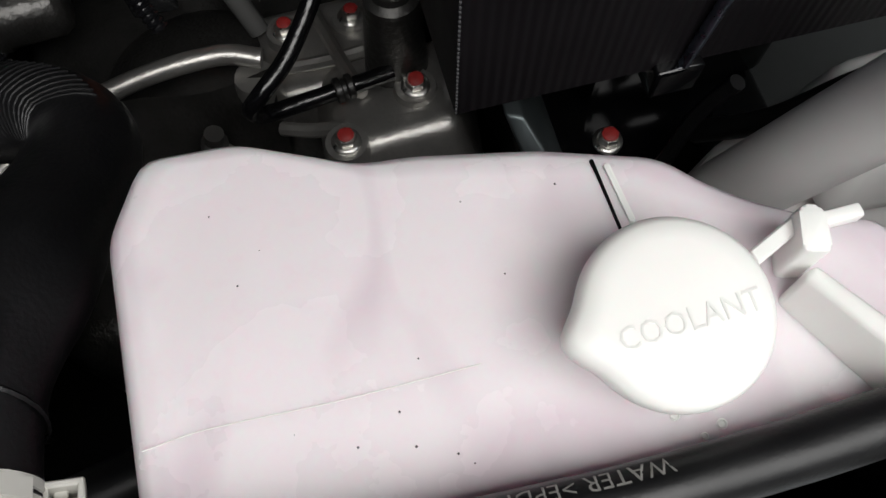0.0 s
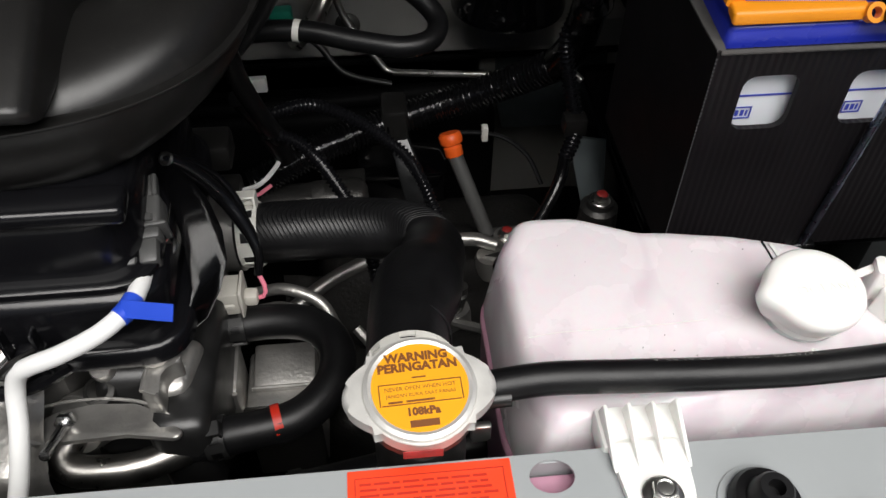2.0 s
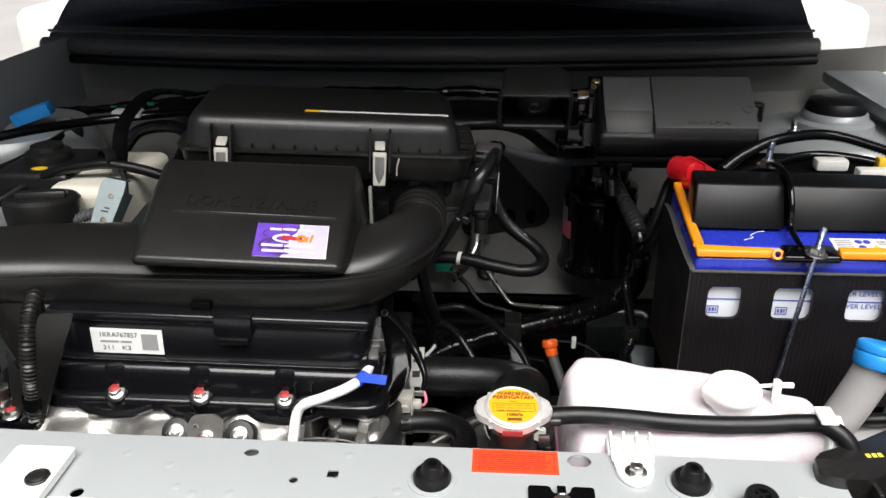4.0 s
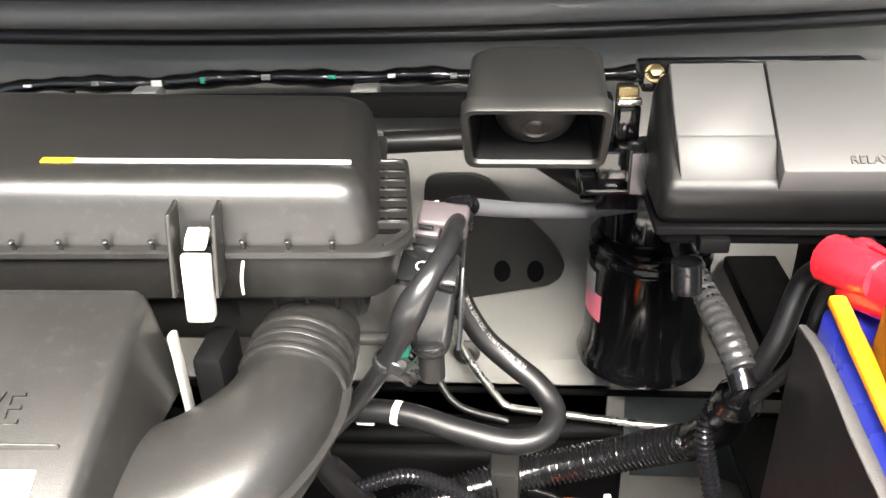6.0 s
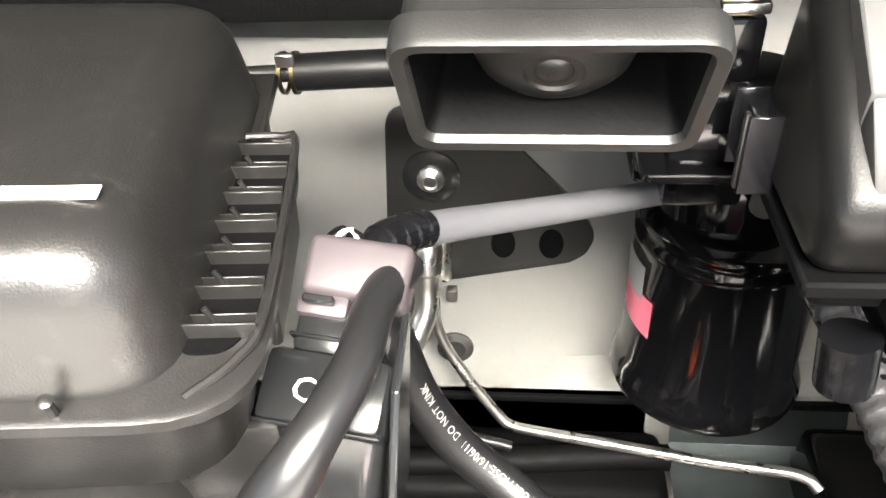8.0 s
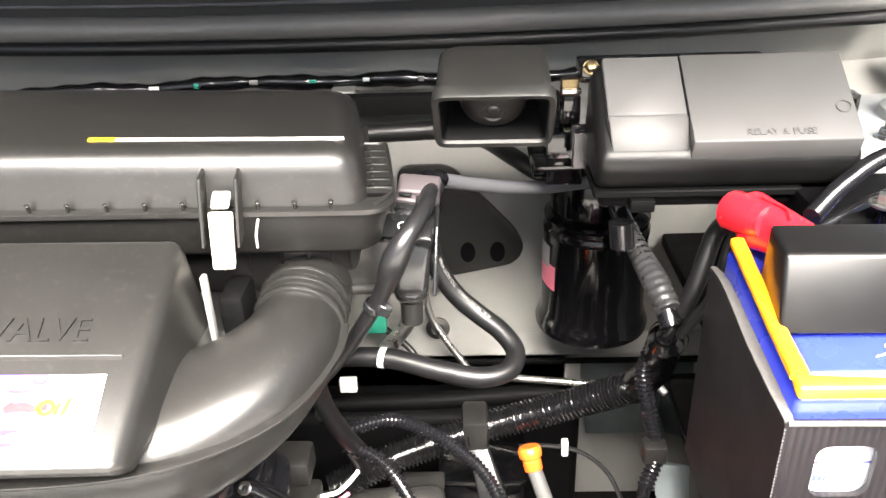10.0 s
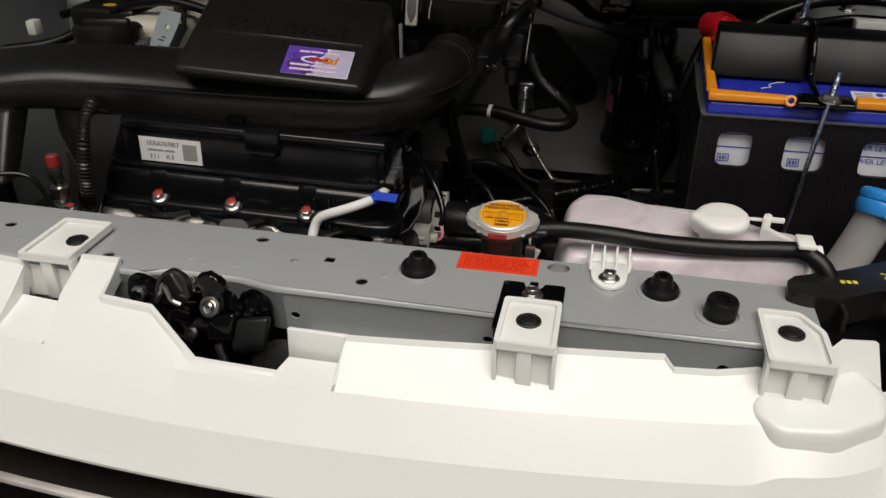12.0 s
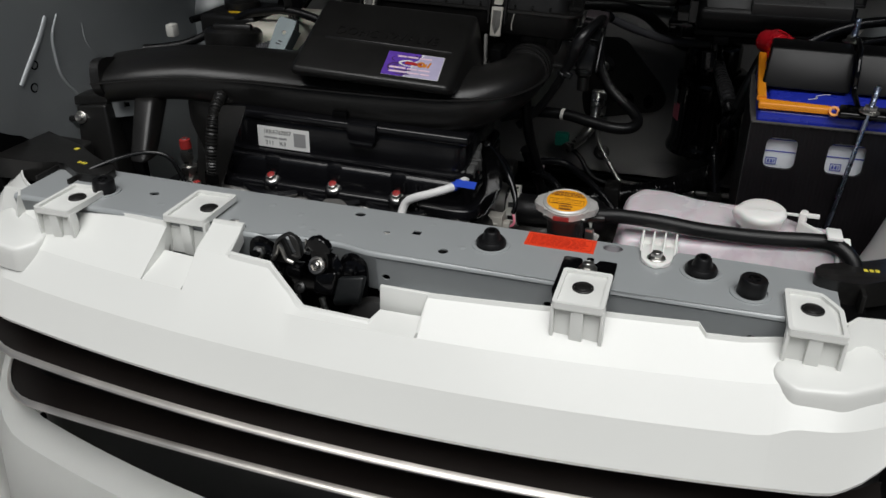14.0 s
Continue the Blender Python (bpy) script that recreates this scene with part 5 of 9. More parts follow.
# ---- intake duct, engine top cover, air cleaner ----
du = thing("intake_duct", (-0.40, 0.20, 0.90), "satin black moulded plastic air intake duct", "air duct")
stations = [(-0.185, 0.345, 0.942, 0.0262, 0.0262, 2.0), (-0.185, 0.318, 0.941, 0.0264, 0.0264, 2.0), (-0.185, 0.288, 0.940, 0.0275, 0.027, 2.0), (-0.189, 0.258, 0.937, 0.0315, 0.029, 2.2), (-0.211, 0.225, 0.930, 0.038, 0.031, 2.5),
            (-0.250, 0.206, 0.922, 0.045, 0.034, 2.9), (-0.32, 0.202, 0.922, 0.050, 0.034, 3.2), (-0.42, 0.200, 0.923, 0.052, 0.034, 3.2), (-0.52, 0.190, 0.929, 0.047, 0.031, 3.2),
            (-0.60, 0.168, 0.937, 0.043, 0.027, 3.2), (-0.66, 0.148, 0.936, 0.042, 0.024, 3.2), (-0.705, 0.138, 0.930, 0.042, 0.022, 3.4)]
part("body", sweep(stations, n=32), BLACK_SATIN, du, sharp=50)
lip = [(-0.157, 0.290, 0.938), (-0.157, 0.262, 0.937), (-0.173, 0.214, 0.935), (-0.205, 0.179, 0.935), (-0.250, 0.158, 0.936), (-0.32, 0.149, 0.937), (-0.42, 0.145, 0.938), (-0.52, 0.140, 0.940), (-0.60, 0.122, 0.942), (-0.66, 0.103, 0.939), (-0.705, 0.093, 0.934)]
part("seam_lip", sweep([(x, y, z, 0.0045, 0.0013) for x, y, z in lip], 4, 12), BLACK_SATIN, du)
for k, (y, z, r) in enumerate(((0.290, 0.9400, 0.0300), (0.3015, 0.9405, 0.0304), (0.313, 0.9410, 0.0304))):
    part("collar_ring", lathe([(r - 0.005, -0.0036), (r - 0.0004, -0.0024), (r + 0.0003, -0.0012), (r + 0.0003, 0.0012), (r - 0.0004, 0.0024), (r - 0.005, 0.0036)], along((-0.185, y, z), (-0.185, y + 0.05, z + 0.006)), 36), BLACK_SATIN, du, "ribbed rubber collar")
part("mouth_rim", sweep([(-0.700, 0.139, 0.930, 0.046, 0.026), (-0.712, 0.137, 0.929, 0.046, 0.026)], 3.4, 28, None, 0.004), BLACK_SATIN, du)
part("front_clip", rbox(-0.395, -0.375, 0.144, 0.152, 0.900, 0.912, 0.002), BLACK_DULL, du)
part("strut", hexa([(-0.66, 0.11, 0.915), (-0.63, 0.11, 0.915), (-0.63, 0.15, 0.915), (-0.66, 0.15, 0.915)], [(-0.645, 0.06, 0.845), (-0.62, 0.06, 0.845), (-0.62, 0.09, 0.845), (-0.645, 0.09, 0.845)], 0.006), BLACK_SATIN, du)

FAIR = [(-0.434, 0.170, 0.968), (-0.446, 0.250, 0.995), (-0.462, 0.250, 0.985), (-0.444, 0.172, 0.962)]
part("fairing", hexa(FAIR, [(-0.436, 0.160, 0.935), (-0.440, 0.250, 0.930), (-0.498, 0.236, 0.945), (-0.462, 0.180, 0.945)], 0.004, 3), BLACK_SATIN, du)

cv = thing("engine_top_cover", (-0.34, 0.19, 0.93), "satin black plastic resonator cover with embossed lettering", "engine cover")
FL, FR, BR_, BL = Vector((-0.4315, 0.115, 0.9725)), Vector((-0.2420, 0.1375, 0.9545)), Vector((-0.2432, 0.2745, 1.0125)), Vector((-0.4390, 0.2485, 1.0255))
pn = (BR_ - FL).cross(BL - FR).normalized()
pc = (FL + FR + BR_ + BL) / 4
FL, FR, BR_, BL = [p - pn * (p - pc).dot(pn) for p in (FL, FR, BR_, BL)]
body = part("body", hexa([FL, FR, BR_, BL], [FL + Vector((-0.004, 0.010, -0.012)), FR + Vector((0.004, 0.012, -0.013)), BR_ + Vector((0.010, 0.0, -0.060)), BL + Vector((-0.045, 0.0, -0.080))], 0.0065, 4), BLACK_SATIN, cv)
cx = (FR - FL).normalized()
cn = cx.cross(BL - FL).normalized()
cu = cn.cross(cx)


def on_cover(p, q, h=0.0):
    """The place at fractions p across and q up the cover's face."""
    return FL.lerp(FR, p).lerp(BL.lerp(BR_, p), q) + cn * h


cm = Matrix((cx, cu, cn)).transposed().to_4x4()
cm.translation = on_cover(0.165, 0.515, 0.0002)
lettering("DOHC 12VALVE", 0.0215, cm, BLACK_SATIN, body, 0.0010, label="embossed lettering", width=0.128)
part("groove", hexa([on_cover(0.12, 0.446, 0.0022), on_cover(0.935, 0.432, 0.0022), on_cover(0.935, 0.440, 0.0022), on_cover(0.12, 0.454, 0.0022)],
                    [on_cover(0.115, 0.432, -0.003), on_cover(0.94, 0.418, -0.003), on_cover(0.94, 0.445, -0.003), on_cover(0.115, 0.459, -0.003)], 0.0006, 1), BLACK_SATIN, body)
# promotional sticker: plain shapes in its colours
sk = thing("sticker", on_cover(0.72, 0.25), "purple and white printed sticker on the engine cover", "sticker")
m = Matrix((cx, cu, cn)).transposed().to_4x4()
m.translation = on_cover(0.565, 0.075, 0.0003)
W, H = 0.0685, 0.0430
part("sheet", rbox(0, W, 0, H, 0, 0.0004, 0, m=m), LABEL_WHITE, sk)
part("pale_field", prism([(0.028, 0.0006), (W - 0.0006, 0.0006), (W - 0.0006, H - 0.0006), (0.044, H - 0.0006), (0.036, 0.024)], 0.0004, 0.0005, m), LAVENDER, sk)
part("purple_field", prism([(0, 0), (0.026, 0), (0.030, 0.006), (0.028, 0.012), (0.033, 0.018), (0.031, 0.025), (0.038, 0.031), (0.041, 0.037), (0.040, H), (0, H)], 0.0005, 0.0006, m), PURPLE, sk)
bm = bmesh.new()
for cx_, cy_, r, a0, a1, w in ((0.016, 0.015, 0.012, 60, 250, 0.0026), (0.018, 0.016, 0.0075, 30, 230, 0.0020), (0.024, 0.010, 0.010, 100, 190, 0.0018), (0.028, 0.040, 0.010, 200, 330, 0.0022), (0.037, 0.040, 0.004, 180, 360, 0.0022), (0.012, 0.030, 0.006, 120, 260, 0.0015)):
    an = np.radians(np.linspace(a0, a1, 14))
    outl = [(cx_ + r * math.cos(a), min(H - 0.001, cy_ + 0.75 * r * math.sin(a))) for a in an] + [(cx_ + (r - w) * math.cos(a), min(H - 0.001, cy_ + 0.75 * (r - w) * math.sin(a))) for a in an[::-1]]
    prism(outl, 0.0006, 0.0007, m, bm=bm)
for y in (0.0105, 0.0035):
    prism([(0.012, y), (0.024, y - 0.0012), (0.034, y + 0.0006), (0.032, y + 0.0022), (0.020, y + 0.0012)], 0.0006, 0.0007, m, bm=bm)
part("swirl", bm, VIOLET_DARK, sk)
an = np.radians(np.linspace(95, 300, 20))
part("crescent", prism([(0.031 + 0.0150 * math.cos(a), 0.0240 + 0.0058 * math.sin(a)) for a in an] + [(0.034 + 0.0145 * math.cos(a), 0.0236 + 0.0042 * math.sin(a)) for a in an[::-1]], 0.0007, 0.0008, m), LABEL_WHITE, sk)
part("red_mark", prism([(0.0235, 0.0238), (0.026, 0.0280), (0.0285, 0.0262), (0.033, 0.0272), (0.038, 0.0255), (0.044, 0.0270), (0.0445, 0.0225), (0.036, 0.0215), (0.029, 0.0222), (0.025, 0.0212)], 0.0008, 0.0010, m), PRINT_RED, sk)
part("round_mark", lathe([(0.0048, 0.0008), (0.0048, 0.0010), (0.0022, 0.0010), (0.0022, 0.0008)], m @ Matrix.Translation((0.0435, 0.0240, 0)), 22), PRINT_ORANGE, sk)
part("stroke", prism([(0.0475, 0.0195), (0.0495, 0.0195), (0.0505, 0.0265), (0.0485, 0.0265)], 0.0008, 0.0010, m), PRINT_ORANGE, sk)
part("stroke", prism([(0.0508, 0.0195), (0.0530, 0.0195), (0.0552, 0.0295), (0.0528, 0.0295)], 0.0008, 0.0010, m), PRINT_ORANGE, sk)
bars([(0.0125, 0.0338, 0.011, 0.0030), (0.0245, 0.0342, 0.013, 0.0026), (0.039, 0.0338, 0.015, 0.0026)], m @ Matrix.Translation((0, 0, 0.0007)), PINK_PRINT, sk)
bars([(0.007, 0.0128, 0.020, 0.0030), (0.0285, 0.0125, 0.012, 0.0026), (0.042, 0.0125, 0.014, 0.0026)], m @ Matrix.Translation((0, 0, 0.0007)), PINK_PRINT, sk)
bars([(0.008, 0.0058, 0.021, 0.0030), (0.0305, 0.0056, 0.014, 0.0026), (0.046, 0.0056, 0.011, 0.0026)], m @ Matrix.Translation((0, 0, 0.0007)), PINK_PRINT, sk)
# support piece between the cover and the air cleaner
post = thing("bracket", (-0.225, 0.27, 0.93), "black plastic bracket with grey stay behind the cover", "bracket")
part("block", rbox(-0.228, -0.212, 0.268, 0.300, 0.930, 0.972, 0.004), BLACK_DULL, post)
part("stay", rbox(-0.2335, -0.2300, 0.262, 0.268, 0.94, 0.99, 0.001, m=None), CONN_GREY, post)

ac = thing("air_cleaner", (-0.297, 0.38, 0.965), "satin black plastic air cleaner box with two clips", "air filter box")
AC = pose(-0.287, 0.294, 1.0175, 0, 3.8, 8)      # middle of the front seam


def av(x, y, z):
    return AC @ Vector((x, y, z))


lid = part("lid", stack([(rect(-0.150, 0.1525, 0.003, 0.160, 0.022, i), z) for i, z in ((0.0, 0.0), (0.004, 0.020), (0.0060, 0.027), (0.0095, 0.0325), (0.015, 0.0358), (0.022, 0.037))], AC), BLACK_SATIN, ac, sharp=50)
part("seam_rim", stack([(rect(-0.158, 0.170, -0.003, 0.118, 0.026, i), z) for i, z in ((0.002, -0.003), (0.0, -0.002), (0.0, 0.001), (0.0015, 0.002))], AC), BLACK_SATIN, ac)
part("rear_rim", rbox(-0.158, 0.156, 0.112, 0.165, -0.003, 0.0015, 0.001, 1, AC), BLACK_SATIN, ac)
part("tray", stack([(rect(-0.155, 0.166, 0.0, 0.116, 0.026, i), z) for i, z in ((0.012, -0.0335), (0.007, -0.0325), (0.0045, -0.0295), (0.0, -0.001))], AC), BLACK_SATIN, ac, sharp=50)
part("rear_tray", rbox(-0.152, 0.152, 0.105, 0.162, -0.033, -0.001, 0.006, 3, AC), BLACK_SATIN, ac)
for k in range(13):
    x = -0.142 + 0.0225 * k
    part("rim_pin", lathe([(0.0012, 0), (0.0012, 0.006), (0.0019, 0.0065), (0, 0.008)], AC @ pose(x, 0.0, 0.001, 12), 8), BLACK_SATIN, ac)
# blacker sheet between the ribs imitates the recess's shade
part("end_gutter", prism(rounded([(0.150, 0.016), (0.1605, 0.016), (0.1670, 0.026), (0.1670, 0.108), (0.150, 0.108)], 0.004), 0.0012, 0.0026, AC), BLACK_DULL, ac, "gutter between the ribs, blackened as shade")
part("end_wall", tube([AC @ Vector(p) for p in ((0.152, 0.1125, 0.004), (0.163, 0.1125, 0.004), (0.1682, 0.106, 0.004), (0.1682, 0.030, 0.004), (0.1640, 0.014, 0.003), (0.154, 0.003, 0.002))], 0.0013, 8, 0.003), BLACK_SATIN, ac)
part("end_skirt", rbox(0.1655, 0.1690, 0.040, 0.092, -0.020, 0.002, 0.0012, 1, AC), BLACK_SATIN, ac)
for k in range(7):
    y = 0.021 + 0.0137 * k
    part("end_rib", rbox(0.1490, 0.1675, y, y + 0.0007, 0.001, 0.0068, 0.0002, 1, AC), BLACK_SATIN, ac)
    if k < 6:
        part("end_rib", rbox(0.1510, 0.1670, y + 0.0052, y + 0.0058, 0.001, 0.0052, 0.0002, 1, AC), BLACK_SATIN, ac)
        part("end_pin", lathe([(0.0008, 0), (0.0008, 0.007), (0, 0.0075)], AC @ pose(0.1580, y + 0.0050, 0.001, 0, -25), 8), BLACK_SATIN, ac)
part("outlet_neck", tube([(-0.185, 0.322, 0.9375), (-0.187, 0.372, 0.944)], 0.0295, 28), BLACK_SATIN, ac)
skirt = part("lower_skirt", hexa([av(-0.10, 0.016, -0.031), av(0.148, 0.016, -0.031), av(0.146, 0.150, -0.031), av(-0.10, 0.150, -0.031)],
                                 [av(-0.09, 0.034, -0.078), av(0.143, 0.034, -0.078), av(0.138, 0.130, -0.078), av(-0.09, 0.130, -0.078)], 0.004, 2), BLACK_SATIN, ac)
for x in (0.050, 0.072, 0.094, 0.112, 0.128, 0.140):
    part("skirt_rib", hexa([av(x - 0.0009, 0.009, -0.032), av(x + 0.0009, 0.009, -0.032), av(x + 0.0009, 0.030, -0.032), av(x - 0.0009, 0.030, -0.032)],
                           [av(x - 0.0009, 0.030, -0.062), av(x + 0.0009, 0.030, -0.062), av(x + 0.0009, 0.036, -0.062), av(x - 0.0009, 0.036, -0.062)], 0), BLACK_SATIN, skirt)
part("side_arm", rbox(0.112, 0.168, 0.026, 0.036, -0.072, -0.036, 0.003, 2, AC), BLACK_SATIN, ac)
part("arm_lip", rbox(0.112, 0.170, 0.020, 0.027, -0.074, -0.068, 0.0015, 2, AC), BLACK_SATIN, ac)
part("tray_tick", tube([av(0.083, -0.004, -0.003), av(0.081, -0.003, -0.014), av(0.081, -0.0015, -0.024)], 0.0009, 6), CONN_BEIGE, ac, "thin pale moulding mark")


def avc(x, y, z):
    return AC @ Vector((x, y - 0.010, z))


for x in (-0.105, 0.062):
    clip = part("clip", hexa([avc(x - 0.0055, 0.002, 0.0120), avc(x + 0.0055, 0.002, 0.0120), avc(x + 0.0055, 0.010, 0.0150), avc(x - 0.0055, 0.010, 0.0150)],
                             [avc(x - 0.0055, -0.004, 0.0085), avc(x + 0.0055, -0.004, 0.0085), avc(x + 0.0055, 0.009, 0.0095), avc(x - 0.0055, 0.009, 0.0095)], 0.001), CONN_BEIGE, ac, "pale nylon clip tongue")
    part("tongue", tube([avc(x, -0.006, 0.002), avc(x, -0.0085, -0.012), avc(x, -0.006, -0.024), avc(x, -0.001, -0.030)], 0.0050, 4, 0.004), CONN_GREY, clip, "pale nylon clip tongue")
    part("tongue_face", hexa([avc(x - 0.0075, -0.005, 0.006), avc(x + 0.0075, -0.005, 0.006), avc(x + 0.0075, 0.0, 0.006), avc(x - 0.0075, 0.0, 0.006)],
                             [avc(x - 0.0068, -0.010, -0.030), avc(x + 0.0068, -0.010, -0.030), avc(x + 0.0068, 0.0, -0.031), avc(x - 0.0068, 0.0, -0.031)], 0.0018), CONN_BEIGE, clip)
    for s in (-1, 1):
        part("guide_ear", hexa([avc(x + s * 0.0095, -0.004, 0.028), avc(x + s * 0.0118, -0.004, 0.028), avc(x + s * 0.0118, 0.014, 0.028), avc(x + s * 0.0095, 0.014, 0.028)],
                               [avc(x + s * 0.0095, -0.012, -0.014), avc(x + s * 0.0118, -0.012, -0.014), avc(x + s * 0.0118, 0.006, -0.014), avc(x + s * 0.0095, 0.006, -0.014)], 0.0006, 1), BLACK_SATIN, ac)
part("strip_label", rbox(-0.0285, 0.129, 0.0285, 0.0330, 0.0368, 0.0375, 0, m=AC @ Matrix.Translation((0.008, 0, 0))), LABEL_WHITE, ac, "thin white paper strip")
part("strip_end", rbox(-0.0285, -0.012, 0.0283, 0.0332, 0.0370, 0.0378, 0, m=AC @ Matrix.Translation((0.008, 0, 0))), YELLOW, ac, "yellow end of the strip")

# ---- battery ----
BX0, BX1, BY0, BY1 = 0.0985, 0.312, 0.200, 0.335
bt = thing("battery", (0.205, 0.268, 0.779), "blue-topped car battery with orange handle in a black sleeve", "battery")
part("case", rbox(BX0 + 0.004, BX1 - 0.004, BY0 + 0.004, BY1 - 0.004, 0.779, 0.93, 0.004), CELL_WHITE, bt, "milky white battery case")
part("lid", hexa([(BX0, BY0, 0.9455), (BX1, BY0, 0.9455), (BX1, BY1, 0.9655), (BX0, BY1, 0.9655)], [(BX0 - 0.001, BY0 - 0.001, 0.925), (BX1, BY0 - 0.001, 0.925), (BX1, BY1, 0.940), (BX0 - 0.001, BY1, 0.940)], 0.004, 3), BLUE, bt, "bright blue lid")
part("lid_step", hexa([(BX0 + 0.012, BY0 + 0.016, 0.951), (BX1 - 0.012, BY0 + 0.016, 0.951), (BX1 - 0.012, BY1 - 0.03, 0.967), (BX0 + 0.012, BY1 - 0.03, 0.967)],
                      [(BX0 + 0.009, BY0 + 0.012, 0.942), (BX1 - 0.009, BY0 + 0.012, 0.942), (BX1 - 0.009, BY1 - 0.02, 0.950), (BX0 + 0.009, BY1 - 0.02, 0.950)], 0.003), BLUE, bt)
bm = sweep([(BX0 + 0.003, BY1 - 0.008, 0.974, 0.0045, 0.0035), (BX0 + 0.002, BY0 + 0.060, 0.964, 0.0045, 0.0035), (BX0 + 0.002, BY0 + 0.006, 0.9565, 0.005, 0.0035)], 4, 14)
part("handle", bm, ORANGE, bt, "orange plastic carrying handle")
part("handle", hexa([(BX0 - 0.001, BY0 + 0.008, 0.9570), (0.172, BY0 + 0.004, 0.9560), (0.172, BY0 - 0.002, 0.9535), (BX0 - 0.001, BY0 - 0.003, 0.9545)],
                    [(BX0 - 0.001, BY0 + 0.008, 0.9505), (0.172, BY0 + 0.004, 0.9505), (0.172, BY0 - 0.003, 0.9465), (BX0 - 0.001, BY0 - 0.003, 0.9465)], 0.002), ORANGE, bt, "orange plastic carrying handle")
part("handle_hook", lathe([(0.0055, -0.003), (0.0055, 0.003), (0.0030, 0.003), (0.0030, -0.003), (0.0055, -0.003)], pose(0.174, BY0 - 0.002, 0.951, 60), 18), ORANGE, bt)
part("handle", hexa([(0.233, BY0 + 0.006, 0.9575), (BX1 + 0.003, BY0 + 0.006, 0.9575), (BX1 + 0.003, BY0 - 0.003, 0.9545), (0.233, BY0 - 0.003, 0.9545)],
                    [(0.233, BY0 + 0.006, 0.9495), (BX1 + 0.003, BY0 + 0.006, 0.9495), (BX1 + 0.003, BY0 - 0.003, 0.9465), (0.233, BY0 - 0.003, 0.9465)], 0.002), ORANGE, bt, "orange plastic carrying handle")
part("handle", sweep([(BX1 - 0.004, BY1 - 0.03, 0.970, 0.0045, 0.0035), (BX1 - 0.003, BY0 + 0.060, 0.964, 0.0045, 0.0035), (BX1 - 0.003, BY0 + 0.008, 0.956, 0.005, 0.0035)], 4, 14), ORANGE, bt, "orange plastic carrying handle")
lab = part("label", hexa([(0.234, BY0 + 0.010, 0.9515), (0.290, BY0 + 0.010, 0.9515), (0.288, BY0 + 0.032, 0.9545), (0.234, BY0 + 0.032, 0.9545)],
                         [(0.234, BY0 + 0.010, 0.951), (0.290, BY0 + 0.010, 0.951), (0.288, BY0 + 0.032, 0.954), (0.234, BY0 + 0.032, 0.954)], 0), LABEL_WHITE, bt, "white label with round warning signs")
lbm = face((0.234, BY0 + 0.010, 0.9517), (1, 0, 0), (0, 0.022, 0.003))
bm = bmesh.new()
for x, y in ((0.027, 0.0055), (0.034, 0.0155), (0.026, 0.0155)):
    prism(circle(x, y, 0.0036, 16), 0, 0.0003, lbm, bm=bm)
part("round_sign", bm, INK_BLUE, lab)
part("warning_triangle", prism([(0.036, 0.003), (0.045, 0.003), (0.0405, 0.010)], 0, 0.0003, lbm), YELLOW, lab)
bars([(0.003, 0.003 + 0.0034 * k, 0.016, 0.0014) for k in range(5)] + [(0.044, 0.011 + 0.003 * k, 0.008, 0.0012) for k in range(3)], lbm, INK_GREY, lab)
part("scribble", tube([(0.150, BY0 + 0.026, 0.9535), (0.160, BY0 + 0.030, 0.9545), (0.158, BY0 + 0.034, 0.955), (0.166, BY0 + 0.040, 0.956), (0.174, BY0 + 0.042, 0.9563)], 0.0005, 6, 0.002), INK_WHITE, bt, "chalky white scribble")

# corrugated board sleeve round the battery, with windows
bs = thing("battery_sleeve", (0.205, 0.268, 0.779), "black corrugated board sleeve with three windows round the battery", "battery sleeve")
wins = []
for x0, x1 in ((0.1135, 0.1465), (0.1775, 0.2155), (0.2485, 0.2845)):
    wins.append(rounded([(x0, 0.880), (x1, 0.880), (x1, 0.9165), (x0, 0.9165)], 0.009, 5))
fm = face((0, BY0 - 0.0045, 0), (1, 0, 0), (0, 0, 1))
part("front_board", plate([(BX0 - 0.005, 0.779), (BX1 + 0.005, 0.779), (BX1 + 0.005, 0.9325), (BX0 - 0.005, 0.9325)], wins, 0.004, fm), BOX_BLACK, bs)
part("left_board", prism([(BY0 - 0.004, 0.779), (BY1 + 0.012, 0.779), (BY1 + 0.012, 0.943), (BY1 - 0.01, 0.948), (BY0 + 0.055, 0.941), (BY0 + 0.02, 0.936), (BY0 - 0.004, 0.9325)], 0, 0.004, face((BX0 - 0.0052, 0, 0), (0, 1, 0), (0, 0, 1))), BOX_BLACK, bs)
part("right_board", rbox(BX1 + 0.0015, BX1 + 0.0055, BY0 - 0.004, BY1 + 0.01, 0.779, 0.93, 0), BOX_BLACK, bs)
part("rear_board", rbox(BX0 - 0.004, BX1 + 0.005, BY1 + 0.008, BY1 + 0.012, 0.779, 0.94, 0), BOX_BLACK, bs)
bm = sweep([(BX0 - 0.003, BY1 + 0.012, 0.9435, 0.0022, 0.0012), (BX0 - 0.0025, BY1 - 0.02, 0.9475, 0.0040, 0.0012), (BX0 - 0.0025, BY0 + 0.06, 0.9412, 0.0052, 0.0012), (BX0 - 0.0025, BY0 + 0.02, 0.9362, 0.0045, 0.0012), (BX0 - 0.003, BY0 - 0.004, 0.9332, 0.0025, 0.0010)], 4, 12)
part("board_edge", bm, CARD, bs, "grey fibrous cut edge")
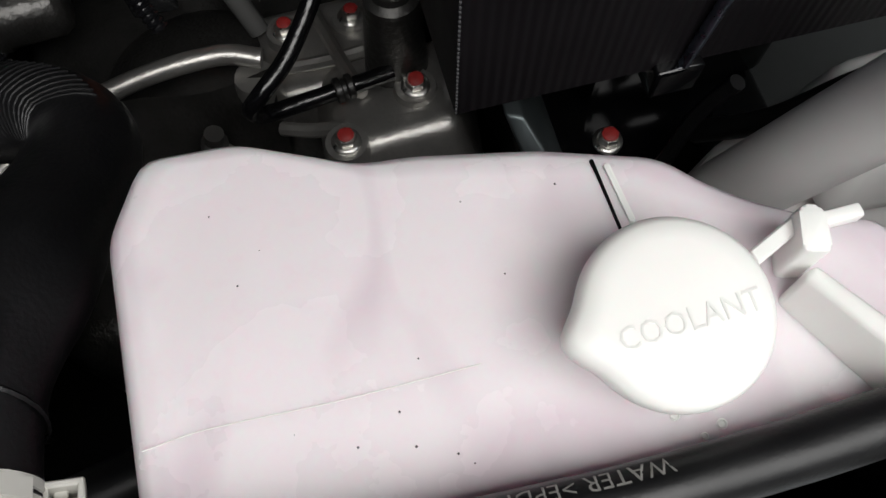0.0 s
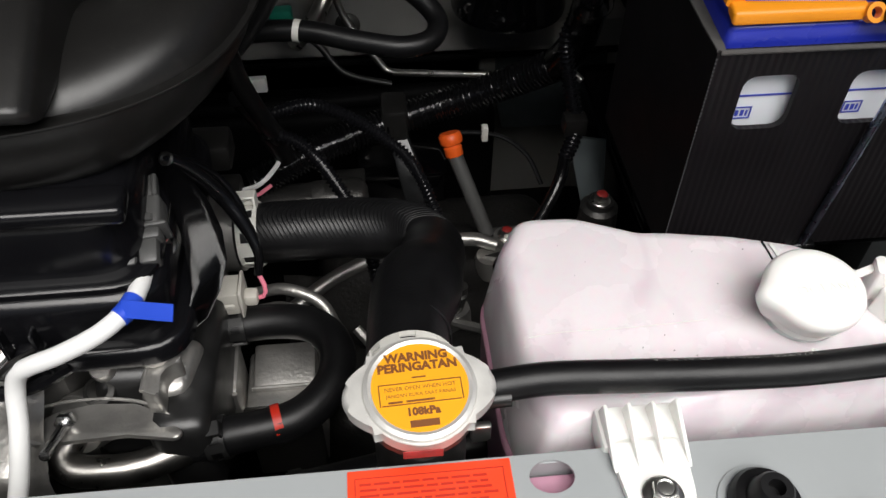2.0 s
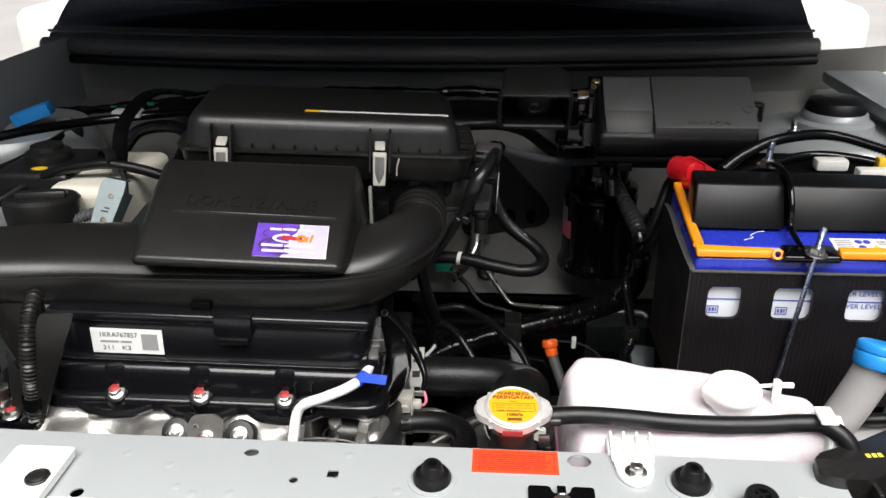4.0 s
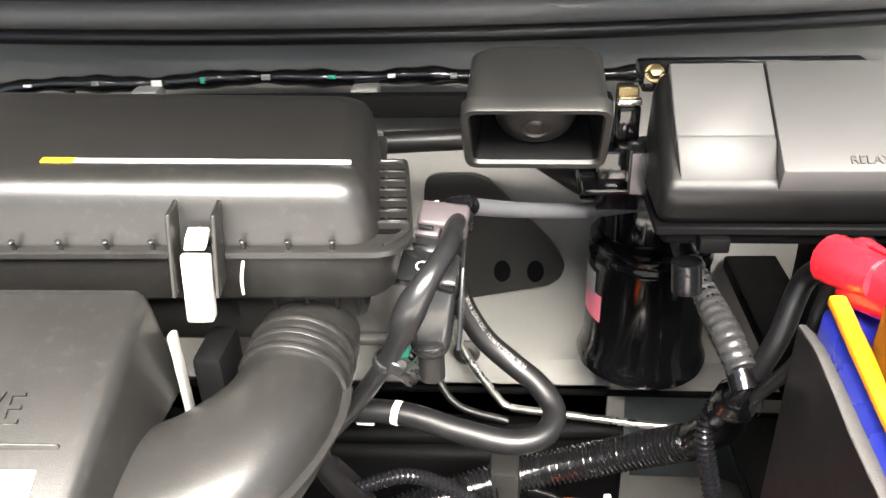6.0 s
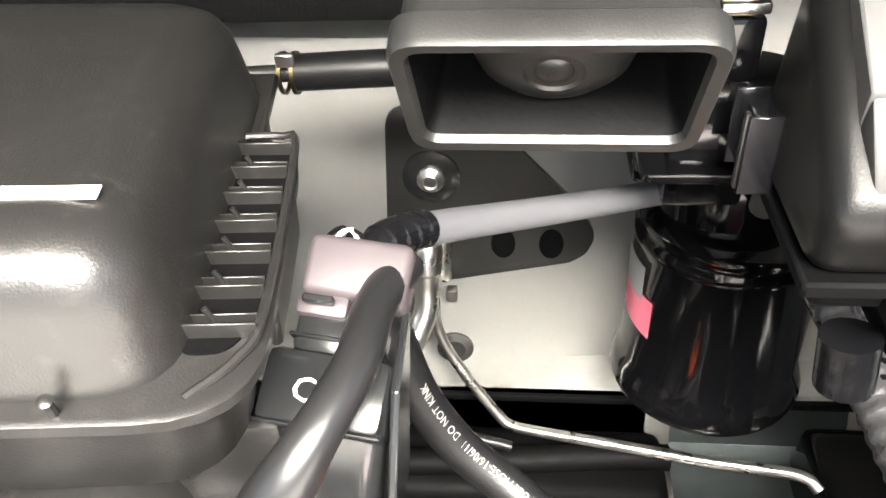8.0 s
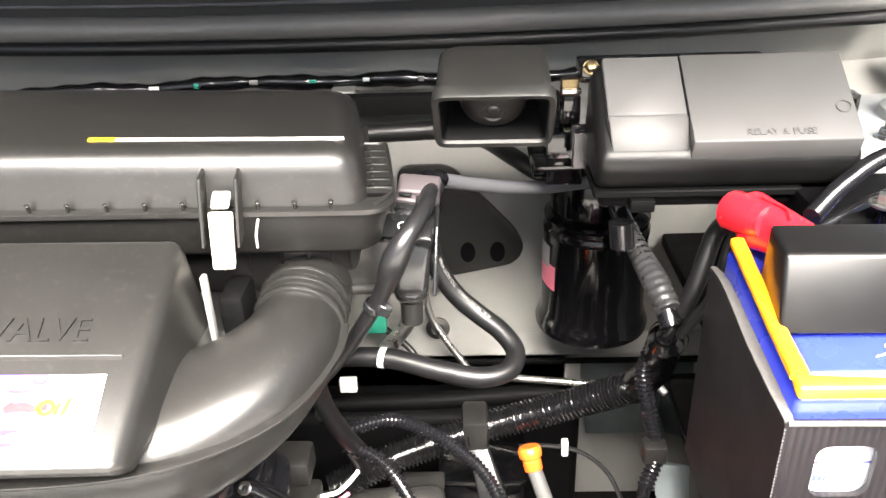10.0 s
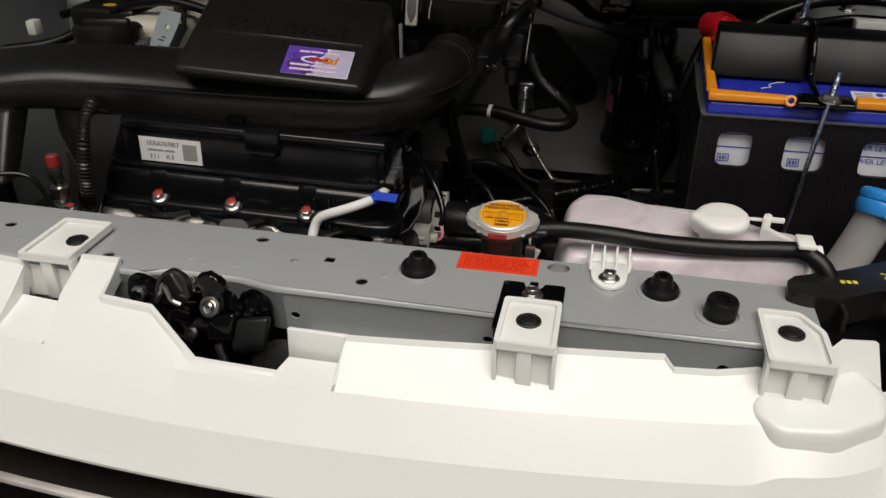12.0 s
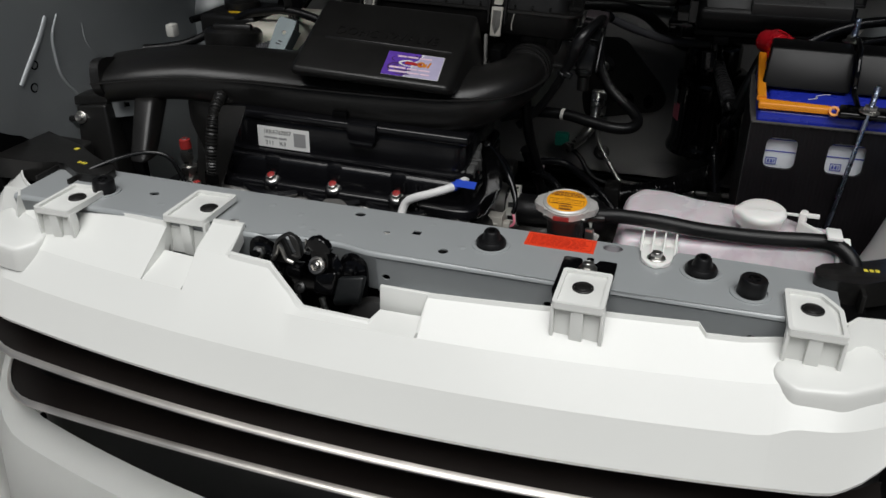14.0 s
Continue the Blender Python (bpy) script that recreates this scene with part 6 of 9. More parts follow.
part("board_edge", tube([(BX0 - 0.004, BY0 - 0.005, 0.9330), (0.20, BY0 - 0.006, 0.9330), (BX1 + 0.004, BY0 - 0.005, 0.9325)], 0.0016, 8), CARD, bs, "grey fibrous cut edge")
bm = bmesh.new()
for k in range(60):
    z = 0.781 + 0.0025 * k
    rbox(BX0 - 0.0056, BX0 - 0.0048, BY0 - 0.0056, BY0 - 0.0048, z, z + 0.0009, 0, bm=bm)
part("perforation", bm, STITCH, bs, "dotted pale perforation line")
wl = face((0, BY0 + 0.0036, 0), (1, 0, 0), (0, 0, 1))
for x0, x1 in ((0.1135, 0.1465), (0.1775, 0.2155), (0.2485, 0.2845)):
    bars([(x0 - 0.004, 0.9115, x1 - x0 + 0.008, 0.0011), (x0 - 0.004, 0.8975, x1 - x0 + 0.008, 0.0011)], wl, INK_BLUE, bt, name="level_line")
lettering("UPPER LEVEL", 0.0075, wl @ Matrix.Translation((0.2385, 0.9045, 0)), INK_BLUE, bt, 0.0001)
lettering("LOWER LEVEL", 0.0075, wl @ Matrix.Translation((0.2385, 0.8905, 0)), INK_BLUE, bt, 0.0001)
for x in (0.1165, 0.184):
    bars([(x, 0.882, 0.0115, 0.0008), (x, 0.8895, 0.0115, 0.0008), (x, 0.882, 0.0008, 0.0082), (x + 0.0107, 0.882, 0.0008, 0.0082), (x + 0.002, 0.8840, 0.002, 0.004), (x + 0.0052, 0.8840, 0.002, 0.004), (x + 0.0082, 0.8840, 0.0012, 0.004)], wl, INK_BLUE, bt, name="level_mark")

# tray, hold-down rod, clamp bar, terminal covers
tray = thing("battery_tray", (0.205, 0.26, 0.655), "black steel tray carrying the battery", "battery tray")
part("pan", rbox(0.112, 0.318, 0.205, 0.35, 0.762, 0.779, 0.004), BLACK_PAINT, tray)
part("pedestal", rbox(0.19, 0.30, 0.25, 0.34, 0.655, 0.764, 0.006), BLACK_PAINT, tray)
part("hook_eye", lathe([(0.006, 0), (0.006, 0.005), (0.003, 0.006), (0, 0.006)], along((0.1885, 0.200, 0.774), (0.1885, 0.150, 0.80)), 14), STEEL, tray)
part("hook_arm", hexa([(0.178, 0.19, 0.782), (0.200, 0.19, 0.782), (0.200, 0.206, 0.782), (0.178, 0.206, 0.782)], [(0.178, 0.19, 0.764), (0.200, 0.19, 0.764), (0.200, 0.215, 0.764), (0.178, 0.215, 0.764)], 0.002), BLACK_PAINT, tray)
rod = thing("hold_down_rod", (0.1905, 0.194, 0.775), "blue-zinc hold-down rod with nut on the battery", "rod")
part("rod", tube([(0.1905, 0.1935, 0.776), (0.199, 0.191, 0.87), (0.2085, 0.1885, 0.982)], 0.0026, 12, 0.01), BLUE_STEEL, rod)
part("thread", tube([(0.2068, 0.189, 0.958), (0.2088, 0.1885, 0.985)], ribs(0.0031, 0.0016, 0.0003), 12, 0.0005), BLUE_STEEL, rod)
part("nut", prism(hexagon(0.0072), 0, 0.006, along((0.2065, 0.189, 0.9575), (0.2088, 0.1885, 0.985)), 0.001), ZINC, rod)
part("washer", lathe([(0.0102, 0), (0.0102, 0.0015), (0, 0.0015)], along((0.2064, 0.189, 0.9560), (0.2088, 0.1885, 0.985)), 24), ZINC, rod)
bar = thing("clamp_bar", (0.205, 0.25, 0.950), "black battery clamp bar across the lid", "clamp")
part("front_plate", hexa([(0.177, 0.187, 0.9545), (0.232, 0.187, 0.9545), (0.230, 0.212, 0.9565), (0.180, 0.212, 0.9565)], [(0.177, 0.187, 0.9465), (0.232, 0.187, 0.9465), (0.230, 0.212, 0.9485), (0.180, 0.212, 0.9485)], 0.003), BLACK_PAINT, bar)
part("bar", tube([(0.196, 0.200, 0.958), (0.195, 0.232, 0.966), (0.1945, 0.236, 0.984), (0.1945, 0.254, 1.0045), (0.196, 0.292, 1.008), (0.197, 0.330, 0.999)], 0.003, 10), BLACK_PAINT, bar)
part("rear_nut", prism(hexagon(0.0072), 0.0, 0.006, pose(0.198, 0.336, 0.996), 0.001), ZINC, bar)
part("rear_washer", lathe([(0.0115, -0.0015), (0.0115, 0), (0, 0)], pose(0.198, 0.336, 0.996), 22), ZINC, bar)
part("rear_stud", tube([(0.198, 0.336, 0.993), (0.199, 0.336, 1.022)], ribs(0.0032, 0.0018, 0.0004), 10, 0.0006), BLUE_STEEL, bar)
part("rear_post", tube([(0.198, 0.336, 0.94), (0.198, 0.336, 0.996)], 0.006, 10), BLACK_PAINT, bar)
tc = thing("terminal_cover", (0.20, 0.25, 0.955), "satin black plastic cover over the battery terminals", "battery cover")
part("front_half", hexa([(0.1045, 0.259, 1.0015), (0.1925, 0.259, 1.0000), (0.1925, 0.292, 1.0035), (0.1065, 0.292, 1.0045)], [(0.1000, 0.238, 0.9600), (0.1925, 0.238, 0.9590), (0.1925, 0.292, 0.962), (0.1055, 0.292, 0.962)], 0.003, 3), BOX_SATIN, tc)
part("rear_half", hexa([(0.1965, 0.259, 1.0000), (0.304, 0.259, 0.9980), (0.304, 0.292, 1.0015), (0.1965, 0.292, 1.0035)], [(0.1965, 0.238, 0.9590), (0.306, 0.238, 0.9590), (0.306, 0.292, 0.962), (0.1965, 0.292, 0.962)], 0.003, 3), BOX_SATIN, tc)
rt = thing("positive_terminal_cover", (0.120, 0.325, 0.965), "red soft plastic positive terminal boot", "terminal boot")
part("boot", hexa([(0.102, 0.345, 1.002), (0.120, 0.354, 1.003), (0.147, 0.292, 0.998), (0.130, 0.284, 0.998)], [(0.100, 0.335, 0.966), (0.126, 0.352, 0.966), (0.150, 0.288, 0.980), (0.128, 0.278, 0.978)], 0.008, 4), RED_PLASTIC, rt, sharp=60)
part("boot_nose", tube([(0.105, 0.352, 0.985), (0.112, 0.335, 0.988), (0.118, 0.322, 0.990)], lambda s: 0.014 - 0.12 * max(0, s - 0.012), 16), RED_PLASTIC, rt)
part("crease", tube([(0.1155, 0.334, 1.0030), (0.1255, 0.318, 1.0015), (0.124, 0.306, 1.0000)], 0.0011, 8), RED_PLASTIC, rt)

# ---- coolant reservoir ----
rs = thing("coolant_reservoir", (0.07, 0.085, 0.655), "milky pinkish-white plastic coolant expansion tank", "coolant tank")
plan = [(-0.0285, 0.143), (-0.0165, 0.1655), (0.012, 0.1635), (0.034, 0.1530), (0.046, 0.1470), (0.064, 0.1450), (0.100, 0.1365), (0.134, 0.1230), (0.144, 0.1110), (0.155, 0.1010), (0.170, 0.0915), (0.186, 0.086), (0.190, 0.050), (0.185, 0.034), (0.08, 0.030), (-0.022, 0.028), (-0.0285, 0.060)]
plan = rounded(plan, 0.006, 3)


def ring(inset, flare):
    """The tank's outline, drawn in by some metres and flared at its free end."""
    out = []
    for x, y in plan:
        r = Vector((x - 0.078, y - 0.086))
        k = 1 - inset / max(0.05, r.length)
        left, front = max(0.0, min(1.0, (0.05 - x) / 0.07)), max(0.0, min(1.0, (0.075 - y) / 0.05))
        out.append((0.078 + r.x * k - 0.007 * flare * left, 0.086 + r.y * k - 0.006 * flare * front))
    return out


def tank_rise(bm, z0=0.803):
    """Lets the tank's top climb towards its filler."""
    for v in bm.verts:
        v.co.z += (0.0030 + 0.066 * v.co.x) * max(0.0, min(1.0, (v.co.z - z0) / 0.045))
    return bm


tank = part("tank", tank_rise(stack([(ring(0.001, 1.0), 0.797), (ring(0.0, 0.92), 0.803), (ring(0.0, 0.15), 0.836), (ring(0.0012, 0.06), 0.842), (ring(0.0035, 0.0), 0.8465), (ring(0.007, 0.0), 0.8488), (ring(0.013, 0.0), 0.8496)])), RES_PLASTIC, rs, "milky pinkish-white tank body", sharp=60)
part("lower_tank", stack([(ring(0.006, 0.9), 0.655), (ring(0.002, 0.95), 0.665), (ring(0.0, 1.0), 0.785), (ring(-0.001, 1.0), 0.7885), (ring(-0.001, 1.0), 0.7955), (ring(0.002, 1.0), 0.7975)]), RES_PINK, rs, "pink coolant showing through the lower tank", sharp=60)
part("mould_seam", tank_rise(tube([(-0.023, 0.0785, 0.8495), (-0.006, 0.0795, 0.8496), (0.028, 0.0775, 0.8496), (0.066, 0.0768, 0.8496)], 0.00022, 6)), WHITE_PLASTIC, rs)
for x, y, r in ((0.1086, 0.0512, 0.0013), (0.1189, 0.0462, 0.0014), (0.1138, 0.0445, 0.0010)):
    part("bubble", tank_rise(lathe([(r, -0.0004), (r, 0.0003), (r * 0.7, 0.0006), (r * 0.5, 0.0002), (0, 0.0002)], Matrix.Translation((x, y, 0.8496)), 14)), WHITE_PLASTIC, rs)
bm = bmesh.new()
random.seed(21)
for k in range(16):
    x, y = random.uniform(-0.01, 0.10), random.uniform(0.05, 0.145)
    if y < 0.155 - 0.25 * max(0, x):
        lathe([(random.uniform(0.00015, 0.00042), 0), (0, 0.00025)], Matrix.Translation((x, y, 0.8496)), 6, bm)
tagged(part("dust_specks", tank_rise(bm), INK_BLACK, rs, "tiny dark dust specks"), kind="stuff")
part("level_groove", tank_rise(prism(rounded([(0.1121, 0.102), (0.1129, 0.102), (0.1122, 0.1245), (0.1112, 0.1245)], 0.0005), 0.8475, 0.8500, None, 0.0003)), BLACK_DULL, rs, "dark slot in the tank top")
part("groove_rib", tank_rise(prism(rounded([(0.1155, 0.103), (0.1172, 0.103), (0.1158, 0.1220), (0.1142, 0.1220)], 0.001), 0.847, 0.8506, None, 0.0006)), WHITE_PLASTIC, rs)
CAPM = pose(0.1115, 0.0740, 0.8565, 5, -2, 2)
part("neck", lathe([(0.019, -0.006), (0.018, 0.004), (0.0165, 0.010), (0.0165, 0.020)], CAPM, 28), RES_PLASTIC, rs)
capt = []
for i in range(64):
    a = 2 * math.pi * i / 64
    nose = max(0.0, math.cos(a - radians(180))) ** 34
    capt.append(((0.0236 + 0.0046 * nose) * math.cos(a), (0.0236 + 0.0046 * nose) * math.sin(a)))
rcap = part("cap", stack([([(x * k, y * k) for x, y in capt], z) for k, z in ((0.80, 0.010), (0.90, 0.0155), (0.985, 0.0205), (1.0, 0.0222), (0.995, 0.0242), (0.96, 0.0264), (0.88, 0.0280), (0.70, 0.0290))], CAPM), WHITE_PLASTIC, rs, "white snap cap with raised lettering", sharp=60)
lettering("COOLANT", 0.0078, CAPM @ pose(0.0010, -0.0058, 0.0289, 0, 0, 0), WHITE_PLASTIC, rcap, 0.00025, "CENTER", width=0.0345)
part("cap_skirt", lathe([(0.0175, 0.006), (0.019, 0.012), (0.021, 0.014)], CAPM, 28), WHITE_PLASTIC, rcap)
part("cap_strap", hexa([(0.134, 0.082, 0.8795), (0.150, 0.089, 0.8765), (0.151, 0.085, 0.8765), (0.135, 0.078, 0.8795)], [(0.134, 0.082, 0.8775), (0.150, 0.089, 0.8740), (0.151, 0.085, 0.8740), (0.135, 0.078, 0.8775)], 0.0006, 1), WHITE_PLASTIC, rcap)
part("strap_post", prism(rounded([(0.146, 0.078), (0.150, 0.090), (0.156, 0.088), (0.153, 0.076)], 0.002), 0.845, 0.8810, None, 0.001), WHITE_PLASTIC, rs)
part("strap_tip", rbox(0.1535, 0.1665, 0.0835, 0.0875, 0.8745, 0.8790, 0.001, m=None), WHITE_PLASTIC, rs)
part("hose_holder", hexa([(0.147, 0.074, 0.8750), (0.151, 0.076, 0.8750), (0.172, 0.036, 0.8810), (0.166, 0.034, 0.8810)], [(0.140, 0.070, 0.846), (0.162, 0.076, 0.846), (0.180, 0.040, 0.8670), (0.164, 0.034, 0.8670)], 0.002), WHITE_PLASTIC, rs)
part("hose_holder", rbox(0.166, 0.180, 0.020, 0.042, 0.8830, 0.8870, 0.0015), WHITE_PLASTIC, rs)
part("end_ear", hexa([(0.180, 0.040, 0.8790), (0.190, 0.042, 0.8790), (0.190, 0.030, 0.8750), (0.180, 0.028, 0.8750)], [(0.178, 0.044, 0.835), (0.190, 0.046, 0.835), (0.190, 0.026, 0.835), (0.178, 0.024, 0.835)], 0.002), WHITE_PLASTIC, rs)
# bolt-down ear on the support
part("mount_ear", prism(rounded([(0.000, 0.016), (0.003, -0.016), (0.012, -0.026), (0.022, -0.026), (0.031, -0.016), (0.034, 0.016)], 0.006), SUP + 0.0006, SUP + 0.004, None, 0.001), WHITE_PLASTIC, rs)
part("mount_ear", rbox(-0.002, 0.036, 0.012, 0.033, SUP - 0.010, SUP + 0.004, 0.002), WHITE_PLASTIC, rs)
for k in range(4):
    x = 0.0008 + 0.0108 * k
    part("ear_rib", hexa([(x - 0.0009, 0.028, 0.8655), (x + 0.0009, 0.028, 0.8655), (x + 0.0009, 0.025, 0.8655), (x - 0.0009, 0.025, 0.8655)],
                         [(x - 0.0009, 0.032, 0.853), (x + 0.0009, 0.032, 0.853), (x + 0.0009, 0.000, 0.8555), (x - 0.0009, 0.000, 0.8555)], 0.0004, 1), WHITE_PLASTIC, rs)
part("foot", rbox(-0.048, -0.006, -0.014, 0.0095, 0.836, 0.8425, 0.002), RES_PINK, rs, "pink-tinted foot under the support")
stand = thing("tank_stand", (0.07, 0.09, 0.44), "black plastic stand under the coolant tank", "bracket")
part("block", rbox(-0.02, 0.14, 0.045, 0.13, 0.44, 0.656, 0.008), BLACK_DULL, stand)

# overflow hose
ho = thing("overflow_hose", (0.07, 0.03, 0.86), "black rubber overflow hose with faint print", "hose")
OH = [(-0.050, 0.0400, 0.8680), (-0.0228, 0.0405, 0.8705), (0.0139, 0.0380, 0.8710), (0.0531, 0.0372, 0.8685), (0.0904, 0.0355, 0.8690), (0.1287, 0.0353, 0.8710), (0.155, 0.036, 0.8730), (0.176, 0.034, 0.8730), (0.193, 0.024, 0.862), (0.200, 0.014, 0.835), (0.203, 0.006, 0.79)]
part("hose", tube(OH, 0.0076, 18, 0.005), RUBBER, ho)
hose_lettering("WATER >EPDM< C3 01 23 A", 0.0062, OH, 0.0076, 0.150, 30, CONN_GREY, ho, flip=True)

# ---- washer filler, headlamp brackets ----
wf = thing("washer_filler", (0.23, 0.10, 0.655), "milky washer filler tube with bright blue flip cap", "washer filler")
part("neck", tube([(0.212, 0.160, 0.695), (0.230, 0.148, 0.765), (0.246, 0.139, 0.820), (0.2575, 0.1295, 0.876)], 0.0180, 28), NECK_GREY, wf)
WM = along((0.2578, 0.1285, 0.8735), (0.2602, 0.1330, 0.8870))
cap = part("cap", lathe([(0.0190, -0.004), (0.0222, -0.003), (0.0234, 0.0), (0.0236, 0.0075), (0.0226, 0.0100), (0.0190, 0.0108), (0, 0.0108)], WM, 36), SKYBLUE, wf, "bright blue flip cap")
right, back = (WM.to_3x3().inverted() @ Vector((1, 0, 0))).xy.normalized(), (WM.to_3x3().inverted() @ Vector((0, 1, 0))).xy.normalized()
dee = []
for k in range(40):
    a = radians(100 + 280 * k / 39)
    p = (right * math.cos(a) + back * math.sin(a)) * 0.0222
    dee.append((p.x, p.y))
if sum(dee[k - 1][0] * dee[k][1] - dee[k][0] * dee[k - 1][1] for k in range(40)) < 0:
    dee.reverse()
part("flap", stack([([(x * k, y * k) for x, y in dee], z) for k, z in ((1.0, 0.0112), (1.02, 0.0130), (1.02, 0.0165), (0.98, 0.0188), (0.90, 0.0200), (0.70, 0.0206))], WM), SKYBLUE, cap, sharp=50)
part("pull_tab", rbox(-0.0045, 0.0045, -0.0010, 0.0010, -0.0040, 0.0040, 0.0008, 1, face((0.2570, 0.1060, 0.8800), (1, 0.0, 0), (0, -0.3, 1.0))), SKYBLUE, cap)
part("tank", hexa([(0.205, 0.100, 0.715), (0.335, 0.085, 0.745), (0.345, 0.195, 0.750), (0.225, 0.190, 0.715)], [(0.190, 0.085, 0.656), (0.345, 0.075, 0.656), (0.350, 0.200, 0.656), (0.205, 0.185, 0.656)], 0.014, 4), NECK_GREY, wf, "pale grey washer tank", sharp=60)
part("tank_step", hexa([(0.250, 0.140, 0.770), (0.340, 0.130, 0.775), (0.345, 0.190, 0.775), (0.265, 0.188, 0.768)], [(0.240, 0.125, 0.730), (0.345, 0.115, 0.730), (0.350, 0.195, 0.730), (0.250, 0.192, 0.730)], 0.012, 4), NECK_GREY, wf, sharp=60)
part("strap", tube([(0.225, 0.200, 0.700), (0.238, 0.176, 0.745), (0.262, 0.168, 0.778), (0.30, 0.165, 0.786), (0.34, 0.165, 0.790)], 0.006, 12), RUBBER, wf)
part("pump_lead", tube([(0.200, 0.190, 0.665), (0.212, 0.196, 0.690), (0.220, 0.200, 0.720), (0.228, 0.196, 0.750)], 0.0042, 10), RUBBER, wf)
part("vent_hose", tube([(0.275, 0.118, 0.86), (0.285, 0.10, 0.855), (0.283, 0.075, 0.83), (0.27, 0.06, 0.80)], 0.008, 14), RUBBER, wf)


def lamp_bracket(s, text):
    def q(x, y):
        return (x, y) if s > 0 else (2 * MID - x, y)
    ob = thing("headlamp_bracket", (q(0.25, 0)[0], 0.02, 0.80), "black plastic headlamp mounting bracket with yellow marks", "bracket")
    outl = [q(0.157, -0.012), q(0.160, 0.010), q(0.205, 0.030), q(0.255, 0.060), q(0.36, 0.10), q(0.36, -0.010), q(0.26, -0.006), q(0.235, 0.006), q(0.195, -0.018), q(0.172, -0.018)]
    part("arm", prism(rounded(outl if s > 0 else outl[::-1], 0.006), 0.836, 0.8625, None, 0.003), BLACK_SATIN, ob)
    part("pocket_wall", rbox(*sorted((q(0.196, 0)[0], q(0.200, 0)[0])), -0.030, 0.010, 0.820, 0.858, 0.001), BLACK_SATIN, ob)
    part("pocket_wall", rbox(*sorted((q(0.240, 0)[0], q(0.244, 0)[0])), -0.032, 0.010, 0.820, 0.858, 0.001), BLACK_SATIN, ob)
    part("pocket_floor", rbox(*sorted((q(0.198, 0)[0], q(0.242, 0)[0])), -0.030, 0.008, 0.822, 0.830, 0.001), BLACK_DULL, ob)
    part("leg", rbox(*sorted((q(0.18, 0)[0], q(0.30, 0)[0])), 0.0, 0.03, 0.655 if s > 0 else 0.44, 0.84, 0.004), BLACK_DULL, ob)
    x = 0.232 if s > 0 else 2 * MID - 0.262
    if text:
        lettering(text, 0.013, pose(0.236, 0.022, 0.8628, 0, 0, 8), INK_YELLOW, ob, 0.0001)
        bars([(0, 0, 0.0035, 0.0045), (0.005, 0, 0.0035, 0.0045), (0.010, 0, 0.0035, 0.0045)], pose(0.201, 0.008, 0.8626, 0, 0, 8), INK_YELLOW, ob)
    else:
        bars([(0, 0, 0.0035, 0.0045), (0.005, 0, 0.0035, 0.0045), (0.010, 0, 0.0035, 0.0045), (-0.04, 0.030, 0.006, 0.006)], pose(-0.675, 0.008, 0.8626, 0, 0, -8), INK_YELLOW, ob)
    hl = thing("headlamp", (q(0.33, 0)[0], -0.04, 0.60), "clear headlamp unit beside the grille surround", "headlamp")
    if s < 0:
        part("housing", hexa([(-0.850, -0.010, 0.930), (-0.800, -0.010, 0.926), (-0.798, 0.066, 0.926), (-0.850, 0.066, 0.930)], [(-0.850, -0.010, 0.70), (-0.770, -0.010, 0.70), (-0.770, 0.110, 0.70), (-0.850, 0.110, 0.70)], 0.008), BLACK_DULL, hl)
    rowsl = []
    for k in range(12):
        u = k / 11
        rowsl.append([Vector((q(0.275 + 0.13 * u, 0)[0], -0.115 + 0.13 * u ** 1.5 + 0.05 * w * w, 0.80 - 0.17 * w - 0.01 * u)) for w in [j / 7 for j in range(8)]])
    part("lens", thicken(loft(rowsl), 0.003), LENS, hl, "clear glossy lens")
    part("housing", rbox(*sorted((q(0.272, 0)[0], q(0.42, 0)[0])), -0.05, 0.02, 0.60, 0.815, 0.012, 3), BLACK_SATIN, hl)
    return ob


lamp_bracket(1, "2L")
lamp_bracket(-1, "")

# ---- electronic horn, fuse box, canister, strut tower ----
hn = thing("siren_horn", (-0.055, 0.45, 1.0), "black square-mouthed electronic horn", "horn")
HM = pose(-0.0550, 0.4110, 1.0325, 33, 0, -1) @ Matrix.Diagonal((1.0, 1.06, 1.04, 1.0))


def rrect(w, h, r, y):
    return [HM @ Vector((x, y, z)) for x, z in rounded([(-w, -h), (w, -h), (w, h), (-w, h)], r, 5)]


rows = [rrect(0.034, 0.020, 0.010, 0.050), rrect(0.0395, 0.0250, 0.010, 0.042), rrect(0.0415, 0.0268, 0.010, 0.0105), rrect(0.0418, 0.0270, 0.010, 0.0085), rrect(0.0438, 0.0283, 0.010, 0.0075), rrect(0.0440, 0.0285, 0.010, 0.0), rrect(0.0430, 0.0278, 0.009, -0.002),
        rrect(0.0395, 0.0240, 0.006, -0.0015), rrect(0.0385, 0.0232, 0.005, 0.001)]
bm = loft(rows, None, True)
bm.verts.ensure_lookup_table()
k = len(rows[0])
bm.faces.new([bm.verts[i] for i in range(k)])
part("case", bm, BLACK_GRAIN, hn, sharp=45)
rows = [rrect(0.0390, 0.0237, 0.005, 0.0005), rrect(0.0370, 0.0220, 0.004, 0.006), rrect(0.0330, 0.0200, 0.006, 0.034)]
bm = loft(rows, None, True)
bm.verts.ensure_lookup_table()
bm.faces.new([bm.verts[2 * k + i] for i in range(k)])
# mouth is blacker than the case: the shade of its depth, as colour
part("mouth", bm, BLACK_DULL, hn, "inside of the mouth, blackened as shade", sharp=45)
